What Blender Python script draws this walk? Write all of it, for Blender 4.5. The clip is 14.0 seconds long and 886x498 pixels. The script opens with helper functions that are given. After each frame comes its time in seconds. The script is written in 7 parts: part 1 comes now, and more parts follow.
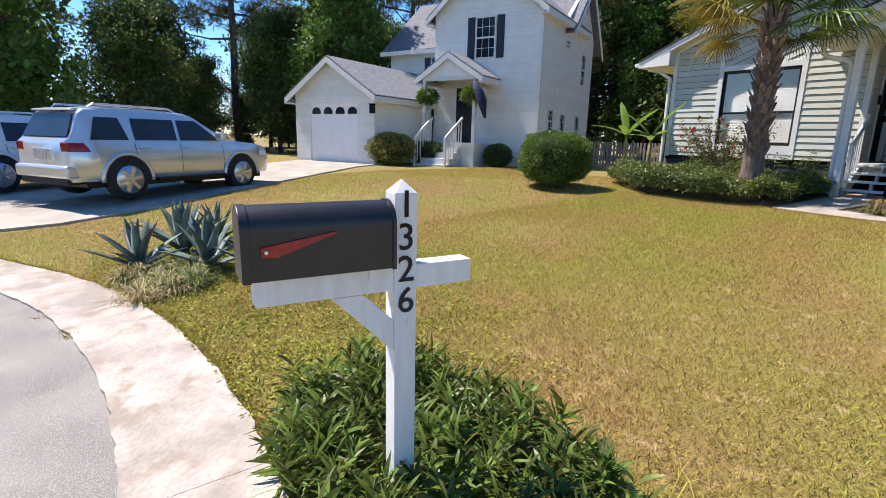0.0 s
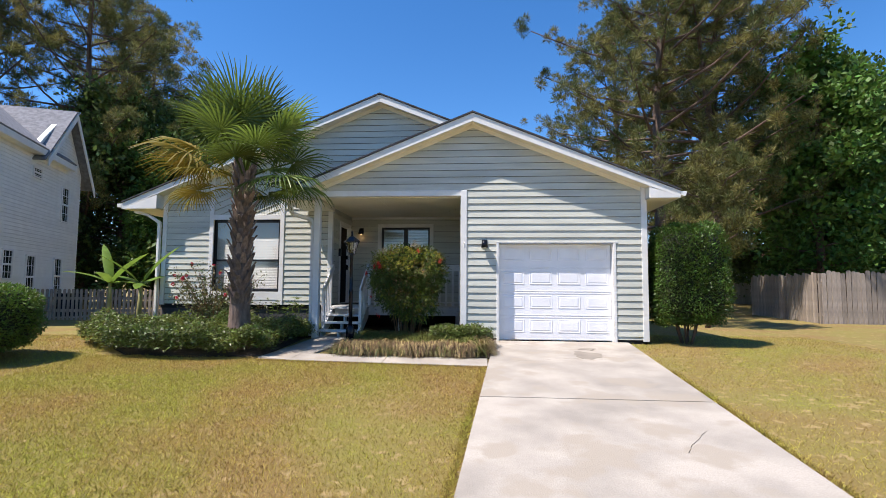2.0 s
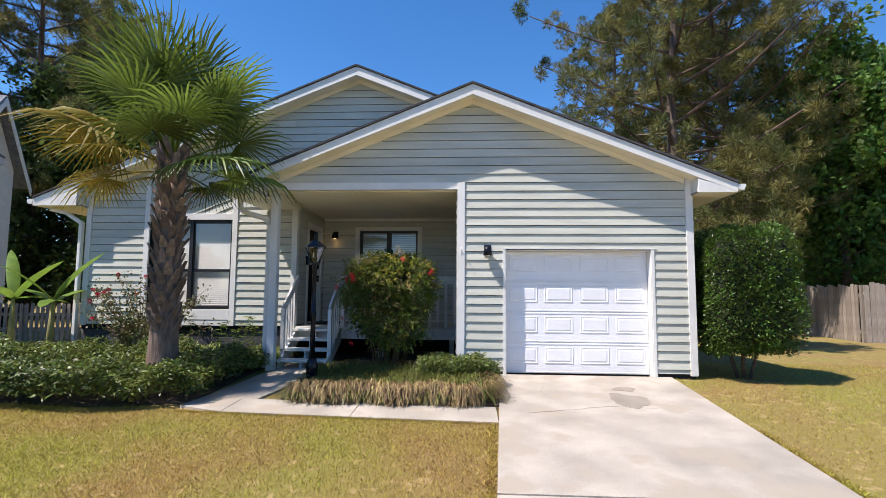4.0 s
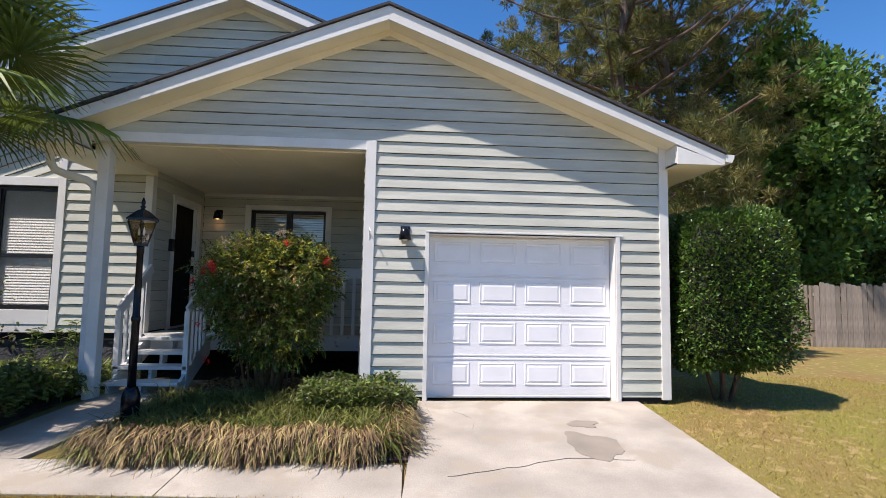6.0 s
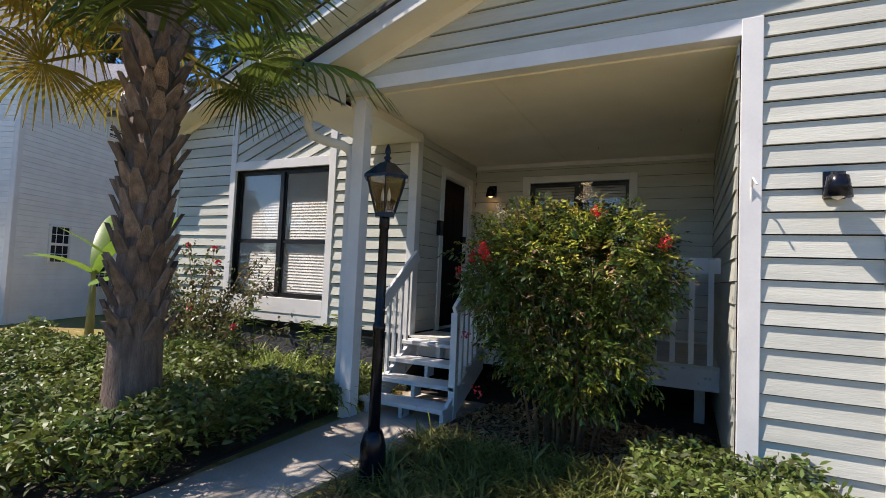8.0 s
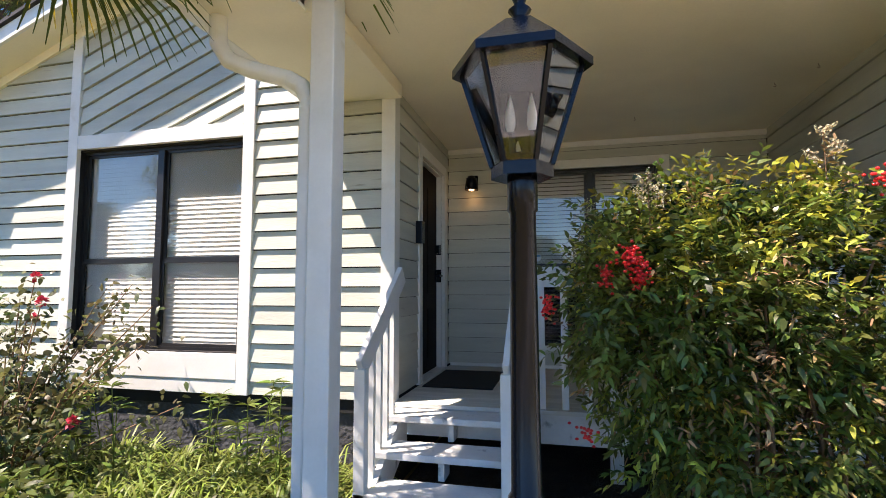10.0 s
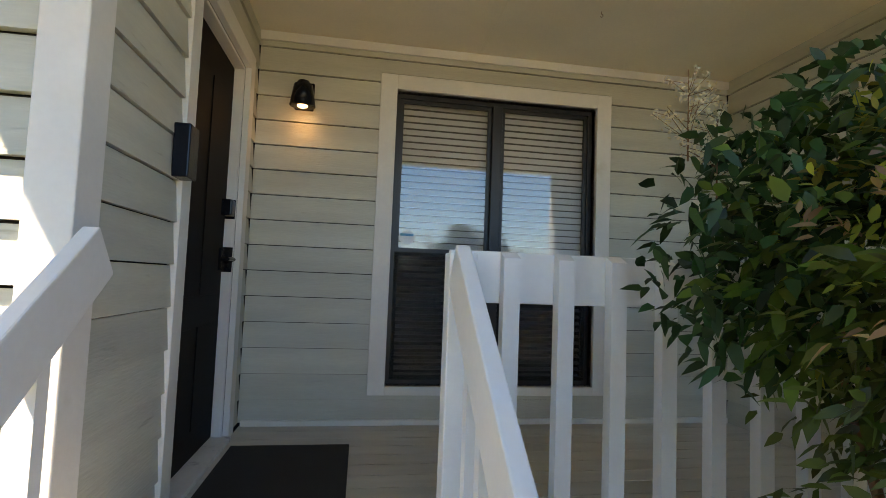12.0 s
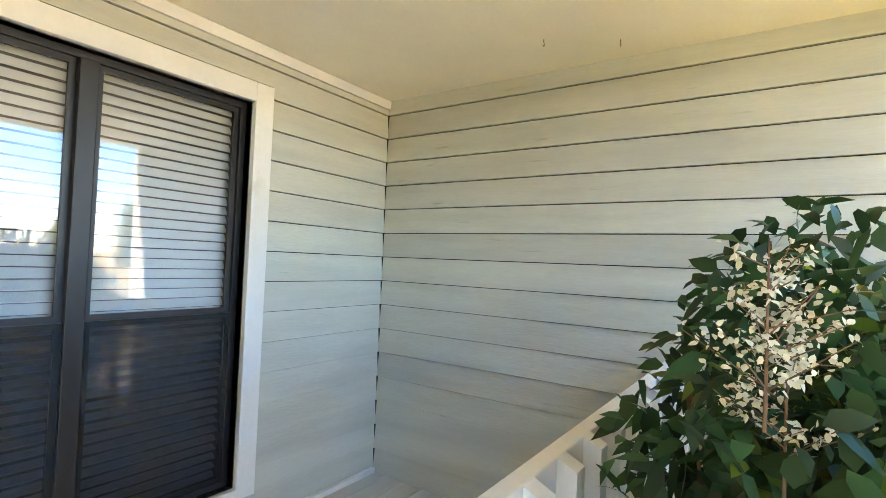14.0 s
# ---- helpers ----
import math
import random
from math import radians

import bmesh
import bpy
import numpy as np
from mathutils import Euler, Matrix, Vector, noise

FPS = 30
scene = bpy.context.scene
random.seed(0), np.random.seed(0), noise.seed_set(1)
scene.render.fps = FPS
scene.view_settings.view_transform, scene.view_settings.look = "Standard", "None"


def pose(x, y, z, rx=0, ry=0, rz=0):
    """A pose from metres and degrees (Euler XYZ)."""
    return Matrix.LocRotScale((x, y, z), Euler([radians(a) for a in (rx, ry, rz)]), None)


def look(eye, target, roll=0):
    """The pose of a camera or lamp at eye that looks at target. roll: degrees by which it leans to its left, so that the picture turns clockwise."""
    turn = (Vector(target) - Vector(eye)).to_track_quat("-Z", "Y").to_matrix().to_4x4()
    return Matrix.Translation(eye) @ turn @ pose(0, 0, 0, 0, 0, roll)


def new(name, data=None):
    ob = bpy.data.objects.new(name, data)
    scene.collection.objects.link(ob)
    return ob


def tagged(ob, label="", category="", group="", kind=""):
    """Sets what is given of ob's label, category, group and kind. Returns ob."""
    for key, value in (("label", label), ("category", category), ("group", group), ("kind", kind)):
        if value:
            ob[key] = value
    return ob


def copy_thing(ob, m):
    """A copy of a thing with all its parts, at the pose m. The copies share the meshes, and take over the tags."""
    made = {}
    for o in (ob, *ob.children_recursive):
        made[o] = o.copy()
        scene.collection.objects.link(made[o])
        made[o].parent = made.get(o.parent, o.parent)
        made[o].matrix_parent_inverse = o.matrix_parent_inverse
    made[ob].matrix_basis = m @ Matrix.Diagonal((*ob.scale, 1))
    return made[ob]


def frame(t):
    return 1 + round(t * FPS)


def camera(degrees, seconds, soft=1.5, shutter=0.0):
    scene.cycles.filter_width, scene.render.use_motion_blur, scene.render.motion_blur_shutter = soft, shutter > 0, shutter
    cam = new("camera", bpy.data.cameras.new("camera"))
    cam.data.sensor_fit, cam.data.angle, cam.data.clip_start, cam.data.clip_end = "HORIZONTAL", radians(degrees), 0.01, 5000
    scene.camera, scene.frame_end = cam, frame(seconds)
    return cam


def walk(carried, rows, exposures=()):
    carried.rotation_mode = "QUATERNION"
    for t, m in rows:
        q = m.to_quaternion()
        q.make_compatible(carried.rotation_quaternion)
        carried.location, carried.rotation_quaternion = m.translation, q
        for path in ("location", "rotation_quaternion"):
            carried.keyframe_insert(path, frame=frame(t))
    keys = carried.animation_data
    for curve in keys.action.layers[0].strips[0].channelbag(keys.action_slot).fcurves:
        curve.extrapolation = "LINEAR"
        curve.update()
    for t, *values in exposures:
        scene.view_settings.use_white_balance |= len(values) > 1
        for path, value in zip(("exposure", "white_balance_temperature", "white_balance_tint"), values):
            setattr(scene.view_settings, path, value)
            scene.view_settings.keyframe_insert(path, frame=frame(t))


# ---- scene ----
cam = camera(83.0, 14.0, 0.8)
PATH = [
    (0, (-0.57, -12.588, 1.003), (-2.136, -11.422, 0.57), 1.4),
    (0.5, (-0.55, -12.532, 1.012), (-1.968, -11.166, 0.662), 1.0),
    (1, (-0.341, -12.097, 1.077), (-1.295, -10.347, 0.908), 0.2),
    (1.5, (-0.253, -11.539, 1.189), (-0.662, -9.581, 1.218), 0.2),
    (2, (-0.334, -10.986, 1.215), (-0.495, -8.998, 1.358), 0.4),
    (2.2, (-0.317, -10.726, 1.224), (-0.433, -8.737, 1.401), 0.7),
    (4.3, (-0.61, -8.368, 1.421), (-0.723, -6.378, 1.591), 0.4),
    (4.5, (-0.601, -8.195, 1.425), (-0.729, -6.207, 1.6), 0.3),
    (5, (-0.459, -7.638, 1.399), (-0.517, -5.646, 1.572), 0.6),
    (5.5, (-0.387, -7.046, 1.444), (-0.328, -5.053, 1.606), 1.1),
    (6, (-0.239, -6.387, 1.422), (-0.109, -4.397, 1.581), 1.0),
    (6.5, (-0.191, -5.702, 1.433), (-0.081, -3.709, 1.555), -0.3),
    (7, (-0.254, -5.031, 1.431), (-0.488, -3.047, 1.541), -0.1),
    (7.5, (-0.621, -4.455, 1.46), (-1.346, -2.593, 1.556), 1.5),
    (7.7, (-0.832, -4.257, 1.431), (-1.709, -2.463, 1.533), 2.6),
    (9.8, (-2.732, -2.399, 1.552), (-3.317, -0.492, 1.697), 0.3),
    (10, (-2.88, -2.283, 1.546), (-3.348, -0.345, 1.706), -0.1),
    (10.5, (-3.136, -1.761, 1.613), (-3.338, 0.218, 1.823), 0.3),
    (11, (-3.286, -1.2, 1.572), (-3.302, 0.789, 1.777), 1.1),
    (11.5, (-3.421, -0.586, 1.596), (-3.28, 1.403, 1.743), 1.7),
    (12, (-3.472, 0.08, 1.62), (-3.153, 2.051, 1.745), 2.2),
    (12.5, (-3.544, 0.59, 1.741), (-2.829, 2.454, 1.866), 1.8),
    (13, (-3.439, 0.77, 1.872), (-2.213, 2.344, 2.004), 2.0),
    (13.3, (-3.341, 0.803, 1.94), (-1.939, 2.22, 2.1), 2.5),
    (13.5, (-3.36, 0.934, 1.983), (-1.844, 2.232, 2.118), 2.6),
    (14, (-3.412, 1.118, 2.097), (-1.756, 2.239, 2.15), 2.4),
]
walk(cam, [(t, look(eye, target, roll)) for t, eye, target, roll in PATH],
     exposures=[(0, 0.82, 6600, 17), (1.0, 0.88, 6500, 17), (2.0, 0.70, 6500, 17), (5.0, 0.68, 6600, 18), (7.0, 0.48, 6700, 19), (7.7, 0.60, 6800, 19), (9.8, 1.55, 7100, 20), (11.0, 1.85, 7400, 21), (11.5, 1.95, 7700, 21), (12.0, 2.48, 8500, 20), (12.5, 3.45, 8500, 20), (13.0, 3.8, 8500, 20), (14.0, 4.25, 7600, 20)])

# ---- light ----
SUN_WAY = Vector((-0.655, -0.35, 1.23)).normalized()
world = bpy.data.worlds.new("sky")
scene.world = world
world.use_nodes = True
wn = world.node_tree
sky = wn.nodes.new("ShaderNodeTexSky")
sky.sky_type, sky.sun_disc = "NISHITA", False
sky.sun_elevation = math.asin(SUN_WAY.z)
sky.sun_rotation = math.atan2(SUN_WAY.x, SUN_WAY.y)
sky.air_density, sky.dust_density, sky.ozone_density = 1.0, 0.0, 6.0
deep = wn.nodes.new("ShaderNodeHueSaturation")
deep.inputs["Saturation"].default_value = 1.22
wn.links.new(sky.outputs[0], deep.inputs["Color"])
wn.links.new(deep.outputs[0], wn.nodes["Background"].inputs[0])
wn.nodes["Background"].inputs[1].default_value = 0.122
sun = new("sun", bpy.data.lights.new("sun", "SUN"))
sun.data.energy, sun.data.angle, sun.data.color = 5.0, radians(0.6), (1.0, 0.95, 0.87)
sun.matrix_world = look(SUN_WAY * 30, (0, 0, 0))


# ---- materials ----
def mat(name, color, rough=0.6, metal=0.0, vary=0.12, scale=3.0, fine=60.0, bump=0.15, dist=0.004, stain=None, stain_scale=1.2,
        stain_at=0.62, per=0.0, island=0.0, translucent=0.0, spec=0.5, stretch=(1, 1, 1), second=None):
    """A surface with large and fine variation, relief, and optional stains of another colour."""
    m = bpy.data.materials.new(name)
    m.use_nodes = True
    nt = m.node_tree
    n, l = nt.nodes, nt.links
    b = n["Principled BSDF"]
    b.inputs["Roughness"].default_value, b.inputs["Metallic"].default_value = rough, metal
    b.inputs["Specular IOR Level"].default_value = spec
    co = n.new("ShaderNodeTexCoord")
    mp = n.new("ShaderNodeMapping")
    mp.inputs["Scale"].default_value = stretch
    l.new(co.outputs["Object"], mp.inputs["Vector"])

    def tex(sc, detail=4.0):
        t = n.new("ShaderNodeTexNoise")
        t.inputs["Scale"].default_value, t.inputs["Detail"].default_value = sc, detail
        l.new(mp.outputs[0], t.inputs["Vector"])
        return t.outputs["Fac"]

    def mix(fac, a, c, kind="MIX"):
        x = n.new("ShaderNodeMix")
        x.data_type, x.blend_type = "RGBA", kind
        for k, v in ((0, fac), (6, a), (7, c)):
            if hasattr(v, "is_output"):
                l.new(v, x.inputs[k])
            else:
                x.inputs[k].default_value = (*v, 1) if k else v
        return x.outputs[2]

    def ramp(v, lo, hi, a=0.0, c=1.0):
        r = n.new("ShaderNodeMapRange")
        r.inputs[1].default_value, r.inputs[2].default_value, r.inputs[3].default_value, r.inputs[4].default_value = lo, hi, a, c
        l.new(v, r.inputs[0])
        return r.outputs[0]

    dark, light = [c * (1 - vary) for c in color], [min(1, c * (1 + vary)) for c in color]
    big = ramp(tex(scale), 0.35, 0.65)
    small = tex(fine, 3.0)
    col = mix(big, dark, second or light)
    col = mix(ramp(small, 0.3, 0.7, 0.0, 0.5 * vary * 3), col, [c * 0.55 for c in color])
    if stain:
        col = mix(ramp(tex(stain_scale, 6.0), stain_at, stain_at + 0.09, 0.0, 0.85), col, stain)
    if per:
        info = n.new("ShaderNodeObjectInfo")
        hs = n.new("ShaderNodeHueSaturation")
        l.new(ramp(info.outputs["Random"], 0, 1, 1 - per, 1 + per), hs.inputs["Value"])
        l.new(col, hs.inputs["Color"])
        col = hs.outputs[0]
    if island:
        geo = n.new("ShaderNodeNewGeometry")
        hs = n.new("ShaderNodeHueSaturation")
        l.new(ramp(geo.outputs["Random Per Island"], 0, 1, 1 - island, 1 + island), hs.inputs["Value"])
        l.new(ramp(geo.outputs["Random Per Island"], 0, 1, 0.5 - 0.05 * island, 0.5 + 0.05 * island), hs.inputs["Hue"])
        l.new(col, hs.inputs["Color"])
        col = hs.outputs[0]
    l.new(col, b.inputs["Base Color"])
    if bump:
        bp = n.new("ShaderNodeBump")
        bp.inputs["Strength"].default_value, bp.inputs["Distance"].default_value = bump, dist
        l.new(small, bp.inputs["Height"])
        l.new(bp.outputs[0], b.inputs["Normal"])
    if translucent:
        tr = n.new("ShaderNodeBsdfTranslucent")
        l.new(col, tr.inputs["Color"])
        ms = n.new("ShaderNodeMixShader")
        ms.inputs[0].default_value = translucent
        l.new(b.outputs[0], ms.inputs[1])
        l.new(tr.outputs[0], ms.inputs[2])
        l.new(ms.outputs[0], n["Material Output"].inputs[0])
    return m


def glow(name, color, power):
    m = bpy.data.materials.new(name)
    m.use_nodes = True
    b = m.node_tree.nodes["Principled BSDF"]
    b.inputs["Base Color"].default_value = (*color, 1)
    b.inputs["Emission Color"].default_value, b.inputs["Emission Strength"].default_value = (*color, 1), power
    return m


def glass(name, tint=(1, 1, 1), rough=0.0):
    """A clear pane: mirror-like gloss over a see-through body."""
    m = bpy.data.materials.new(name)
    m.use_nodes = True
    n, l = m.node_tree.nodes, m.node_tree.links
    fr, tp, gl, ms = (n.new("ShaderNode" + k) for k in ("Fresnel", "BsdfTransparent", "BsdfGlossy", "MixShader"))
    fr.inputs["IOR"].default_value = 2.0
    tp.inputs[0].default_value, gl.inputs["Roughness"].default_value = (*tint, 1), rough
    l.new(fr.outputs[0], ms.inputs[0])
    l.new(tp.outputs[0], ms.inputs[1])
    l.new(gl.outputs[0], ms.inputs[2])
    l.new(ms.outputs[0], n["Material Output"].inputs[0])
    return m


SAGE = mat("sage_siding", (0.51, 0.512, 0.435), 0.55, vary=0.09, scale=1.8, fine=26, bump=0.4, stretch=(0.6, 0.6, 5), per=0.07,
           stain=(0.30, 0.30, 0.235), stain_scale=5.5, stain_at=0.68)
# Black wall core: through the board gaps it paints the lap shadow lines.
LAPSHADE = mat("black_lap_shade_backing", (0.012, 0.012, 0.012), 0.95, vary=0.3, scale=5, fine=40, bump=0.3)
WHITE = mat("white_trim", (0.72, 0.71, 0.67), 0.5, vary=0.05, fine=50, bump=0.15, stain=(0.6, 0.57, 0.5), stain_scale=4, stain_at=0.68)
CREAM = mat("cream_soffit", (0.83, 0.765, 0.60), 0.6, vary=0.05, scale=1.5, fine=60, bump=0.1)
VINYL = mat("white_vinyl_siding", (0.78, 0.77, 0.71), 0.45, vary=0.04, fine=20, bump=0.1, per=0.03)
SHINGLE = mat("dark_shingle", (0.045, 0.045, 0.05), 0.9, vary=0.3, scale=8, fine=120, bump=0.6, per=0.25)
GREY_SHINGLE = mat("grey_shingle", (0.20, 0.205, 0.22), 0.9, vary=0.25, scale=8, fine=120, bump=0.6, per=0.15)
FOUND = mat("charcoal_stucco", (0.055, 0.057, 0.065), 0.85, vary=0.3, scale=6, fine=25, bump=0.9, dist=0.02)
GARAGE = mat("white_garage_door", (0.82, 0.82, 0.83), 0.35, vary=0.03, fine=150, bump=0.05)
CONCRETE = mat("pale_concrete", (0.375, 0.335, 0.278), 0.85, vary=0.22, scale=1.3, fine=70, bump=0.6, dist=0.006, stain=(0.325, 0.28, 0.218), stain_scale=1.9, stain_at=0.54)
GUTTER = mat("bleached_gutter_concrete", (0.43, 0.37, 0.31), 0.9, vary=0.3, scale=2.6, fine=34, bump=0.8, dist=0.01, stain=(0.27, 0.215, 0.16), stain_scale=3.4, stain_at=0.55)
ASPHALT = mat("worn_asphalt", (0.30, 0.275, 0.245), 0.95, vary=0.3, scale=1.4, fine=120, bump=1.0, dist=0.012, second=(0.35, 0.32, 0.28), stain=(0.42, 0.39, 0.35), stain_scale=130, stain_at=0.52)
LAWN = mat("dry_lawn", (0.34, 0.22, 0.07), 0.95, vary=0.3, scale=0.6, fine=70, bump=1.0, dist=0.02, second=(0.225, 0.205, 0.038), stain=(0.38, 0.27, 0.115), stain_scale=7.0, stain_at=0.57)
BLADE = mat("grass_blades", (0.60, 0.41, 0.125), 0.8, vary=0.25, scale=0.6, fine=7, bump=0, second=(0.36, 0.35, 0.055), island=0.5, translucent=0.35, spec=0.2)
SOIL = mat("dark_mulch", (0.05, 0.035, 0.024), 0.95, vary=0.4, scale=6, fine=40, bump=1.0, dist=0.03)
BLACK = mat("black_metal", (0.006, 0.007, 0.012), 0.2, spec=0.25, vary=0.2, fine=90, bump=0.1)
BRONZE = mat("dark_bronze_frame", (0.012, 0.011, 0.012), 0.4, vary=0.2, fine=60, bump=0.05)
DOORDARK = mat("dark_door_paint", (0.010, 0.007, 0.007), 0.65, spec=0.12, vary=0.15, fine=30, bump=0.05)
DECK = mat("grey_deck_paint", (0.55, 0.53, 0.47), 0.55, vary=0.07, scale=2, fine=35, bump=0.3, stretch=(1, 6, 1), per=0.06)
STEPS = mat("worn_white_steps", (0.62, 0.62, 0.60), 0.6, vary=0.08, fine=40, bump=0.3, stain=(0.2, 0.2, 0.2), stain_scale=9, stain_at=0.63)
RUBBER = mat("black_rubber_mat", (0.012, 0.012, 0.013), 0.8, vary=0.2, fine=200, bump=0.8)
BLIND = mat("white_blind", (0.72, 0.72, 0.70), 0.5, vary=0.03, fine=20, bump=0)
INSIDE = mat("painted_dim_interior", (0.12, 0.108, 0.10), 0.9, vary=0.1)
PANE = glass("window_glass")
LAMPGLASS = glass("lantern_glass", (0.97, 0.98, 1.0))
WOODFENCE = mat("weathered_fence", (0.30, 0.25, 0.20), 0.85, vary=0.2, scale=4, fine=40, bump=0.5, stretch=(6, 6, 1), per=0.2)
BARK = mat("pine_bark", (0.13, 0.085, 0.06), 0.9, vary=0.35, scale=6, fine=30, bump=1.0, dist=0.03, stretch=(1, 1, 0.4))
NEEDLE = mat("pine_needles", (0.105, 0.145, 0.042), 0.55, vary=0.25, scale=0.7, fine=8, bump=0, island=0.5, translucent=0.35, second=(0.27, 0.225, 0.075), spec=0.3)
LEAF = mat("broad_leaves", (0.10, 0.19, 0.035), 0.55, vary=0.25, scale=0.7, fine=8, bump=0, island=0.4, translucent=0.35, spec=0.35)
WOODS = mat("wood_leaves", (0.115, 0.165, 0.042), 0.55, vary=0.35, scale=0.4, fine=6, bump=0, island=0.5, translucent=0.35, spec=0.35)
BOX_LEAF = mat("boxwood_leaves", (0.115, 0.19, 0.025), 0.5, vary=0.2, scale=2, fine=20, bump=0, island=0.45, translucent=0.25)
HEDGE_LEAF = mat("hedge_leaves", (0.085, 0.15, 0.022), 0.38, vary=0.3, scale=2, fine=20, bump=0, island=0.55, translucent=0.25)


# ---- building blocks ----
class Build:
    """Collects corners and faces of one mesh."""

    def __init__(self):
        self.v, self.f, self.smooth = [], [], False

    def add(self, verts, faces):
        k = len(self.v)
        self.v += [tuple(p) for p in verts]
        self.f += [tuple(i + k for i in face) for face in faces]
        return self

    def box(self, x0, y0, z0, x1, y1, z1):
        return self.add([(x, y, z) for x in (x0, x1) for y in (y0, y1) for z in (z0, z1)],
                        [(0, 1, 3, 2), (4, 6, 7, 5), (0, 4, 5, 1), (2, 3, 7, 6), (0, 2, 6, 4), (1, 5, 7, 3)])

    def prism(self, poly, off):
        """A flat polygon (points in order) pushed along off."""
        n, off = len(poly), Vector(off)
        pts = [Vector(p) for p in poly]
        return self.add(pts + [p + off for p in pts],
                        [tuple(range(n))[::-1], tuple(range(n, 2 * n))] + [(i, (i + 1) % n, n + (i + 1) % n, n + i) for i in range(n)])

    def beam(self, a, b, w, h, up=(0, 0, 1)):
        a, b = Vector(a), Vector(b)
        d = (b - a).normalized()
        s = d.cross(Vector(up)).normalized() * w / 2
        t = s.cross(d).normalized() * h / 2
        return self.prism([a - s - t, a + s - t, a + s + t, a - s + t], b - a)

    def tube(self, points, radii, seg=10):
        """A round bar through the points."""
        k, pts = len(self.v), [Vector(p) for p in points]
        side = Vector((1, 0, 0))
        for i, p in enumerate(pts):
            d = (pts[min(i + 1, len(pts) - 1)] - pts[max(i - 1, 0)]).normalized()
            if abs(d.dot(side)) > 0.9:
                side = Vector((0, 1, 0))
            u = (side - d * side.dot(d)).normalized()
            w = d.cross(u)
            side = u
            for j in range(seg):
                a = 2 * math.pi * j / seg
                self.v.append(tuple(p + (u * math.cos(a) + w * math.sin(a)) * radii[i]))
        for i in range(len(pts) - 1):
            for j in range(seg):
                a, b = k + i * seg + j, k + i * seg + (j + 1) % seg
                self.f.append((a, b, b + seg, a + seg))
        self.f.append(tuple(range(k, k + seg))[::-1])
        self.f.append(tuple(range(k + (len(pts) - 1) * seg, k + len(pts) * seg)))
        return self

    def ring(self, x0, x1, z0, z1, w, y0, y1):
        """A rectangular frame of one piece, standing in the x-z plane."""
        o = [(x0, z0), (x1, z0), (x1, z1), (x0, z1)]
        i = [(x0 + w, z0 + w), (x1 - w, z0 + w), (x1 - w, z1 - w), (x0 + w, z1 - w)]
        v = [(x, y, z) for y in (y0, y1) for x, z in o + i]
        f = []
        for k in range(4):
            n = (k + 1) % 4
            f += [(k, n, 4 + n, 4 + k), (8 + n, 8 + k, 12 + k, 12 + n), (n, k, 8 + k, 8 + n), (4 + k, 4 + n, 12 + n, 12 + k)]
        return self.add(v, f)

    def turned(self, profile, seg=16, centre=(0, 0)):
        """A body of revolution from (radius, height) pairs."""
        return self.tube([(centre[0], centre[1], z + 1e-5 * i) for i, (r, z) in enumerate(profile)], [r for r, z in profile], seg)


def mesh_of(name, b, material, bevel=0.0, smooth=False):
    me = bpy.data.meshes.new(name)
    me.from_pydata(b.v, [], b.f)
    me.materials.append(material)
    if smooth:
        me.polygons.foreach_set("use_smooth", [True] * len(me.polygons))
    return me


def part(name, b, material, parent=None, label="", bevel=0.0, smooth=False):
    ob = new(name, mesh_of(name, b, material, smooth=smooth))
    if parent:
        ob.parent = parent
    if bevel:
        mod = ob.modifiers.new("edge", "BEVEL")
        mod.width, mod.segments, mod.limit_method = bevel, 2, "ANGLE"
    return tagged(ob, label)


def thing(name, label, category, at=(0, 0, 0), turn=0.0, group="", kind=""):
    ob = new(name)
    ob.empty_display_size = 0.1
    ob.matrix_basis = pose(*at, 0, 0, turn)
    return tagged(ob, label, category, group, kind)


def solid(name, b, material, label, category, at=(0, 0, 0), turn=0.0, group="", kind="", bevel=0.0, smooth=False):
    """A thing that is a single mesh."""
    ob = part(name, b, material, None, label, bevel, smooth)
    ob.matrix_basis = pose(*at, 0, 0, turn)
    return tagged(ob, label, category, group, kind)


def clip(poly, nx, ny, c):
    """The part of a convex polygon where nx*x + ny*y <= c."""
    out = []
    for i, p in enumerate(poly):
        q = poly[(i + 1) % len(poly)]
        a, b = nx * p[0] + ny * p[1] - c, nx * q[0] + ny * q[1] - c
        if a <= 1e-6:
            out.append(p)
        if (a < -1e-6 and b > 1e-6) or (a > 1e-6 and b < -1e-6):
            t = a / (a - b)
            out.append((p[0] + (q[0] - p[0]) * t, p[1] + (q[1] - p[1]) * t))
    return out


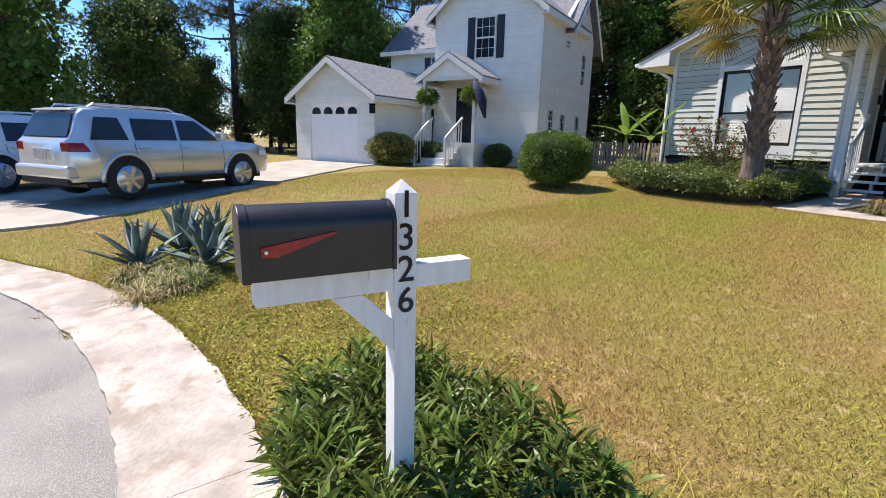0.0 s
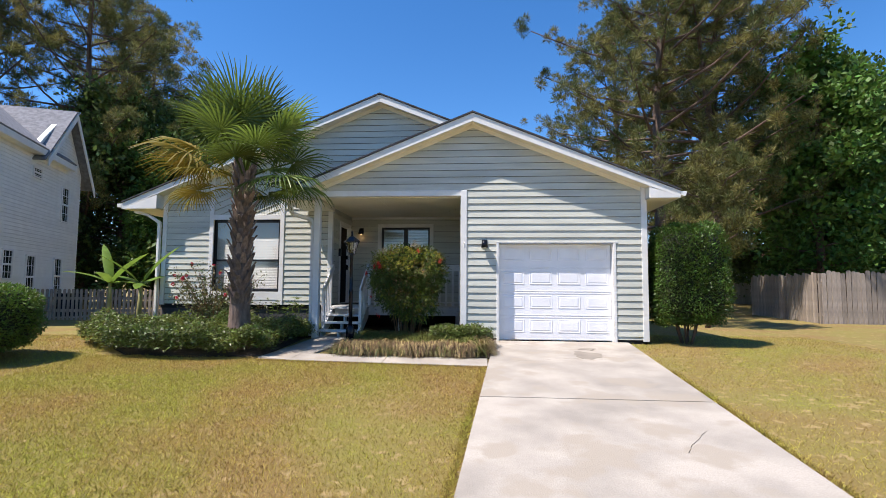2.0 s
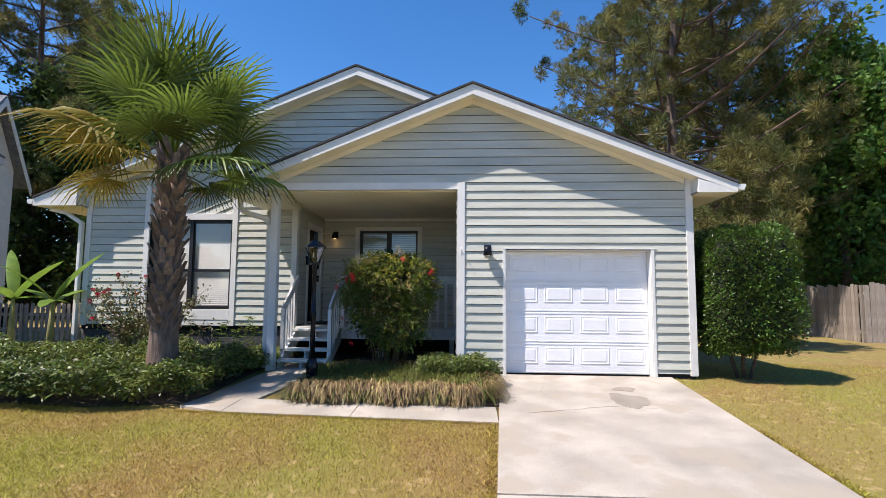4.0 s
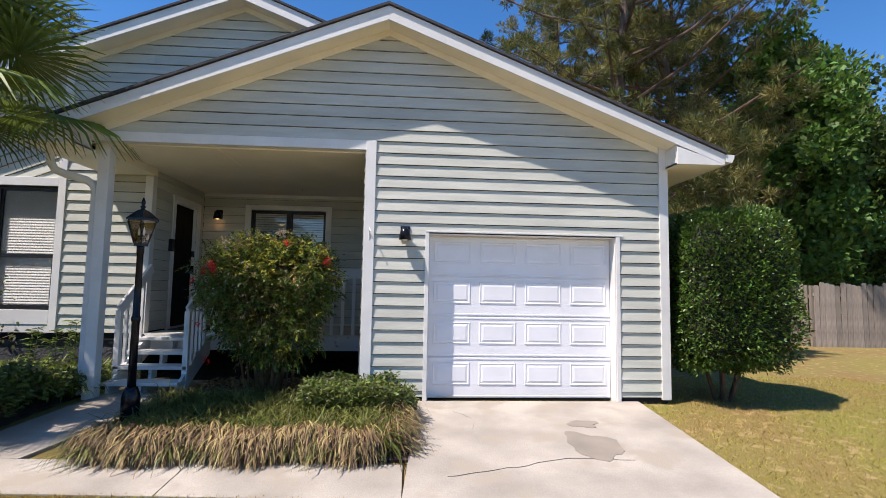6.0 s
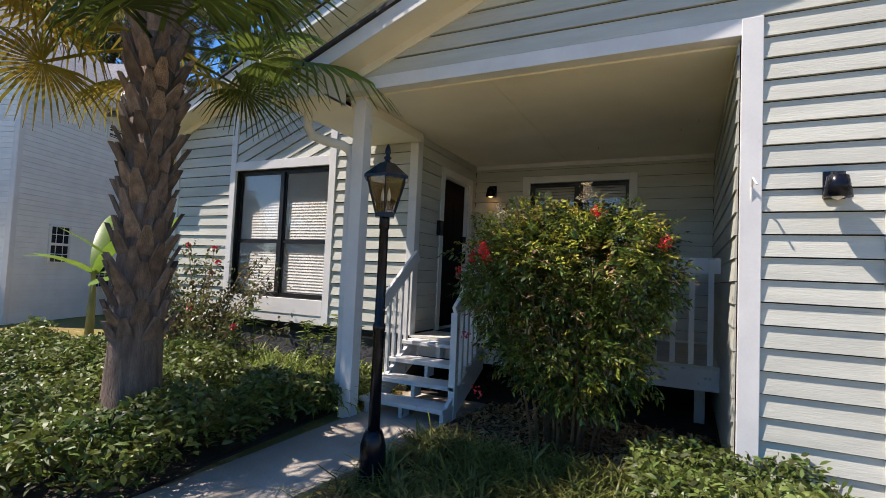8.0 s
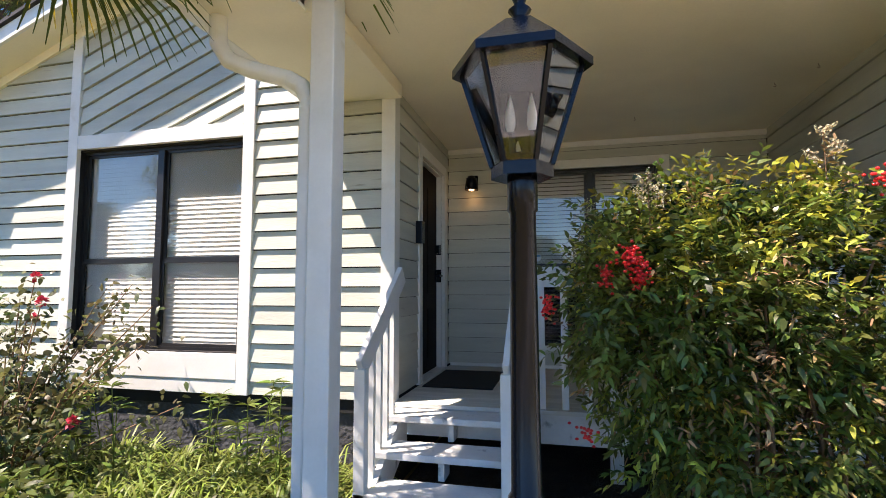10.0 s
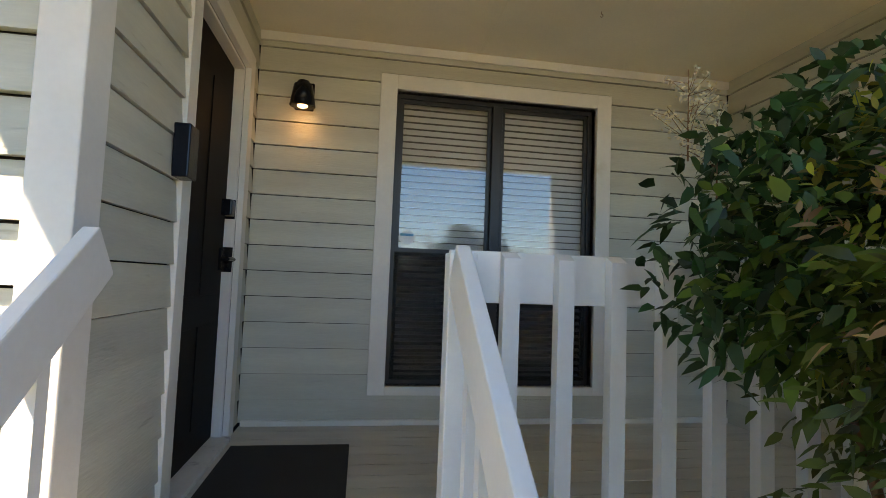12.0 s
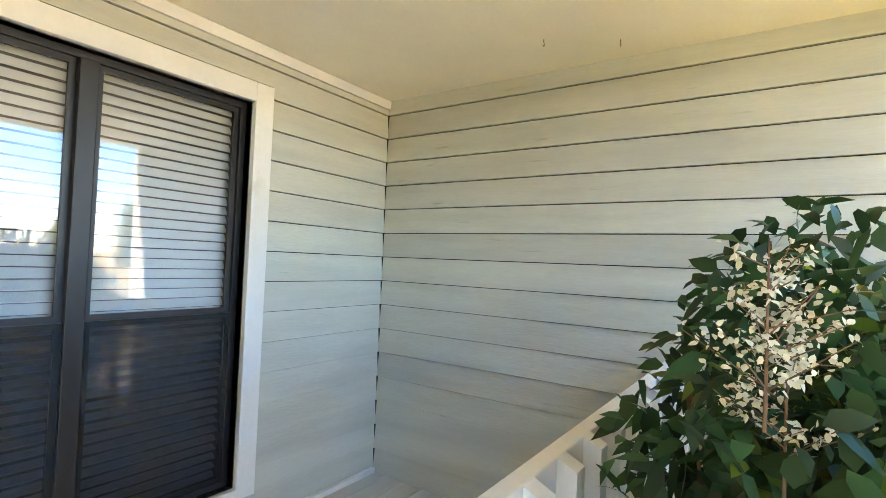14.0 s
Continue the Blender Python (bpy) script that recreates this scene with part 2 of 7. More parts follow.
def siding(parent, origin, u, normal, polys, material, pitch=0.155, start=0.0, tilt=0.0, proud=0.021, name="siding_board", gap=0.009):
    """Lapped boards over convex polygons in the plane's (u, z) coordinates; each board is a piece of its own."""
    origin, u, normal = Vector(origin), Vector(u), Vector(normal)
    ca, sa = math.cos(radians(tilt)), math.sin(radians(tilt))
    for poly in polys:
        h = [-sa * p[0] + ca * p[1] for p in poly]
        k = math.floor((min(h) - start) / pitch)
        while start + k * pitch < max(h) - 0.004:
            lo, hi = start + k * pitch, start + (k + 1) * pitch
            k += 1
            strip = clip(clip(poly, -sa, ca, hi - gap), sa, -ca, -lo)
            if len(strip) < 3:
                continue
            def at(p, back=False):
                f = (-sa * p[0] + ca * p[1] - lo) / pitch
                d = 0.004 if back else proud * (1 - f) + 0.011
                return origin + u * p[0] + Vector((0, 0, p[1])) + normal * d
            n = len(strip)
            b = Build()
            b.add([at(p, True) for p in strip] + [at(p) for p in strip],
                  [tuple(range(n))[::-1], tuple(range(n, 2 * n))] + [(i, (i + 1) % n, n + (i + 1) % n, n + i) for i in range(n)])
            part(name, b, material, parent)


def smoothstep(a, b, x):
    t = min(1.0, max(0.0, (x - a) / (b - a)))
    return t * t * (3 - 2 * t)


def gz(x, y):
    """Height of the ground: the lots fall gently towards the street."""
    rise = 5.0 * smoothstep(8.0, 12.0, -x)
    return 0.05 * max(min(y + rise, 0.0), -13.6)

# ---- ground, street, paths ----
def ground_grid():
    xs = np.concatenate([np.linspace(-400, -45, 6), np.linspace(-40, 30, 141), np.linspace(35, 400, 6)])
    ys = np.concatenate([np.linspace(-400, -45, 6), np.linspace(-40, 30, 141), np.linspace(35, 400, 6)])
    b = Build()
    b.v = [(x, y, gz(x, y) + 0.02 * noise.noise((x * 0.35, y * 0.35, 0)) * (1 if y < -3.5 else 0.3) - 0.008) for y in ys for x in xs]
    n = len(xs)
    b.f = [(j * n + i, j * n + i + 1, (j + 1) * n + i + 1, (j + 1) * n + i) for j in range(len(ys) - 1) for i in range(n - 1)]
    return b


solid("ground", ground_grid(), LAWN, "sunburnt mown lawn with green and straw patches", "lawn", kind="structure", smooth=True)


def slab(name, outline, material, label, category, top=0.03, thick=0.12, step=0.6, kind="structure"):
    """A slab over an outline (x, y points), following the fall of the ground."""
    x0, x1 = min(p[0] for p in outline), max(p[0] for p in outline)
    y0, y1 = min(p[1] for p in outline), max(p[1] for p in outline)
    bm = bmesh.new()
    low = [bm.verts.new((p[0], p[1], 0)) for p in outline]
    face = bm.faces.new(low)
    for axis, lo, hi in ((0, x0, x1), (1, y0, y1)):
        c = lo + step
        while c < hi:
            co, no = [0, 0, 0], [0, 0, 0]
            co[axis], no[axis] = c, 1
            bmesh.ops.bisect_plane(bm, geom=bm.verts[:] + bm.edges[:] + bm.faces[:], plane_co=co, plane_no=no)
            c += step
    out = bmesh.ops.extrude_face_region(bm, geom=bm.faces[:])
    for v in out["geom"]:
        if isinstance(v, bmesh.types.BMVert):
            v.co.z = 1.0
    for v in bm.verts:
        g = gz(v.co.x, v.co.y)
        v.co.z = g + top if v.co.z > 0.5 else g + top - thick
    bmesh.ops.recalc_face_normals(bm, faces=bm.faces[:])
    me = bpy.data.meshes.new(name)
    bm.to_mesh(me)
    bm.free()
    me.materials.append(material)
    return tagged(new(name, me), label, category, kind=kind)


def arc(radius, a0, a1, n=40, centre=(-3.5, -21.94)):
    return [(centre[0] + radius * math.cos(radians(a0 + (a1 - a0) * i / n)), centre[1] + radius * math.sin(radians(a0 + (a1 - a0) * i / n))) for i in range(n + 1)]


def ragged(radius, a0, a1, n):
    """A worn arc whose edge wanders in and out."""
    c = (-3.5, -21.94)
    out = []
    for i in range(n + 1):
        a = radians(a0 + (a1 - a0) * i / n)
        r = radius + (0.022 * noise.noise((a * 30, radius, 0)) + 0.014 * noise.noise((a * 110, radius, 5)))
        out.append((c[0] + r * math.cos(a), c[1] + r * math.sin(a)))
    return out


slab("road", arc(9.40, 0, 360, 71)[:-1], ASPHALT, "worn pale grey asphalt of a street circle", "road", top=0.006, step=1.5)
drive_l = lambda y: -0.10 + 0.062 * y
drive_r = lambda y: 2.72 + 0.05 * y
for name, ya, yb in (("driveway", -0.02, -4.47), ("driveway", -4.50, -8.6), ("driveway", -8.63, -12.1)):
    slab(name, [(drive_l(ya), ya), (drive_l(yb), yb), (drive_r(yb), yb), (drive_r(ya), ya)], CONCRETE, "stained pale concrete driveway slab", "driveway", top=0.03)
def blot(name, x, y, rx, ry, material, seed, label):
    """A thin stain with a ragged outline lying on the concrete."""
    pts = []
    for i in range(40):
        a = 2 * math.pi * i / 40
        r = 1 + 0.45 * noise.noise((math.cos(a) * 1.3 + seed, math.sin(a) * 1.3, 0)) + 0.12 * noise.noise((math.cos(a) * 5 + seed, math.sin(a) * 5, 4))
        px, py = x + rx * r * math.cos(a), y + ry * r * math.sin(a)
        pts.append((px, py, gz(px, py) + 0.034))
    return tagged(new(name, mesh_of(name, Build().prism(pts, (0, 0, -0.003)), material)), label, "stain", kind="structure")


STAIN = mat("damp_concrete", (0.25, 0.215, 0.17), 0.75, vary=0.15, scale=2.0, fine=90, bump=0.3)
CRACK = mat("crack_dirt", (0.10, 0.085, 0.06), 0.95, vary=0.3)
blot("driveway_stain", 1.55, -1.55, 0.26, 0.34, STAIN, 1.0, "damp dark stain on the concrete")
blot("driveway_stain", 1.68, -0.92, 0.16, 0.13, STAIN, 5.0, "small damp stain on the concrete")


def crack(points):
    pts = []
    for (ax, ay), (bx, by) in zip(points, points[1:]):
        for i in range(6):
            f = i / 6
            pts.append((ax + (bx - ax) * f + 0.035 * noise.noise((ax + f * 9, ay, 2)), ay + (by - ay) * f + 0.035 * noise.noise((ax, ay + f * 9, 7))))
    b = Build()
    for i, (x, y) in enumerate(pts):
        b.v += [(x, y - 0.004, gz(x, y) + 0.0335), (x, y + 0.004, gz(x, y) + 0.0335)]
    b.f = [(2 * i, 2 * i + 2, 2 * i + 3, 2 * i + 1) for i in range(len(pts) - 1)]
    tagged(new("driveway_crack", mesh_of("driveway_crack", b, CRACK)), "thin crack across the driveway slab", "crack", kind="structure")


crack([(0.1, -2.25), (0.6, -2.1), (1.2, -1.87), (1.9, -1.95)])
crack([(0.3, -0.45), (0.5, -0.75), (0.42, -1.3)])
crack([(1.9, -5.6), (1.5, -6.2), (1.55, -7.4), (1.1, -8.3)])
for a0, a1 in ((60, 73), (73.02, 86), (86.02, 99), (99.02, 112), (112.02, 125), (125.02, 138), (138.02, 151)):
    slab("kerb", ragged(10.02, a0, a1, 40) + ragged(9.385, a1, a0, 40), GUTTER, "sun-bleached rolled concrete kerb", "kerb", top=0.03)
for xa, xb in ((-0.265, -2.05), (-2.06, -3.7)):
    slab("pavement", [(xa, -1.98 - 0.053 * (xa + 0.26)), (xa, -2.62 - 0.058 * (xa + 0.27)), (xb, -2.62 - 0.058 * (xb + 0.27)), (xb, -1.98 - 0.053 * (xb + 0.26))], CONCRETE, "narrow pale concrete front walk", "walkway", top=0.022)
slab("pavement", [(-3.71, -2.42), (-4.35, -2.2), (-4.2, -1.2), (-4.05, 0.35), (-3.15, 0.35), (-3.25, -0.5), (-3.5, -1.80), (-3.71, -1.80)], CONCRETE, "narrow pale concrete front walk", "walkway", top=0.022)
slab("flower_bed", [(-4.3, 1.35), (-4.35, -2.0), (-5.5, -2.3), (-6.9, -2.15), (-8.5, -0.8), (-9.6, 1.0), (-8.75, 1.35)], SOIL, "mulched bed along the front wall", "flower bed", top=0.012)
slab("bare_soil", [(-4.15, 1.45), (-0.86, 1.45), (-0.86, 3.3), (-4.15, 3.3)], SOIL, "bare dark soil under the porch deck", "soil", top=0.012)
slab("pavement", [(-4.15, 0.36), (-4.15, 1.44), (-3.12, 1.44), (-3.15, 0.36)], CONCRETE, "shaded concrete pad under the porch steps", "walkway", top=0.004)
slab("flower_bed", [(-3.2, -1.72), (-0.2, -1.86), (-0.12, -0.1), (-0.9, 1.4), (-3.1, 1.4), (-3.2, 0.3)], SOIL, "mulched bed beside the porch steps", "flower bed", top=0.016)
slab("neighbour_driveway", [(-10.4, -14.5), (-10.4, -12.8), (-10.9, -11.3), (-13.2, -8.2), (-16.4, -3.9), (-20.2, -5.2), (-18.2, -9.5), (-17.0, -13), (-16.5, -17), (-11.8, -17)], CONCRETE,
     "pale concrete driveway beside the next lot", "driveway", top=0.03, step=1.5)

# ---- the house ----
house = thing("house", "single-storey sage green lap-sided house with white trim", "house")
F, BACK, CEIL, DECKZ = 1.44, 3.36, 3.17, 0.69
S = 0.404
AX, AZ = -0.57, 4.93          # front gable's ridge, under the shingles
MX, MZ = -2.93, 5.95          # main ridge
XR, XL = 3.12, -8.68
roof1 = lambda x: AZ - S * abs(x - AX)
roofm = lambda x: MZ - S * abs(x - MX)


def wall(name, b, label=""):
    return part(name, b, LAPSHADE, house, label)


def poly_wall(x0, x1, z0, top, peak=None):
    pts = [(x0, z0), (x1, z0), (x1, top(x1) - 0.02)]
    if peak is not None and x0 < peak < x1:
        pts.append((peak, top(peak) - 0.02))
    return pts + [(x0, top(x0) - 0.02)]


# garage front: wall core in pieces round the door opening
HEAD = 2.13
g = Build().prism([(x, 0, z) for x, z in ((-0.80, -0.1), (0.0, -0.1), (0.0, HEAD), (2.44, HEAD), (2.44, -0.1), (XR, -0.1), (XR, roof1(XR) - 0.02),
                                          (AX, AZ - 0.02), (-4.3, roof1(-4.3) - 0.02), (-4.3, 3.3), (-0.80, 3.3))], (0, 0.14, 0))
garage_wall = wall("garage_wall", g)
GRID0 = 0.0
cut = GRID0 + 0.1505 * 15
siding(garage_wall, (0, 0, 0), (1, 0, 0), (0, -1, 0), [
    [(-0.70, 0.08), (-0.052, 0.08), (-0.052, cut), (-0.70, cut)],
    [(2.492, 0.08), (3.03, 0.08), (3.03, cut), (2.492, cut)],
    [(-0.052, HEAD + 0.036), (2.492, HEAD + 0.036), (2.492, cut), (-0.052, cut)],
    [(-0.70, cut), (3.03, cut), (3.03, 3.3), (-0.70, 3.3)],
    poly_wall(-4.3, 3.03, 3.3, roof1, AX)], SAGE, pitch=0.1505, start=GRID0)
part("corner_board", Build().box(-0.83, -0.044, 0.05, -0.70, 0.0, 3.30), WHITE, house, "white corner board", 0.004)
part("corner_board", Build().box(3.03, -0.044, 0.05, 3.15, 0.0, roof1(3.1) - 0.02), WHITE, house, "white corner board", 0.004)
part("beam", Build().box(-4.22, -0.034, 3.185, -0.70, 0.10, 3.31), WHITE, house, "white porch beam", 0.004)
# door casing and return
c = Build()
c.box(-0.052, -0.038, -0.02, 0.0, 0.0, HEAD + 0.011)
c.box(2.44, -0.038, -0.02, 2.492, 0.0, HEAD + 0.011)
c.box(-0.052, -0.042, HEAD + 0.012, 2.53, 0.0, HEAD + 0.034)
c.box(0.002, -0.018, -0.02, 0.012, 0.2, HEAD - 0.013)
c.box(2.428, -0.018, -0.02, 2.438, 0.2, HEAD - 0.013)
c.box(0.002, -0.018, HEAD - 0.012, 2.438, 0.2, HEAD - 0.002)
part("garage_door_frame", c, WHITE, house, "white casing", 0.003)


def garage_door(parent, x0, x1, y, z0, z1, rows=4, cols=4):
    door = part("garage_door", Build().box(x0, y, z0, x1, y + 0.04, z1), GARAGE, parent, "white sectional garage door with raised panels")
    h = (z1 - z0) / rows
    w = (x1 - x0) / cols
    for r in range(rows):
        s = Build()
        zb, zt = z0 + r * h + 0.004, z0 + (r + 1) * h - 0.004
        rib = [(y - 0.0005, zb), (y - 0.012, zb), (y - 0.012, zb + 0.012), (y - 0.018, zb + 0.014), (y - 0.018, zb + 0.028), (y - 0.012, zb + 0.030),
               (y - 0.012, zt - 0.030), (y - 0.018, zt - 0.028), (y - 0.018, zt - 0.012), (y - 0.012, zt - 0.010), (y - 0.012, zt), (y - 0.0005, zt)]
        s.prism([(x0 + 0.004, yy, zz) for yy, zz in rib], (x1 - x0 - 0.008, 0, 0))
        section = part("door_section", s, GARAGE, door)
        for c in range(cols):
            cx, cz = x0 + (c + 0.5) * w, z0 + (r + 0.5) * h + 0.045
            a, d = w / 2 - 0.058, h / 2 - 0.118
            p = Build()
            outer = [(cx - a, y - 0.013, cz - d), (cx + a, y - 0.013, cz - d), (cx + a, y - 0.013, cz + d), (cx - a, y - 0.013, cz + d)]
            rim = [(cx - a + 0.012, y - 0.021, cz - d + 0.012), (cx + a - 0.012, y - 0.021, cz - d + 0.012), (cx + a - 0.012, y - 0.021, cz + d - 0.012), (cx - a + 0.012, y - 0.021, cz + d - 0.012)]
            dip = [(cx - a + 0.03, y - 0.015, cz - d + 0.03), (cx + a - 0.03, y - 0.015, cz - d + 0.03), (cx + a - 0.03, y - 0.015, cz + d - 0.03), (cx - a + 0.03, y - 0.015, cz + d - 0.03)]
            ins = [(cx - a + 0.06, y - 0.022, cz - d + 0.055), (cx + a - 0.06, y - 0.022, cz - d + 0.055), (cx + a - 0.06, y - 0.022, cz + d - 0.055), (cx - a + 0.06, y - 0.022, cz + d - 0.055)]
            p.add(outer + rim + dip + ins, [(i + k, (i + 1) % 4 + k, (i + 1) % 4 + 4 + k, i + 4 + k) for k in (0, 4, 8) for i in range(4)] + [(12, 13, 14, 15)])
            part("door_panel", p, GARAGE, section)
    part("bottom_seal", Build().box(x0, y - 0.01, z0 - 0.02, x1, y + 0.04, z0), BLACK, door, "black rubber seal")
    return door


garage_door(house, 0.014, 2.426, 0.165, 0.03, HEAD - 0.014)

# porch walls
w = Build().box(-0.83, 0.141, 0.0, -0.69, BACK + 0.14, CEIL + 0.4)
pr = wall("porch_side_wall", w)
siding(pr, (-0.83, 0, 0), (0, 1, 0), (-1, 0, 0), [[(0.03, 0.08), (BACK - 0.02, 0.08), (BACK - 0.02, CEIL), (0.03, CEIL)]], SAGE, pitch=0.159, start=0.052, proud=0.013, gap=0.005)
w = Build()
WX0, WX1, WZ0, WZ1 = -3.29, -1.88, 0.93, 2.87
w.box(-4.35, BACK, 0.0, WX0, BACK + 0.14, CEIL + 0.4)
w.box(WX1, BACK, 0.0, -0.83, BACK + 0.14, CEIL + 0.4)
w.box(WX0, BACK, 0.0, WX1, BACK + 0.14, WZ0)
w.box(WX0, BACK, WZ1, WX1, BACK + 0.14, CEIL + 0.4)
pb = wall("porch_back_wall", w)
siding(pb, (0, BACK, 0), (1, 0, 0), (0, -1, 0), [
    [(-4.17, DECKZ + 0.02), (-0.85, DECKZ + 0.02), (-0.85, 0.88), (-4.17, 0.88)],
    [(-4.17, 0.88), (-3.40, 0.88), (-3.40, 2.975), (-4.17, 2.975)],
    [(-1.775, 0.88), (-0.85, 0.88), (-0.85, 2.975), (-1.775, 2.975)],
    [(-4.17, 2.975), (-0.85, 2.975), (-0.85, CEIL - 0.061), (-4.17, CEIL - 0.061)]], SAGE, pitch=0.159, start=0.052, proud=0.013, gap=0.005)
part("crown_trim", Build().box(-4.18, BACK - 0.036, CEIL - 0.06, -0.83, BACK, CEIL - 0.003), WHITE, house, "cream ceiling trim")
part("base_trim", Build().box(-4.15, BACK - 0.046, DECKZ + 0.001, -0.86, BACK - 0.001, DECKZ + 0.035), WHITE, house, "pale board along the deck", 0.003)
# entry wall with the door opening
DY0, DY1, DZ1 = 2.20, 3.08, DECKZ + 2.12
EX = -4.19
w = Build()
w.box(EX - 0.14, F, 0.0, EX, DY0, 3.6)
w.box(EX - 0.14, DY1, 0.0, EX, BACK, 3.6)
w.box(EX - 0.14, DY0, DZ1, EX, DY1, 3.6)
w.box(EX - 0.14, DY0, 0.0, EX, DY1, DECKZ - 0.01)
pe = wall("entry_wall", w)
siding(pe, (EX, 0, 0), (0, 1, 0), (1, 0, 0), [
    [(F + 0.09, DECKZ + 0.02), (DY0 - 0.10, DECKZ + 0.02), (DY0 - 0.10, DZ1 + 0.10), (F + 0.09, DZ1 + 0.10)],
    [(DY1 + 0.10, DECKZ + 0.02), (BACK - 0.02, DECKZ + 0.02), (BACK - 0.02, DZ1 + 0.10), (DY1 + 0.10, DZ1 + 0.10)],
    [(F + 0.09, DZ1 + 0.10), (BACK - 0.02, DZ1 + 0.10), (BACK - 0.02, CEIL), (F + 0.09, CEIL)]], SAGE, pitch=0.159, start=0.052, proud=0.013, gap=0.005)
part("corner_board", Build().box(-4.27, F - 0.044, 0.68, -4.155, F + 0.08, CEIL - 0.003), WHITE, house, "white corner board", 0.004)

# front bedroom wall
VX0, VX1, VZ0, VZ1 = -7.31, -5.55, 1.02, 2.85
w = Build()
w.box(XL, F, 0.58, VX0, F + 0.14, 3.3)
w.box(VX1, F, 0.58, EX - 0.14, F + 0.14, 3.3)
w.box(VX0, F, 0.58, VX1, F + 0.14, VZ0)
w.box(VX0, F, VZ1, VX1, F + 0.14, 3.3)
w.prism([(x, F, z) for x, z in poly_wall(XL, XR - 0.1, 3.3, roofm, MX)], (0, 0.14, 0))
pf = wall("front_wall", w)
siding(pf, (0, F, 0), (1, 0, 0), (0, -1, 0), [
    poly_wall(XL + 0.10, -7.41, 0.69, roofm), poly_wall(-5.42, -4.27, 0.69, roofm),
    poly_wall(-4.27, 2.9, 3.3, roofm, MX)], SAGE, start=GRID0 + 0.02)
siding(pf, (0, F, 0), (1, 0, 0), (0, -1, 0), [poly_wall(-7.30, -5.53, 2.99, roofm)], SAGE, start=0.03, tilt=22)
for x0 in (-7.415, -5.53):
    part("window_board", Build().box(x0, F - 0.044, 0.68, x0 + 0.11, F, roofm(x0 + 0.05) - 0.02), WHITE, house, "white vertical trim board", 0.004)
part("corner_board", Build().box(XL - 0.01, F - 0.044, 0.66, XL + 0.10, F, roofm(XL) - 0.02), WHITE, house, "white corner board", 0.004)
part("window_head", Build().box(-7.304, F - 0.042, VZ1 + 0.01, -5.531, F, VZ1 + 0.14), WHITE, house, "white trim board", 0.003)
part("window_apron", Build().box(-7.304, F - 0.036, 0.68, -5.531, F, 0.80), WHITE, house, "white trim board", 0.003)
part("window_apron", Build().box(-7.304, F - 0.044, 0.80, -5.531, F, VZ0 - 0.01), WHITE, house, "white trim board", 0.003)
part("foundation", Build().box(XL + 0.02, F + 0.03, -0.1, EX - 0.05, F + 0.16, 0.62), FOUND, house, "charcoal painted foundation")
part("side_wall", Build().box(XL, F + 0.141, -0.1, XL + 0.14, 12.0, roofm(XL) + 0.02), SAGE, house)
part("side_wall", Build().box(XR - 0.14, 0.141, -0.1, XR, 12.0, roof1(XR) - 0.02), SAGE, house)
part("rear_wall", Build().box(XL + 0.141, 11.86, -0.1, XR - 0.141, 12.0, 3.4), SAGE, house)


def screen_mesh():
    m = bpy.data.materials.new("insect_screen")
    m.use_nodes = True
    n, l = m.node_tree.nodes, m.node_tree.links
    tp, ms = n.new("ShaderNodeBsdfTransparent"), n.new("ShaderNodeMixShader")
    b = n["Principled BSDF"]
    b.inputs["Base Color"].default_value, b.inputs["Roughness"].default_value = (0.012, 0.012, 0.013, 1), 0.7
    ms.inputs[0].default_value = 0.72
    l.new(tp.outputs[0], ms.inputs[1])
    l.new(b.outputs[0], ms.inputs[2])
    l.new(ms.outputs[0], n["Material Output"].inputs[0])
    return m


SCREEN = screen_mesh()


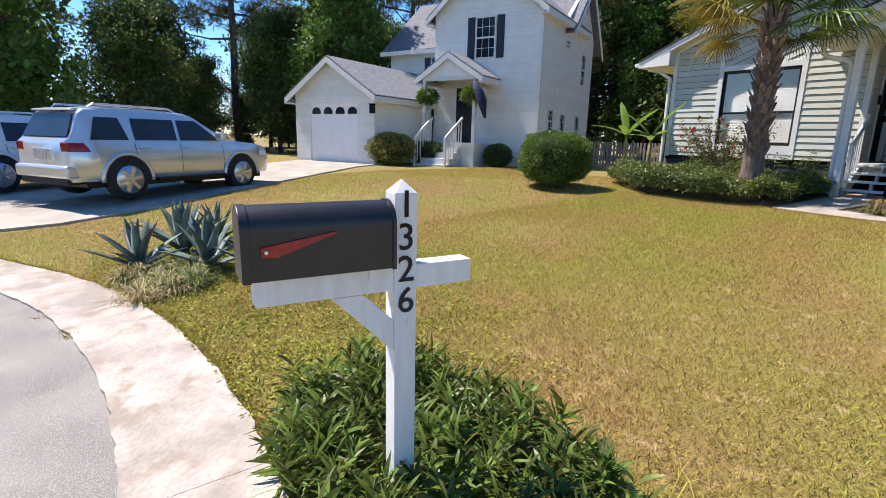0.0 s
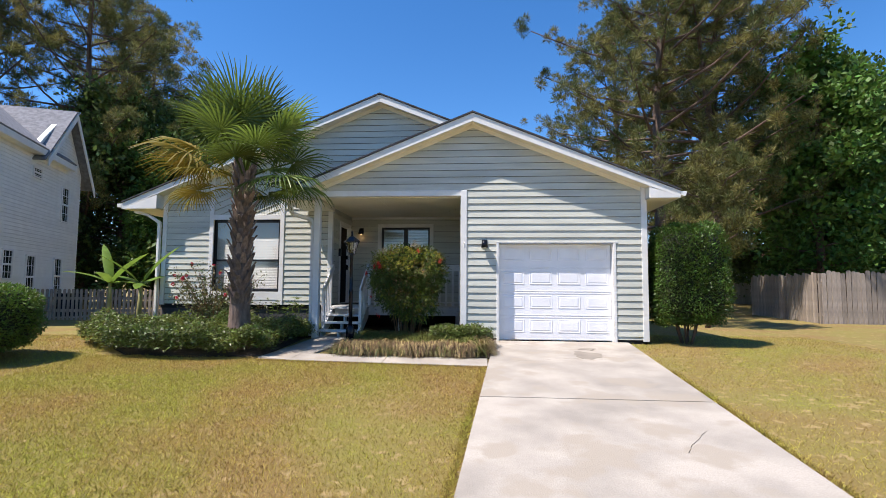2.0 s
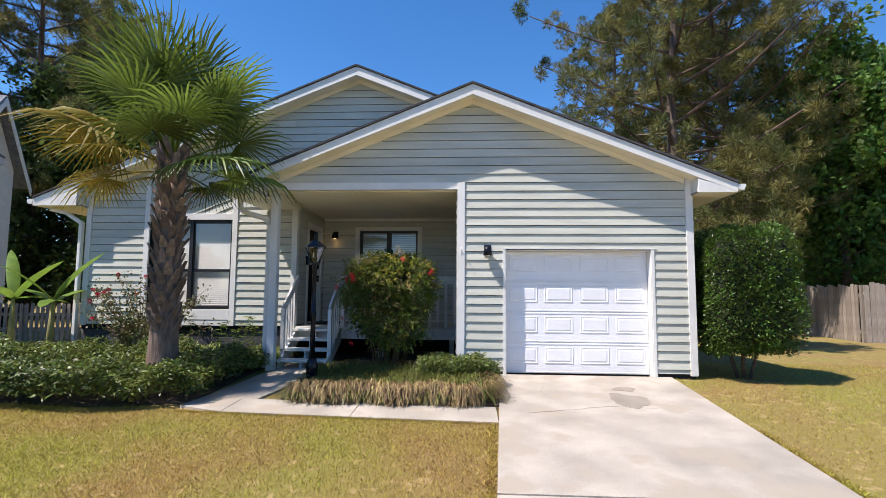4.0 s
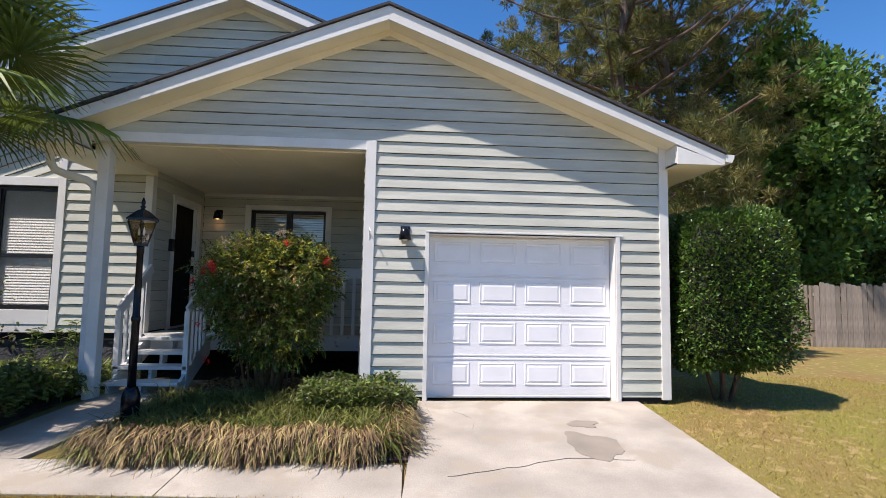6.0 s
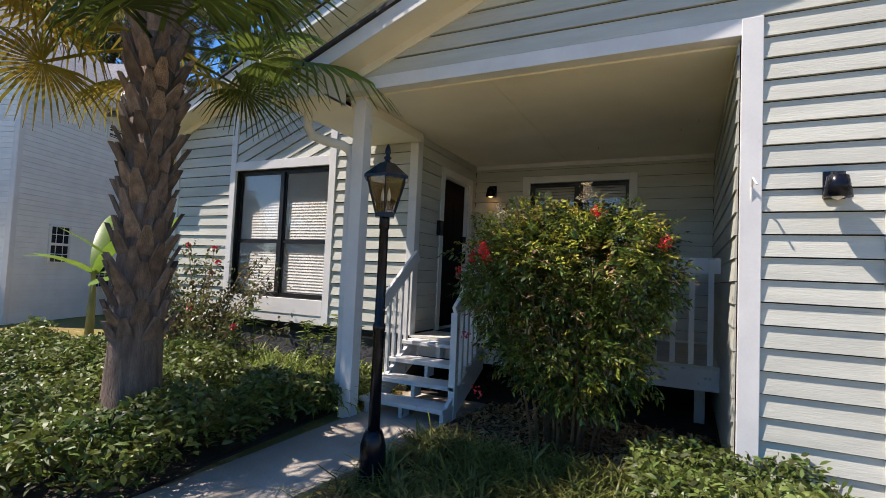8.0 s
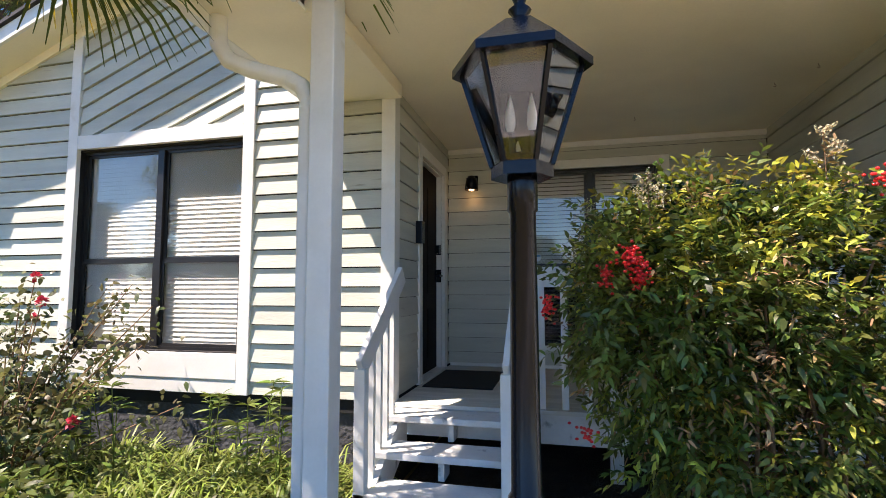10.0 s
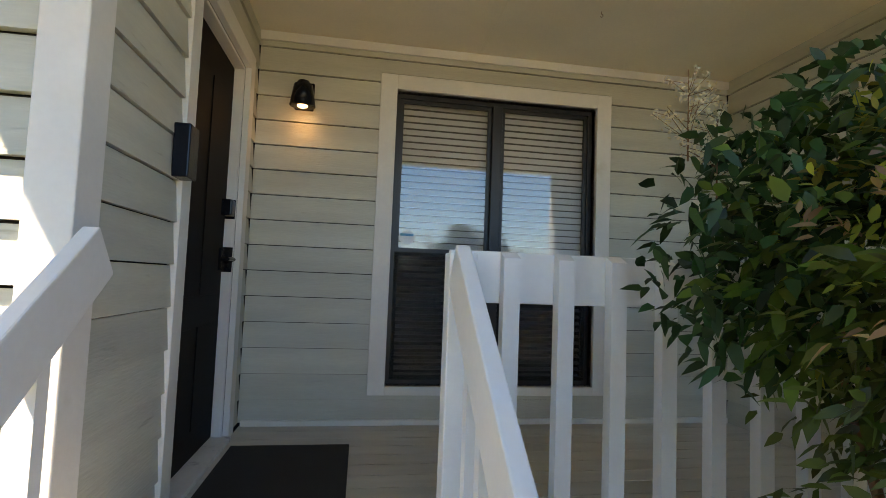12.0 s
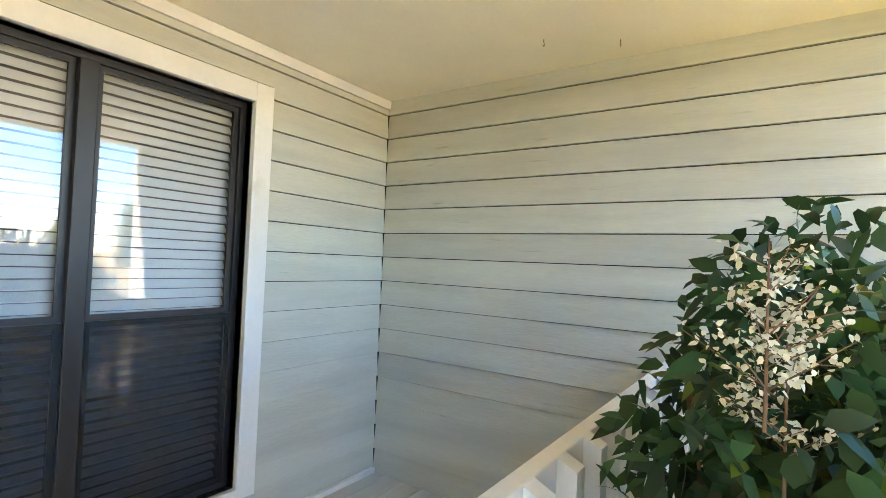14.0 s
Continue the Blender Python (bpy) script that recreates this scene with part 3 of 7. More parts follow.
def bronze_window(parent, name, x0, x1, z0, z1, y, mid, label, slat_pitch=0.04, blind_depth=0.03, up=0.012, out=0.018, screen=False):
    """Dark-framed double window with blinds behind it."""
    win = part(name, Build().ring(x0, x1, z0, z1, 0.03, y + 0.05, y + 0.09), BRONZE, parent, label)
    xm = (x0 + x1) / 2
    part("mullion", Build().box(xm - 0.035, y + 0.035, z0 + 0.03, xm + 0.035, y + 0.085, z1 - 0.03), BRONZE, win, "dark mullion", 0.004)
    for a, c in ((x0 + 0.03, xm - 0.035), (xm + 0.035, x1 - 0.03)):
        for zb, zt, d in ((z0 + 0.03, mid, 0.055), (mid, z1 - 0.03, 0.068)):
            r = 0.026
            s = Build().ring(a, c, zb, zt, r, y + d, y + d + 0.016)
            part("sash", s, BRONZE, win)
            pane = part("pane", Build().add([(a + r, y + d + 0.008, zb + r), (c - r, y + d + 0.008, zb + r), (c - r, y + d + 0.008, zt - r), (a + r, y + d + 0.008, zt - r)], [(0, 1, 2, 3)]), PANE, win, "reflecting glass pane")
            pane.visible_shadow = False
        if screen:
            sc = part("insect_screen", Build().add([(a, y + 0.046, z0 + 0.03), (c, y + 0.046, z0 + 0.03), (c, y + 0.046, mid), (a, y + 0.046, mid)], [(0, 1, 2, 3)]), SCREEN, win, "dark insect screen")
            sc.visible_shadow = False
        z = z1 - 0.05
        while z > z0 + 0.05:
            sl = Build()
            if screen and z < mid:
                su, so = 0.009, 0.018
            else:
                su, so = up, out
            sl.add([(a, y + 0.10 + blind_depth - so, z - su), (c, y + 0.10 + blind_depth - so, z - su), (c, y + 0.10 + blind_depth + so, z + su), (a, y + 0.10 + blind_depth + so, z + su),
                    (a, y + 0.10 + blind_depth - so, z - su - 0.003), (c, y + 0.10 + blind_depth - so, z - su - 0.003), (c, y + 0.10 + blind_depth + so, z + su - 0.003), (a, y + 0.10 + blind_depth + so, z + su - 0.003)],
                   [(0, 1, 2, 3), (7, 6, 5, 4), (0, 4, 5, 1), (2, 6, 7, 3)])
            part("blind_slat", sl, BLIND, win)
            z -= slat_pitch
    return win


bronze_window(house, "window", VX0, VX1, VZ0, VZ1, F, 1.81, "dark-framed double window with closed white blinds", 0.042, 0.0, 0.023, 0.006)
bronze_window(house, "window", WX0, WX1, WZ0, WZ1, BACK, 1.80, "dark-framed double window reflecting the sky, blinds behind", 0.046, 0.03, 0.019, 0.011, True)
for x0, x1, z0, z1 in ((WX0 - 0.11, WX0, 0.875, 2.968), (WX1, WX1 + 0.105, 0.875, 2.968), (WX0, WX1, 0.875, WZ0), (WX0, WX1, WZ1, 2.968)):
    part("window_casing", Build().box(x0, BACK - 0.032, z0, x1, BACK + 0.05, z1), WHITE, house, "white window casing board", 0.003)
# Shallow boxes behind the panes; the rooms' dimness is painted as dark walls.
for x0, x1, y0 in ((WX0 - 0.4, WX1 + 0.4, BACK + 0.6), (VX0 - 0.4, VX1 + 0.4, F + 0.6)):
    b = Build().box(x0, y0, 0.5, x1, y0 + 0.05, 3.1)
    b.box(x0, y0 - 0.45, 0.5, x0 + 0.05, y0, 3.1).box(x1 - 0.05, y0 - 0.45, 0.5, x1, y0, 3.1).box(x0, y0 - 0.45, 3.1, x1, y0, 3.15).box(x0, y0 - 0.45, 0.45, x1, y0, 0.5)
    part("room_shell", b, INSIDE, house, "shallow dark box standing in for the dim room behind the blinds")

# entry door
c = Build()
for y0, y1, z0, z1 in ((DY0 - 0.10, DY0, DECKZ, DZ1 + 0.10), (DY1, DY1 + 0.10, DECKZ, DZ1 + 0.10), (DY0, DY1, DZ1, DZ1 + 0.10)):
    part("door_casing", Build().box(EX, y0, z0, EX + 0.034, y1, z1), WHITE, house, "white door casing board", 0.003)
c.box(EX - 0.13, DY0, DECKZ, EX, DY0 + 0.018, DZ1).box(EX - 0.13, DY1 - 0.018, DECKZ, EX, DY1, DZ1).box(EX - 0.13, DY0 + 0.018, DZ1 - 0.018, EX, DY1 - 0.018, DZ1)
part("door_jamb", c, WHITE, house, "white door jamb", 0.002)
PANELS = []
d = Build().box(EX - 0.10, DY0 + 0.018, DECKZ + 0.02, EX - 0.055, DY1 - 0.018, DZ1 - 0.018)
for z0, z1 in ((0.85, 1.35), (1.5, 2.6)):
    for y0, y1 in ((DY0 + 0.12, DY0 + 0.40), (DY0 + 0.48, DY0 + 0.76)):
        PANELS.append((y0, y1, z0, z1))
door = part("entry_door", d, DOORDARK, house, "closed dark-painted entry door", 0.004)
for y0, y1, z0, z1 in PANELS:
    part("door_panel", Build().box(EX - 0.0545, y0, z0, EX - 0.048, y1, z1), DOORDARK, door, bevel=0.003)
part("deadbolt", Build().box(EX - 0.055, DY1 - 0.13, 1.93, EX + 0.005, DY1 - 0.05, 2.02), BLACK, door, "black keypad lock", 0.008)
part("door_handle", Build().box(EX - 0.055, DY1 - 0.12, 1.63, EX - 0.035, DY1 - 0.06, 1.75).tube([(EX - 0.04, DY1 - 0.09, 1.69), (EX + 0.02, DY1 - 0.09, 1.69)], [0.014, 0.014]).tube([(EX + 0.02, DY1 - 0.08, 1.69), (EX + 0.02, DY1 - 0.20, 1.69)], [0.011, 0.009]), BLACK, door, "black lever handle")
part("strike_plate", Build().box(EX - 0.06, DY1 - 0.021, 1.62, EX - 0.002, DY1 - 0.0185, 1.76).box(EX - 0.06, DY1 - 0.021, 1.92, EX - 0.002, DY1 - 0.0185, 2.03), BLACK, door, "dark metal strike plates")
part("threshold", Build().box(EX - 0.13, DY0, DECKZ - 0.005, EX + 0.05, DY1, DECKZ + 0.02), STEPS, door, "grey threshold", 0.004)

# porch ceiling, beams, column
part("porch_ceiling", Build().box(-4.32, 0.10, CEIL, -0.84, BACK, CEIL + 0.03), CREAM, house, "cream board porch ceiling")
part("ceiling_joint", Build().box(-2.745, 0.11, CEIL - 0.004, -2.735, BACK - 0.05, CEIL - 0.0005), CREAM, house, "ceiling board joint")
part("side_beam", Build().box(-4.24, 0.101, 3.06, -4.10, F - 0.036, CEIL - 0.002), CREAM, house, "cream side beam", 0.004)
col = part("porch_column", Build().box(-4.19, 0.09, 0.0, -4.05, 0.23, 3.168), WHITE, house, "white square porch column", 0.008)

# roof: shingle decks, fascias, soffits
OV = 0.36


def roof_slope(name, x0, z0, x1, z1, y0, y1, material, label):
    up = 0.034
    b = Build().prism([(x0, y0, z0), (x1, y0, z1), (x1, y0, z1 + up), (x0, y0, z0 + up)], (0, y1 - y0, 0))
    return part(name, b, material, house, label)


E1, EL, EM = 3.74, -4.86, -9.62
r1 = roof_slope("roof", AX, AZ + 0.02, E1, roof1(E1) + 0.02, -OV - 0.03, 12.2, SHINGLE, "dark shingle roof slope")
r2 = roof_slope("roof", EL, roof1(EL) + 0.02, AX, AZ + 0.02, -OV - 0.03, 6.0, SHINGLE, "dark shingle roof slope")
r3 = roof_slope("roof", EM, roofm(EM) + 0.02, MX, MZ + 0.02, F - OV - 0.03, 12.2, SHINGLE, "dark shingle roof slope")
r4 = roof_slope("roof", MX, MZ + 0.02, E1 - 0.1, roofm(E1 - 0.1) + 0.02, F - OV - 0.03, 12.2, SHINGLE, "dark shingle roof slope")


def rake(ax, az, ex, ez, y, label="white rake fascia"):
    """Front fascia board and sloping soffit of one gable side."""
    b = Build().prism([(ax, y, az + 0.012), (ex, y, ez + 0.012), (ex, y, ez - 0.13), (ax, y, az - 0.17)], (0, 0.03, 0))
    part("fascia", b, WHITE, house, label, 0.003)
    s = Build().prism([(ax, y + 0.031, az - 0.10), (ex, y + 0.031, ez - 0.10), (ex, y + 0.031, ez - 0.125), (ax, y + 0.031, az - 0.125)], (0, OV - 0.032, 0))
    part("soffit", s, CREAM, house, "cream sloping soffit")


def frieze(ax, az, ex, ez, y):
    """Cream board on the wall under the sloping soffit."""
    part("frieze_board", Build().prism([(ax, y, az - 0.126), (ex, y, ez - 0.126), (ex, y, ez - 0.215), (ax, y, az - 0.215)], (0, 0.034, 0)), CREAM, house, "cream frieze board under the soffit")


frieze(AX, AZ, 3.02, roof1(3.02), -0.037)
frieze(AX, AZ, -4.2, roof1(-4.2), -0.037)
frieze(MX, MZ, -8.57, roofm(-8.57), F - 0.047)
frieze(MX, MZ, 2.2, roofm(2.2), F - 0.047)
rake(AX, AZ, E1, roof1(E1), -OV)
rake(AX, AZ, EL, roof1(EL), -OV)
rake(MX, MZ, EM, roofm(EM), F - OV)
rake(MX, MZ, E1 - 0.1, roofm(E1 - 0.1), F - OV)


def eave(xw, xe, ze, y0, y1):
    """Boxed eave: flat soffit and fascia along a side wall, with a return at the gable."""
    lo = ze - 0.12
    x0, x1 = min(xw, xe), max(xw, xe)
    part("soffit", Build().box(x0, y0 + 0.032, lo - 0.012, x1, y1, lo + 0.01), CREAM, house, "cream flat soffit")
    d = 0.025 if xe > xw else -0.025
    part("fascia", Build().box(min(xe, xe - d), y0 + 0.03, lo - 0.015, max(xe, xe - d), y1, ze + 0.01), WHITE, house, "white eave fascia", 0.003)
    zi = ze + S * abs(xe - xw) - 0.16
    part("eave_cheek", Build().box(min(xw, xw + d), y0 + 0.031, lo - 0.014, max(xw, xw + d), y0 + OV - 0.002, zi + 0.02), WHITE, house, "white boxed eave end")
    part("eave_return", Build().prism([(xe, y0 + 0.002, ze - 0.10), (xw, y0 + 0.002, zi), (xw, y0 + 0.002, lo - 0.014), (xe, y0 + 0.002, lo - 0.014)], (0, 0.028, 0)), WHITE, house, "white boxed eave end", 0.003)


eave(XR, E1, roof1(E1), -OV, 12.0)
eave(-4.225, EL, roof1(EL), -OV, F - 0.05)
eave(XL, EM, roofm(EM), F - OV, 12.0)

# ---- porch deck, steps, rails ----
DX0, DX1, DY = -4.16, -0.85, 1.42
deck = thing("porch_deck", "grey painted timber porch deck", "deck", (-2.5, 2.4, 0))
for x in (-2.5, -1.0):
    part("deck_post", Build().box(x + 2.45, 2.0 - 2.4, 0.0, x + 2.55, 2.1 - 2.4, 0.449), STEPS, deck)
part("deck_frame", Build().box(DX0 + 2.5, DY + 0.02 - 2.4, 0.45, DX1 + 2.5, DY + 0.06 - 2.4, DECKZ - 0.032).box(DX0 + 2.5, DY + 0.06 - 2.4, 0.45, DX1 + 2.5, BACK - 2.42, 0.53), STEPS, deck, "white skirt board")
y = DY - 0.02
while y < BACK - 0.05:
    part("deck_board", Build().box(DX0 + 2.5, y - 2.4, DECKZ - 0.03, DX1 + 2.5, min(y + 0.134, BACK - 0.03) - 2.4, DECKZ), DECK, deck)
    y += 0.14
steps = thing("porch_steps", "worn white open-riser wooden porch steps", "steps", (-3.65, 0.8, 0))
SX0, SX1 = -0.46, 0.45
TREADS = ((1.16, 0.655, 0.30), (0.88, 0.49, 0.28), (0.60, 0.33, 0.28), (0.36, 0.16, 0.28))
for yf, zt, dep in TREADS:
    part("tread", Build().box(SX0 - 0.03, yf - 0.8, zt - 0.045, SX1 + 0.02, yf + dep - 0.8, zt), STEPS, steps, bevel=0.006)
    part("riser_block", Build().box(-0.04, yf + 0.05 - 0.8, max(zt - 0.17, 0.0), 0.0, yf + 0.2 - 0.8, zt - 0.046), STEPS, steps)
for x in (SX0 + 0.02, SX1 - 0.03):
    part("stringer", Build().prism([(x, 0.40 - 0.8, 0.0), (x, 0.60 - 0.8, 0.0), (x, 1.40 - 0.8, 0.40), (x, 1.40 - 0.8, 0.60), (x, 1.2 - 0.8, 0.60), (x, 0.40 - 0.8, 0.11)], (0.04, 0, 0)), STEPS, steps)


def stair_rail(x, label):
    rail = thing("stair_railing", label, "railing", (x, 1.0, 0), group="stair railings")
    top = [(0, 0.41, 1.66), (0, -0.38, 1.06)]
    part("top_rail", Build().beam(top[0], top[1], 0.04, 0.14), WHITE, rail, bevel=0.005)
    part("post", Build().box(-0.035, -0.40, 0.02, 0.035, -0.33, 1.06), WHITE, rail, bevel=0.004)
    for i in range(4):
        y = -0.19 + 0.13 * i
        z1 = 1.06 + (y + 0.38) / 0.79 * 0.60
        part("baluster", Build().box(-0.018, y - 0.02, 0.20 + 0.58 * (y + 0.38), 0.018, y + 0.02, z1), WHITE, rail)
    return rail


stair_rail(-4.10, "white wooden stair railing against the house wall")
stair_rail(-3.21, "white wooden stair railing beside the shrub")
rail = thing("porch_railing", "white painted wooden porch railing with flat balusters", "railing", (-2.03, 1.5, DECKZ))
part("top_rail", Build().box(-1.19, -0.012, 0.87, 1.18, 0.03, 1.02), WHITE, rail, bevel=0.004)
part("bottom_rail", Build().box(-1.15, -0.05, -0.12, 1.18, -0.02, -0.02), WHITE, rail, bevel=0.004)
part("post", Build().box(-1.20, -0.05, -0.1, -1.12, 0.03, 1.01), WHITE, rail, bevel=0.004)
x = -1.044
while x < 1.15:
    p = Build().prism([(x, -0.055, -0.11), (x, -0.055, 1.0), (x, -0.013, 1.02), (x, -0.013, -0.11)], (0.048, 0, 0))
    part("baluster", p, WHITE, rail)
    x += 0.163
solid("door_mat", Build().box(-0.31, -0.46, 0, 0.31, 0.46, 0.012), RUBBER, "black rubber door mat on the deck", "door mat", (-3.8, 2.48, DECKZ), bevel=0.003)

# ---- plants ----
rng = np.random.default_rng(7)


def quick_mesh(name, verts, faces, material, smooth=False):
    verts, faces = np.asarray(verts, np.float32), np.asarray(faces, np.int32)
    me = bpy.data.meshes.new(name)
    me.vertices.add(len(verts))
    me.vertices.foreach_set("co", verts.ravel())
    k = faces.shape[1]
    me.loops.add(faces.size)
    me.loops.foreach_set("vertex_index", faces.ravel())
    me.polygons.add(len(faces))
    me.polygons.foreach_set("loop_start", np.arange(0, faces.size, k, dtype=np.int32))
    me.update(calc_edges=True)
    if smooth:
        me.polygons.foreach_set("use_smooth", np.ones(len(faces), bool))
    me.materials.append(material)
    return me


def unit(v):
    return v / np.maximum(np.linalg.norm(v, axis=-1, keepdims=True), 1e-6)


def leaf_arrays(pos, way, length, width, fold=0.18, droop=0.0):
    """Folded lance-shaped leaves: base, two sides, tip; two triangles each."""
    n = len(pos)
    way = unit(way)
    side = unit(np.cross(way, unit(rng.normal(size=(n, 3)) * 0.6 + [0, 0, 1])))
    up = np.cross(side, way)
    length, width = np.broadcast_to(length, n)[:, None], np.broadcast_to(width, n)[:, None]
    mid = pos + way * length * 0.42
    tip = pos + way * length + np.array([0, 0, -1]) * length * droop
    v = np.stack([pos, mid + side * width / 2 + up * width * fold, tip, mid - side * width / 2 + up * width * fold], 1).reshape(-1, 3)
    k = np.arange(n)[:, None] * 4
    f = np.concatenate([k + [0, 1, 2], k + [0, 2, 3]], 0)
    return v, f


def broad_arrays(pos, way, length, width, droop=0.15):
    """Oval pointed leaves of six corners, curved along their length."""
    n = len(pos)
    way = unit(way)
    side = unit(np.cross(way, unit(rng.normal(size=(n, 3)) * 0.6 + [0, 0, 1])))
    up = np.cross(side, way)
    length, width = np.broadcast_to(length, n)[:, None], np.broadcast_to(width, n)[:, None]
    down = np.array([0, 0, -1.0])
    a, b = pos + way * length * 0.28, pos + way * length * 0.64 + down * length * droop * 0.35
    tip = pos + way * length + down * length * droop
    v = np.stack([pos, a + side * width * 0.48 + up * width * 0.12, b + side * width * 0.40 + up * width * 0.08, tip, b - side * width * 0.40 + up * width * 0.08, a - side * width * 0.48 + up * width * 0.12], 1).reshape(-1, 3)
    k = np.arange(n)[:, None] * 6
    f = np.concatenate([k + t for t in ([0, 1, 5], [1, 2, 5], [2, 4, 5], [2, 3, 4])], 0)
    return v, f


def blade_arrays(pos, way, length, width, droop):
    """Arching grass blades of three pieces."""
    n = len(pos)
    way = unit(way)
    side = unit(np.cross(way, [0, 0, 1]) + 1e-4)
    length, width, droop = (np.broadcast_to(a, n)[:, None] for a in (length, width, droop))
    down = np.array([0, 0, -1.0])
    p1 = pos + way * length * 0.45
    out = unit(way * [1, 1, 0] + 1e-4)
    p2 = p1 + unit(way * (1 - droop) + (out * 0.8 + down * 0.35) * droop) * length * 0.33
    p3 = p2 + unit(way * (1 - droop) * 0.6 + (out * 0.5 + down * 1.0) * droop) * length * 0.30
    w = side * width / 2
    v = np.stack([pos - w, pos + w, p1 - w, p1 + w, p2 - w * 0.8, p2 + w * 0.8, p3], 1).reshape(-1, 3)
    k = np.arange(n)[:, None] * 7
    f = np.concatenate([k + t for t in ([0, 1, 3], [0, 3, 2], [2, 3, 5], [2, 5, 4], [4, 5, 6])], 0)
    return v, f


def joined(parts):
    vs, fs, k = [], [], 0
    for v, f in parts:
        vs.append(v)
        fs.append(f + k)
        k += len(v)
    return np.concatenate(vs), np.concatenate(fs)


def ball(n, shell=0.0):
    d = unit(rng.normal(size=(n, 3)))
    r = rng.uniform(shell ** 3, 1, n) ** (1 / 3)
    return d * r[:, None], d


def mesh_part(name, me, parent, label=""):
    ob = new(name, me)
    ob.parent = parent
    return tagged(ob, label)


def lumpy(points, amount, scale, seed=0.0):
    """Pushes points in and out by smooth noise."""
    return np.array([1 + amount * noise.noise((p[0] * scale + seed, p[1] * scale, p[2] * scale)) for p in points])[:, None]


def shrub(name, at, size, n, leaf, material, label, square=2.0, lift=0.0, shell=0.8, stems=5, group="", core=True):
    """A clipped shrub: stems, dark core painted as inner shade and a shell of leaves; square > 2 makes it boxy."""
    t = thing(name, label, "shrub", at, group=group)
    rx, ry, rz = size
    cz = lift + rz
    p, d = ball(n, shell)
    e = np.sum(np.abs(unit(d)) ** square, 1) ** (-1 / square)
    p = p * e[:, None] * lumpy(unit(d), 0.14, 2.6, at[0])
    pos = p * [rx, ry, rz] + [0, 0, cz]
    way = unit(d / [rx, ry, rz]) + rng.normal(size=(n, 3)) * 0.75 + [0, 0, 0.25]
    v, f = leaf_arrays(pos, way, rng.uniform(0.7, 1.3, n) * leaf, rng.uniform(0.7, 1.2, n) * leaf * 0.5)
    mesh_part("foliage", quick_mesh("foliage", v, f, material), t)
    # Closed dark sheet under the leaves, coloured as the shrub's inner shade.
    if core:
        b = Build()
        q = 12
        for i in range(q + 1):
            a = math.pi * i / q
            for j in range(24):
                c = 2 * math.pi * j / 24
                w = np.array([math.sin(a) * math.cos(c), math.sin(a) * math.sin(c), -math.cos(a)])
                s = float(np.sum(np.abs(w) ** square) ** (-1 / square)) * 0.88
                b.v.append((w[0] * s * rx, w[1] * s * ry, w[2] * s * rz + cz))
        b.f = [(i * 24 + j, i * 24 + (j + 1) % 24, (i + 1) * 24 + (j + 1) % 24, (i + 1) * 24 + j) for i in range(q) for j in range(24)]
        part("twig_core", b, CORESHADE, t, "dark core painted as shade among inner twigs")
    for i in range(stems):
        a = 6.28 * i / max(stems, 1)
        x, y = 0.25 * rx * math.cos(a), 0.25 * ry * math.sin(a)
        part("stem", Build().tube([(x * 0.5, y * 0.5, -0.05), (x, y, lift * 0.6), (x * 1.8, y * 1.8, lift + rz * 0.5)], [0.03, 0.025, 0.015], 7), BARK, t, smooth=True)
    return t


CORESHADE = mat("dark_core_shade", (0.022, 0.026, 0.012), 0.95, vary=0.4, scale=8, fine=40, bump=1, dist=0.03)
CLOVER = mat("lawn_clover", (0.31, 0.32, 0.045), 0.6, vary=0.3, scale=1.5, fine=10, bump=0, island=0.5, translucent=0.35, spec=0.2)
NANDINA = mat("nandina_leaves", (0.085, 0.148, 0.026), 0.38, vary=0.3, scale=2.2, fine=10, bump=0, island=0.6, translucent=0.38, second=(0.165, 0.19, 0.034))
BROADLEAF = mat("dark_broad_leaves", (0.036, 0.085, 0.024), 0.5, vary=0.3, scale=3, fine=10, bump=0, island=0.5, translucent=0.32, spec=0.35)
BRIGHTLEAF = mat("bright_sunlit_leaves", (0.10, 0.20, 0.03), 0.4, vary=0.25, scale=5, fine=14, bump=0, island=0.4, translucent=0.4, second=(0.16, 0.22, 0.03))
NANDINA_NEW_LIT = mat("yellow_new_and_lit_leaves", (0.48, 0.38, 0.05), 0.5, vary=0.25, scale=3, fine=10, bump=0, island=0.6, translucent=0.4, second=(0.36, 0.42, 0.06))
DRYLEAF = mat("dry_tan_leaves", (0.40, 0.24, 0.11), 0.7, vary=0.3, scale=3, fine=10, bump=0, island=0.4, translucent=0.2)
BERRY = mat("red_berries", (0.75, 0.02, 0.02), 0.3, vary=0.2, fine=30, bump=0)
FLOWERBUD = mat("cream_flower_buds", (0.70, 0.62, 0.42), 0.6, vary=0.15, fine=30, bump=0, translucent=0.3)
CANE = mat("nandina_cane", (0.22, 0.12, 0.06), 0.8, vary=0.3, scale=8, fine=50, bump=0.6)
DEADBLADE = mat("dead_border_blades", (0.29, 0.195, 0.09), 0.75, vary=0.35, scale=6, fine=10, bump=0, island=0.6, translucent=0.2)
LIRIOPE = mat("liriope_blades", (0.135, 0.165, 0.030), 0.5, vary=0.3, scale=4, fine=10, bump=0, island=0.6, translucent=0.3, second=(0.215, 0.205, 0.05))
STRAW = mat("straw_blades", (0.46, 0.35, 0.16), 0.7, vary=0.25, scale=4, fine=10, bump=0, island=0.4, translucent=0.25)
GROUNDCOVER = mat("ground_cover_leaves", (0.105, 0.155, 0.032), 0.45, vary=0.3, scale=1.5, fine=10, bump=0, island=0.6, translucent=0.35, second=(0.19, 0.215, 0.045))
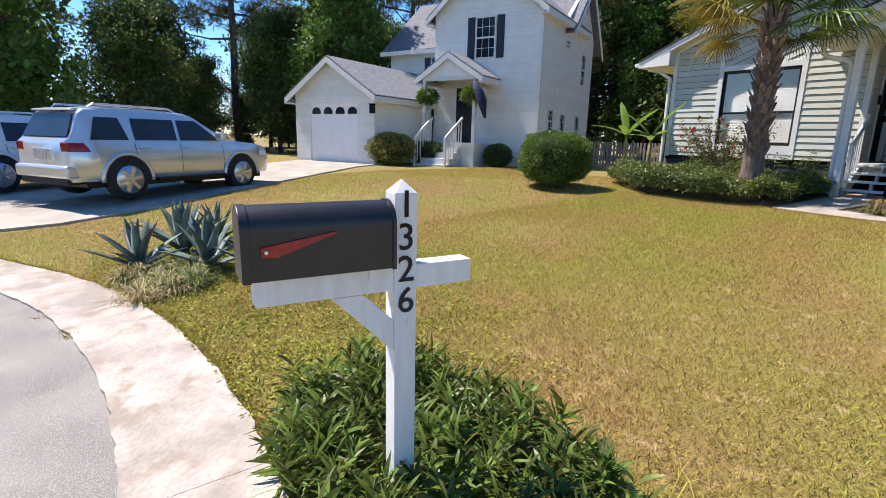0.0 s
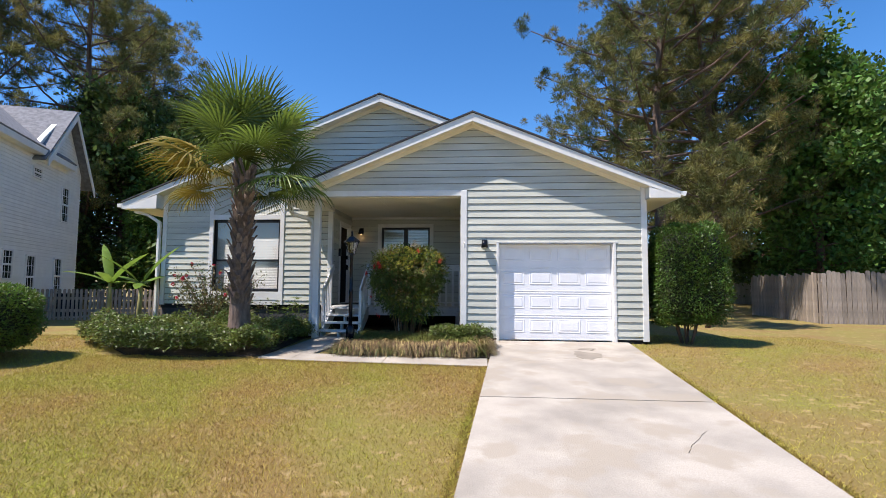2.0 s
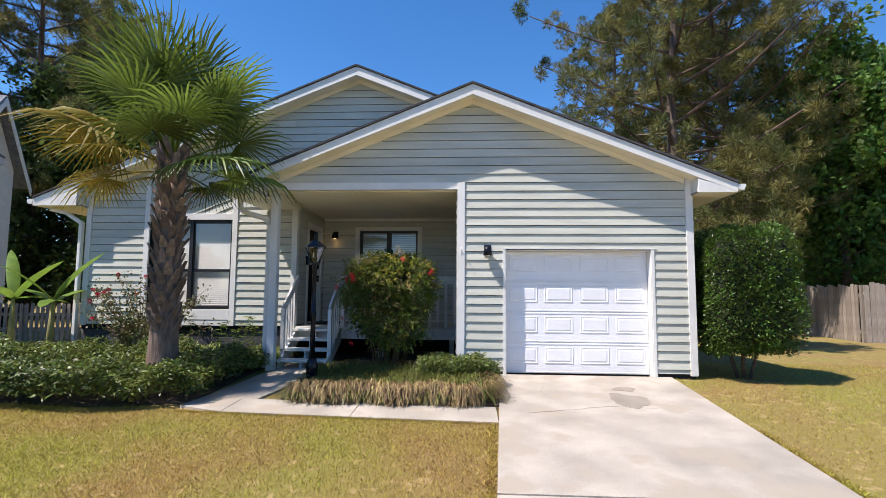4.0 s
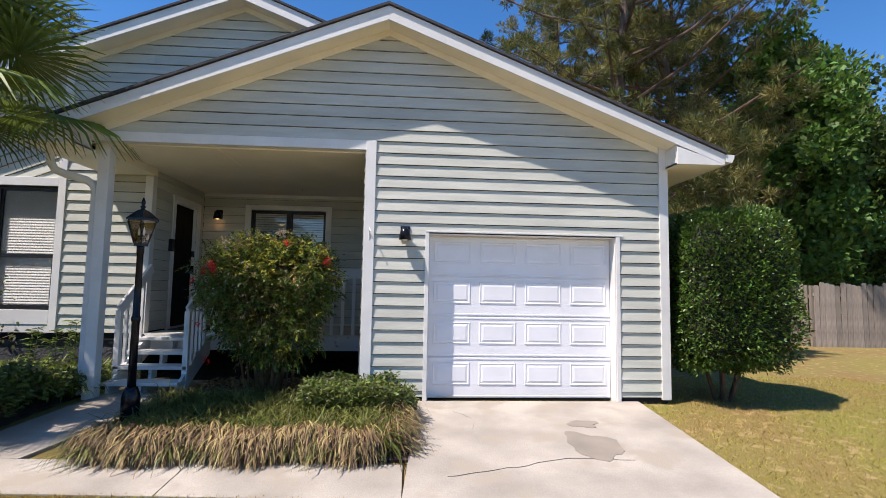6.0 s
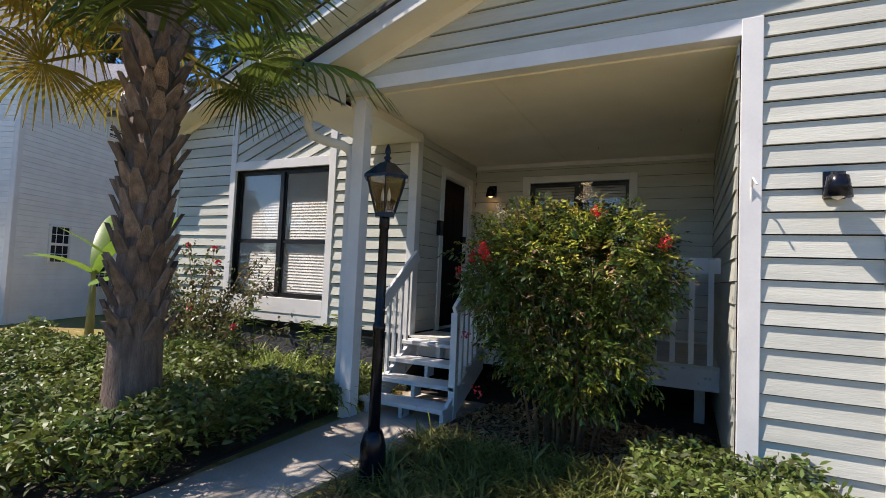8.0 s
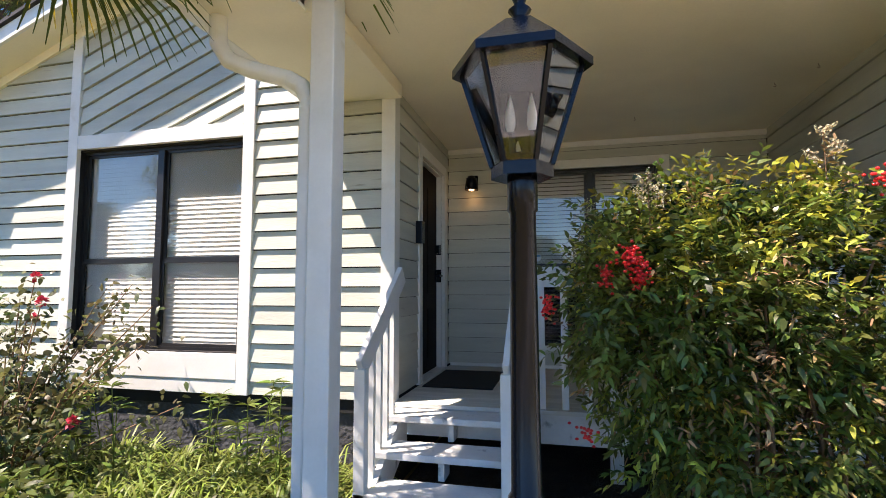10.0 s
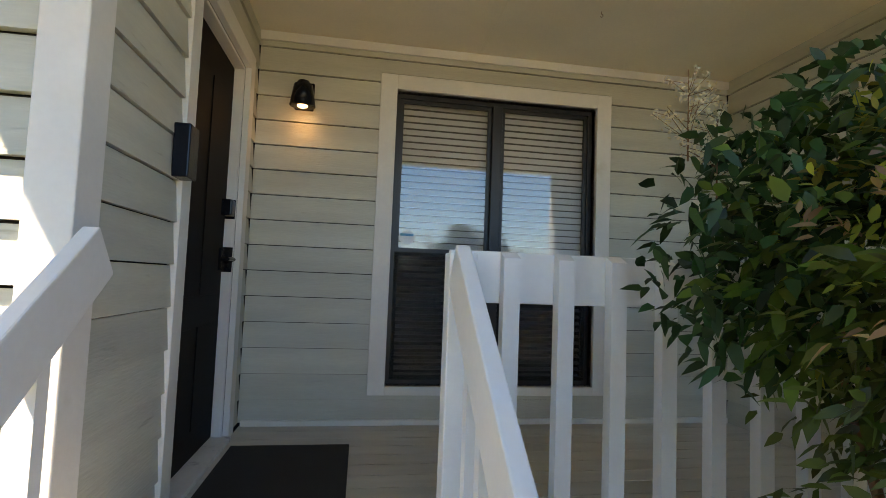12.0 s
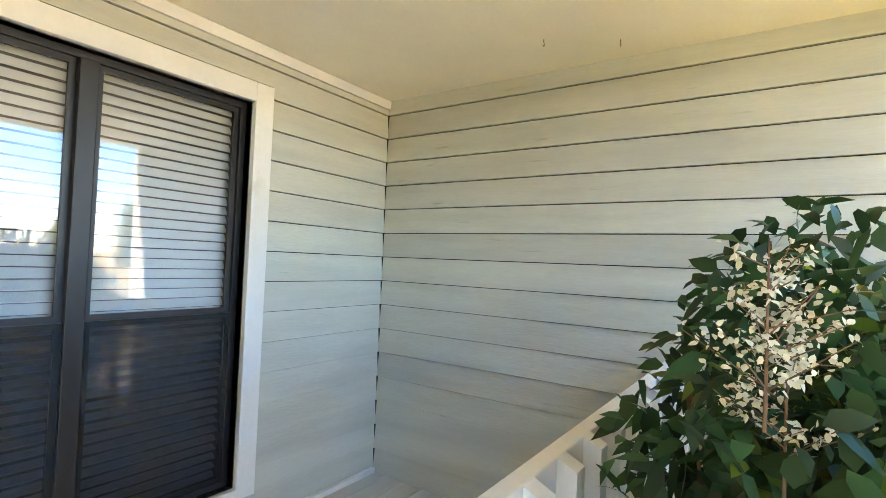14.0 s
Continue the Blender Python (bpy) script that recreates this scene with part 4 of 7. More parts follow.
LANCE = mat("lance_leaves", (0.135, 0.18, 0.034), 0.4, vary=0.3, scale=3, fine=10, bump=0, island=0.65, translucent=0.35, spec=0.25)
AGAVE = mat("blue_agave_leaf", (0.105, 0.15, 0.13), 0.5, vary=0.3, scale=5, fine=30, bump=0.1, per=0.35)
STRAPLEAF = mat("strappy_leaves", (0.22, 0.27, 0.05), 0.5, vary=0.3, scale=3, fine=10, bump=0, island=0.5, translucent=0.4)
BANANA = mat("banana_leaf", (0.17, 0.28, 0.04), 0.4, vary=0.2, scale=4, fine=15, bump=0.1, translucent=0.4)
BANANA_STEM = mat("banana_stem", (0.34, 0.30, 0.10), 0.6, vary=0.3, scale=6, fine=20, bump=0.3, stretch=(1, 1, 0.3))
PALMLEAF = mat("palm_frond", (0.115, 0.165, 0.027), 0.45, vary=0.35, scale=1.0, fine=10, bump=0, per=0.45, translucent=0.38, spec=0.4)
PALMGOLD = mat("golden_palm_frond", (0.46, 0.32, 0.045), 0.55, vary=0.3, scale=2.0, fine=10, bump=0, per=0.3, translucent=0.35, second=(0.24, 0.23, 0.035), spec=0.3)
PALMTRUNK = mat("palm_trunk", (0.235, 0.165, 0.125), 0.9, vary=0.35, scale=7, fine=40, bump=0.9, dist=0.02, per=0.4, stretch=(3, 3, 0.6))
ROSE_LEAF = mat("rose_leaves", (0.11, 0.165, 0.05), 0.45, vary=0.3, scale=3, fine=10, bump=0, island=0.5, translucent=0.35, second=(0.17, 0.12, 0.05))
ROSE = mat("red_rose", (0.55, 0.035, 0.07), 0.5, vary=0.2, fine=30, bump=0, translucent=0.2)


def grass(name, n, x0, x1, y0, y1, tall, label, keep):
    x, y = rng.uniform(x0, x1, n), rng.uniform(y0, y1, n)
    ok = keep(x, y)
    x, y = x[ok], y[ok]
    z = np.array([gz(a, b) for a, b in zip(x, y)]) - 0.012
    m = len(x)
    way = np.stack([rng.normal(0, 0.75, m), rng.normal(0, 0.75, m), np.ones(m)], 1)
    v, f = leaf_arrays(np.stack([x, y, z], 1), way, rng.uniform(0.4, 1.4, m) * tall, rng.uniform(0.003, 0.0075, m), 0.1, 0.1)
    tagged(new(name, quick_mesh(name, v, f, BLADE)), label, "grass", kind="stuff")


def on_lawn(x, y):
    inside = np.hypot(x + 3.5, y + 21.94) > 10.0
    drive = (x > -0.13 + 0.062 * y) & (x < 2.75 + 0.05 * y)
    walk_ = (x > -4.4) & (x < -0.2) & (y > -2.60 - 0.058 * (x + 0.36))
    bed = (x < -4.2) & (x > -8.6) & (y > -2.1 - 0.0 * x) & ~((x < -7.0) & (y < -0.9 * (x + 9.2)))
    next_drive = x < np.interp(y, [-12.8, -11.3, -8.2, -3.9], [-10.3, -10.8, -13.1, -16.3])
    return inside & ~drive & ~walk_ & ~bed & ~next_drive


grass("grass", 330000, -7.5, 0.2, -12.6, -2.2, 0.05, "short dry blades of the front lawn", on_lawn)
grass("grass", 60000, 2.0, 7.5, -9.0, 2.0, 0.05, "short dry blades of the side lawn", on_lawn)
grass("grass", 170000, -14, -7.5, -14.5, 0, 0.05, "short dry blades of the far lawn", on_lawn)
# ragged tufts along the concrete edges
def edge_tufts():
    t = rng.uniform(0, 1, 9000)
    ys = -2.7 - t * 9.0
    xs = -0.13 + 0.062 * ys - np.abs(rng.normal(0, 0.035, 9000))
    xs[5000:] = (2.75 + 0.05 * ys + np.abs(rng.normal(0, 0.04, 9000)))[5000:]
    z = np.array([gz(a, b) for a, b in zip(xs, ys)])
    way = np.stack([rng.normal(0, 0.6, 9000), rng.normal(0, 0.6, 9000), np.ones(9000)], 1)
    v, f = leaf_arrays(np.stack([xs, ys, z], 1), way, rng.uniform(0.03, 0.08, 9000), 0.008, 0.1, 0.2)
    tagged(new("grass_edge", quick_mesh("grass_edge", v, f, BLADE)), "ragged grass along the driveway edges", "grass", kind="stuff")


edge_tufts()


def kerb_tufts():
    n = 12000
    a = np.radians(rng.uniform(64, 150, n))
    inner = rng.uniform(0, 1, n) < 0.3
    r = 10.03 + np.abs(rng.normal(0, 0.04, n)) - np.where(inner, 0.66 + rng.normal(0, 0.03, n), 0)
    x, y = -3.5 + r * np.cos(a), -21.94 + r * np.sin(a)
    ok = (x < -1.0) & (~inner | (np.array([noise.noise((q * 16, 3.0, 0)) for q in a]) > 0.22))
    x, y = x[ok], y[ok]
    z = np.array([gz(p, q) for p, q in zip(x, y)])
    m = len(x)
    way = np.stack([rng.normal(0, 0.7, m), rng.normal(0, 0.7, m) - 0.3, np.ones(m)], 1)
    v, f = leaf_arrays(np.stack([x, y, z], 1), way, rng.uniform(0.025, 0.07, m), 0.006, 0.1, 0.2)
    tagged(new("grass_edge", quick_mesh("grass_edge", v, f, BLADE)), "ragged grass along the kerb", "grass", kind="stuff")


kerb_tufts()


def tall_weeds():
    n = 1000
    pos = np.stack([rng.normal(-1.05, 0.22, n), rng.normal(-11.15, 0.22, n), np.zeros(n)], 1)
    pos[:, 2] = [gz(a, b) for a, b in pos[:, :2]]
    way = np.stack([rng.normal(0.15, 0.45, n), rng.normal(0, 0.45, n), np.ones(n)], 1)
    v, f = blade_arrays(pos, way, rng.uniform(0.12, 0.34, n), rng.uniform(0.003, 0.006, n), rng.uniform(0.2, 0.8, n))
    tagged(new("tall_weeds", quick_mesh("tall_weeds", v, f, BLADE)), "long unmown weeds beside the mailbox bed", "grass", kind="stuff")
    n = 5000
    x = rng.uniform(-4.3, -0.25, n)
    y = -2.61 - 0.058 * (x + 0.36) + rng.normal(0, 0.02, n)
    pos = np.stack([x, y, [gz(a, b) - 0.005 for a, b in zip(x, y)]], 1)
    way = np.stack([rng.normal(0, 0.6, n), rng.normal(0, 0.6, n), np.ones(n)], 1)
    v, f = leaf_arrays(pos, way, rng.uniform(0.02, 0.055, n), 0.006, 0.1, 0.2)
    tagged(new("grass_edge", quick_mesh("grass_edge", v, f, BLADE)), "ragged grass along the front walk", "grass", kind="stuff")


tall_weeds()


def carpet(name, outline, n, tall, leaf, material, label, mound=0.0, upright=0.5):
    """Low leafy ground cover over an outline."""
    xs, ys = [p[0] for p in outline], [p[1] for p in outline]
    got = []
    while len(got) < n:
        x, y = rng.uniform(min(xs), max(xs)), rng.uniform(min(ys), max(ys))
        inside = False
        for i, (ax, ay) in enumerate(outline):
            bx, by = outline[i - 1]
            if (ay > y) != (by > y) and x < (bx - ax) * (y - ay) / (by - ay) + ax:
                inside = not inside
        if inside:
            h = tall * (0.55 + 0.9 * noise.noise((x * 1.7, y * 1.7, 3.0)) * 0.6 + 0.25)
            if y > -0.4 and x < -4:
                h *= 1 - 0.5 * smoothstep(-0.4, 0.5, y)
            got.append((x, y, gz(x, y) + h * rng.uniform(0.15, 1.0) ** 0.6))
    pos = np.array(got)
    way = rng.normal(size=(n, 3)) * [1, 1, 0.5] + [0, 0, upright]
    v, f = broad_arrays(pos, way, rng.uniform(0.6, 1.3, n) * leaf, rng.uniform(0.6, 1.2, n) * leaf * 0.36, 0.25)
    tagged(new(name, quick_mesh(name, v, f, material)), label, "ground cover", kind="stuff")


carpet("ground_cover", [(-4.13, 0.05), (-4.16, -2.16), (-5.5, -2.66), (-6.9, -2.54), (-8.75, -1.15), (-9.4, 0.9), (-8.7, 1.25), (-4.4, 1.3)], 56000, 0.60, 0.085, GROUNDCOVER, "leafy green ground cover in the front bed")
carpet("ground_cover", [(-1.35, -1.0), (-0.15, -1.0), (-0.2, -0.2), (-0.75, 0.2), (-1.5, 0.0)], 6000, 0.46, 0.07, GROUNDCOVER, "leafy green ground cover beside the driveway")
carpet("leaf_litter", [(-3.1, -0.9), (-0.9, -0.9), (-0.9, 1.4), (-3.1, 1.4)], 6000, 0.07, 0.07, DRYLEAF, "fallen tan leaves under the shrub", upright=0.1)


def clover():
    """Patches of low green weeds in the dry lawn near the street."""
    n = 60000
    x, y = rng.uniform(-9.5, -2.4, n), rng.uniform(-12.5, -7.5, n)
    thick = np.array([noise.noise((a * 0.5, b * 0.5, 2.0)) + 0.6 * noise.noise((a * 2.2, b * 2.2, 5.0)) for a, b in zip(x, y)])
    ok = on_lawn(x, y) & (rng.uniform(-0.3, 0.5, n) < np.clip((x + 9.5) / 1.8, 0, 1) * np.clip((-7.5 - y) / 1.8, 0, 1) * 1.2 - 1.2 + thick + np.clip((-x - 3.8) / 5, -0.3, 0.35) + np.clip((-9.8 - y) / 5, -0.3, 0.2))
    x, y = x[ok], y[ok]
    m = len(x)
    z = np.array([gz(a, b) for a, b in zip(x, y)]) + rng.uniform(0.005, 0.04, m)
    way = rng.normal(size=(m, 3)) * [1, 1, 0.4] + [0, 0, 0.35]
    v, f = broad_arrays(np.stack([x, y, z], 1), way, rng.uniform(0.02, 0.045, m), rng.uniform(0.010, 0.02, m), 0.2)
    tagged(new("lawn_weeds", quick_mesh("lawn_weeds", v, f, CLOVER)), "low green weeds spreading in the dry lawn", "weeds", kind="stuff")


clover()


def liriope():
    n = 16000
    k = rng.integers(0, 330, n)
    cx, cy = rng.uniform(-2.98, -0.36, 330), rng.uniform(-1.74, -0.35, 330)
    dx, dy = rng.normal(0, 0.05, n), rng.normal(0, 0.05, n)
    x, y = cx[k] + dx, cy[k] + dy
    front = np.clip((-1.25 - y) / 0.5, 0, 1)
    pos = np.stack([x, y, np.array([gz(a, b) for a, b in zip(x, y)]) + 0.02], 1)
    a = rng.uniform(0, 6.28, n)
    way = np.stack([np.cos(a) * 0.3 + dx * 9, np.sin(a) * 0.3 + dy * 9 - 0.4 * front, np.full(n, 1.0)], 1)
    v, f = blade_arrays(pos, way, rng.uniform(0.26, 0.46, n) * rng.uniform(0.7, 1.15, 330)[k], rng.uniform(0.008, 0.014, n), rng.uniform(0.4, 1.0, n))
    tagged(new("liriope", quick_mesh("liriope", v, f, LIRIOPE)), "green grassy border plants beside the walk", "border grass", kind="stuff")
    n = 7000
    t = rng.uniform(0, 1, n)
    x = -3.02 + 2.66 * t
    y = -1.70 - 0.06 * np.sin(x * 7) + rng.normal(0, 0.07, n)
    side = t > 0.93
    y[side] = rng.uniform(-1.75, -0.6, side.sum())
    x[side] = -0.34 + rng.normal(0, 0.05, side.sum())
    pos = np.stack([x, y, -0.08 + rng.uniform(0.0, 0.20, n)], 1)
    way = np.stack([rng.normal(0, 0.45, n) + side * 0.5, -0.55 - rng.uniform(0, 0.6, n) + side * 0.5, rng.uniform(0.1, 0.9, n)], 1)
    v, f = blade_arrays(pos, way, rng.uniform(0.18, 0.36, n), rng.uniform(0.007, 0.012, n), rng.uniform(0.75, 1.0, n))
    tagged(new("dry_liriope", quick_mesh("dry_liriope", v, f, DEADBLADE)), "straw-coloured dead blades hanging over the walk", "border grass", kind="stuff")


liriope()
LOW = [(-3.45, -12.02), (-1.15, -10.65)]


def lance_bed():
    xs, ys = zip(*LOW)
    stems = []
    while len(stems) < 330:
        x, y = rng.uniform(min(xs), max(xs)), rng.uniform(min(ys), max(ys))
        if ((x + 2.3) / 1.12) ** 2 + ((y + 11.35) / 0.66) ** 2 < 1:
            stems.append((x, y))
    pos, way = [], []
    for x, y in stems:
        h = rng.uniform(0.10, 0.25)
        lean = rng.normal(0, 0.22, 2)
        for k in range(17):
            t = rng.uniform(0.15, 1)
            pos.append((x + lean[0] * t * h, y + lean[1] * t * h, gz(x, y) + h * t))
            a = rng.uniform(0, 6.28)
            way.append((math.cos(a), math.sin(a), rng.uniform(-0.2, 0.5) + 1.3 * t * t))
    n = len(pos)
    v, f = broad_arrays(np.array(pos), np.array(way), rng.uniform(0.10, 0.20, n), rng.uniform(0.014, 0.026, n), 0.2)
    tagged(new("lance_plants", quick_mesh("lance_plants", v, f, LANCE)), "lance-leaved green plants round the mailbox post", "ground cover", kind="stuff")


lance_bed()


def lily_stems():
    """Leafy single stems standing above the bed beside the foundation."""
    pos, way = [], []
    t = thing("lily_clump", "tall leafy stems in the bed beside the foundation", "border plant", (-5.4, 0.85, 0.0))
    for i in range(26):
        x, y, h = rng.uniform(-1.5, 1.0), rng.uniform(-0.35, 0.35), rng.uniform(0.55, 0.92)
        lx, ly = rng.normal(0, 0.06, 2)
        part("stem", Build().tube([(x, y, -0.02), (x + lx * 0.4, y + ly * 0.4, h * 0.5), (x + lx, y + ly, h)], [0.006, 0.005, 0.003], 5), LANCE, t)
        for k in range(26):
            u = rng.uniform(0.45, 1.0) if k < 16 else 1.0
            a = rng.uniform(0, 6.28)
            pos.append((x + lx * u, y + ly * u, h * u))
            way.append((math.cos(a), math.sin(a), rng.uniform(-0.1, 0.7)))
    n = len(pos)
    v, f = broad_arrays(np.array(pos), np.array(way), rng.uniform(0.08, 0.15, n), rng.uniform(0.016, 0.026, n), 0.2)
    tagged(mesh_part("foliage", quick_mesh("foliage", v, f, LANCE), t), kind="stuff")


lily_stems()


def border_blades():
    """Bright strappy leaves in the bed along the foundation."""
    n = 5200
    k = rng.integers(0, 150, n)
    cx, cy = rng.uniform(-6.7, -4.3, 150), rng.uniform(0.0, 1.2, 150)
    dx, dy = rng.normal(0, 0.05, n), rng.normal(0, 0.05, n)
    x, y = cx[k] + dx, cy[k] + dy
    pos = np.stack([x, y, [gz(a, b) + 0.04 for a, b in zip(x, y)]], 1)
    way = np.stack([dx * 7 + rng.normal(0, 0.3, n), dy * 7 + rng.normal(0, 0.3, n), np.ones(n)], 1)
    v, f = blade_arrays(pos, way, rng.uniform(0.30, 0.52, n), rng.uniform(0.010, 0.020, n), rng.uniform(0.3, 0.9, n))
    tagged(new("border_blades", quick_mesh("border_blades", v, f, STRAPLEAF)), "bright green strappy leaves along the foundation", "border plant", kind="stuff")


border_blades()


# the large berry shrub in front of the porch
def sprays(pos, way, leaflets, span, leaf, slim):
    """Compound leaves: pairs of slim leaflets along a drooping stalk."""
    n = len(pos)
    way = unit(way)
    side = unit(np.cross(way, unit(rng.normal(size=(n, 3)) * 0.5 + [0, 0, 1])))
    span = np.broadcast_to(span, n)[:, None]
    ps, ws = [], []
    for j in range(leaflets):
        u = (j // 2 + 1) / (leaflets // 2 + 1)
        sgn = 0.0 if j == leaflets - 1 else (1.0 if j % 2 else -1.0)
        ps.append(pos + way * span * u + np.array([0, 0, -0.14]) * span * u * u + rng.normal(0, 0.006, (n, 3)))
        ws.append(way * 0.7 + side * sgn * (0.95 - 0.3 * u) + np.array([0, 0, -0.10]) + rng.normal(size=(n, 3)) * 0.25)
    p, w = np.concatenate(ps), np.concatenate(ws)
    m = len(p)
    length = rng.uniform(0.7, 1.2, m) * leaf
    return broad_arrays(p, w, length, length * slim * rng.uniform(0.8, 1.2, m), 0.2)


def nandina():
    t = thing("nandina_bush", "large red-berried shrub with yellow, partly painted-sunlit top beside the steps", "shrub", (-2.05, 0.35, 0.0))
    bodies = (((0.0, 0.05, 1.50), (0.78, 0.74, 0.64), 2300), ((0.05, -0.12, 0.92), (0.70, 0.58, 0.48), 1150), ((0.12, -0.25, 0.74), (0.50, 0.34, 0.30), 300), ((-0.42, -0.2, 1.42), (0.46, 0.5, 0.58), 950), ((0.42, 0.0, 1.52), (0.46, 0.6, 0.58), 950), ((-0.1, 0.5, 1.68), (0.5, 0.42, 0.46), 600))
    green, gold, rust = [], [], []
    for c, r, n in bodies:
        p, d = ball(n, 0.55)
        p = p * lumpy(d, 0.34, 3.2, c[0]) * lumpy(d, 0.26, 8.0, 4.0)
        pos = p * r * 0.90 + c
        pos[:, 2] = np.where(pos[:, 2] > 2.02, 2.02 - (pos[:, 2] - 2.02) * 0.6, pos[:, 2])
        gaps = np.array([noise.noise((q[0] * 4.2, q[1] * 4.2, q[2] * 3.4)) for q in pos])
        keep = gaps > -0.24
        pos, d, gaps = pos[keep], d[keep], gaps[keep]
        way = d * 0.9 + rng.normal(size=pos.shape) * 0.55 + [0, 0, 0.1]
        tint = rng.uniform(0, 1, len(pos))
        # Yellow is new growth plus painted sunlight: top, sunward front and low leaves.
        high = np.clip((pos[:, 2] - 1.45) / 0.6, 0, 1) * np.clip(0.75 - d[:, 1] * 0.7, 0, 1) + 0.42 * (pos[:, 2] < 1.15) * (rng.uniform(0, 1, len(pos)) < 0.8)
        is_gold = tint < high * 0.85
        is_rust = (tint > 0.962) | ((gaps < -0.15) & (tint > 0.6))
        is_green = ~is_gold & ~is_rust
        for sel, bag, leaf, slim in ((is_green, green, 0.052, 0.36), (is_gold, gold, 0.046, 0.36), (is_rust, rust, 0.042, 0.30)):
            if sel.any():
                bag.append(sprays(pos[sel], way[sel], 9, rng.uniform(0.10, 0.17, int(sel.sum())), leaf, slim))
    for nm, bag, material, label in (("foliage", green, NANDINA, "glossy green leaflets"), ("new_foliage", gold, NANDINA_NEW_LIT, "yellow-green new leaves and leaves painted sunlit"), ("dry_foliage", rust, DRYLEAF, "tan withered leaves")):
        v, f = joined(bag)
        mesh_part(nm, quick_mesh(nm, v, f, material), t, label)
    for i in range(24):
        a = 6.28 * i / 24 + rng.uniform(-0.2, 0.2)
        r0, r1 = rng.uniform(0.04, 0.26), rng.uniform(0.25, 0.62)
        b = Build().tube([(r0 * math.cos(a), r0 * math.sin(a), -0.04), (r0 * 1.6 * math.cos(a), r0 * 1.5 * math.sin(a), 0.7), (r1 * math.cos(a), r1 * 0.85 * math.sin(a), rng.uniform(1.2, 1.7))], [0.014, 0.012, 0.005], 7)
        part("cane", b, CANE, t, smooth=True)
    for c, n in (((-0.57, -0.55, 1.67), 62), ((-0.54, -0.56, 1.60), 50), ((-0.67, -0.52, 1.60), 40), ((-0.90, -0.26, 1.46), 34), ((0.76, -0.30, 1.74), 40), ((0.3, -0.52, 1.95), 22), ((-0.75, -0.4, 0.95), 16), ((-0.55, -0.62, 0.55), 14)):
        b = Build()
        for q in rng.normal(0, 1, (int(1.3 * n), 3)) * [0.021, 0.02, 0.028] + c:
            b.tube([(q[0], q[1], q[2] - 0.006), (q[0], q[1], q[2] - 0.003), (q[0], q[1], q[2] + 0.003), (q[0], q[1], q[2] + 0.006)], [0.002, 0.0075, 0.0075, 0.002], 6)
        tagged(part("berry_spray", b, BERRY, t, "cluster of bright red berries", smooth=True), kind="stuff")
    for c in ((-0.48, -0.42, 1.93), (0.2, -0.35, 2.10), (-0.68, 0.78, 2.04), (-0.62, 0.76, 1.94), (-0.75, 0.15, 1.75), (-0.2, -0.1, 2.08)):
        m, per = 20, 15
        z = rng.uniform(0, 1, m)
        root = np.stack([0 * z, 0 * z, z * 0.16 - 0.08], 1) + c
        out = unit(np.stack([rng.normal(size=m), rng.normal(size=m), rng.uniform(0.2, 1.1, m)], 1)) * (0.11 - 0.06 * z)[:, None]
        u = rng.uniform(0.25, 1, (m, per, 1))
        q = (root[:, None] + out[:, None] * u + rng.normal(0, 0.006, (m, per, 3))).reshape(-1, 3)
        v, f = broad_arrays(q, rng.normal(size=q.shape) + [0, 0, 0.5], rng.uniform(0.007, 0.013, len(q)), 0.0075)
        tagged(mesh_part("flower_panicle", quick_mesh("flower_panicle", v, f, FLOWERBUD), t, "cream flower buds"), kind="stuff")
        sprig = Build()
        for a_, o_ in zip(root, out):
            sprig.tube([a_, a_ + o_], [0.001, 0.0006], 4)
        sprig.tube([np.array(c) - [0, 0, 0.12], np.array(c) + [0, 0, 0.1]], [0.0025, 0.001], 5)
        tagged(part("flower_stalk", sprig, CANE, t), kind="stuff")


nandina()
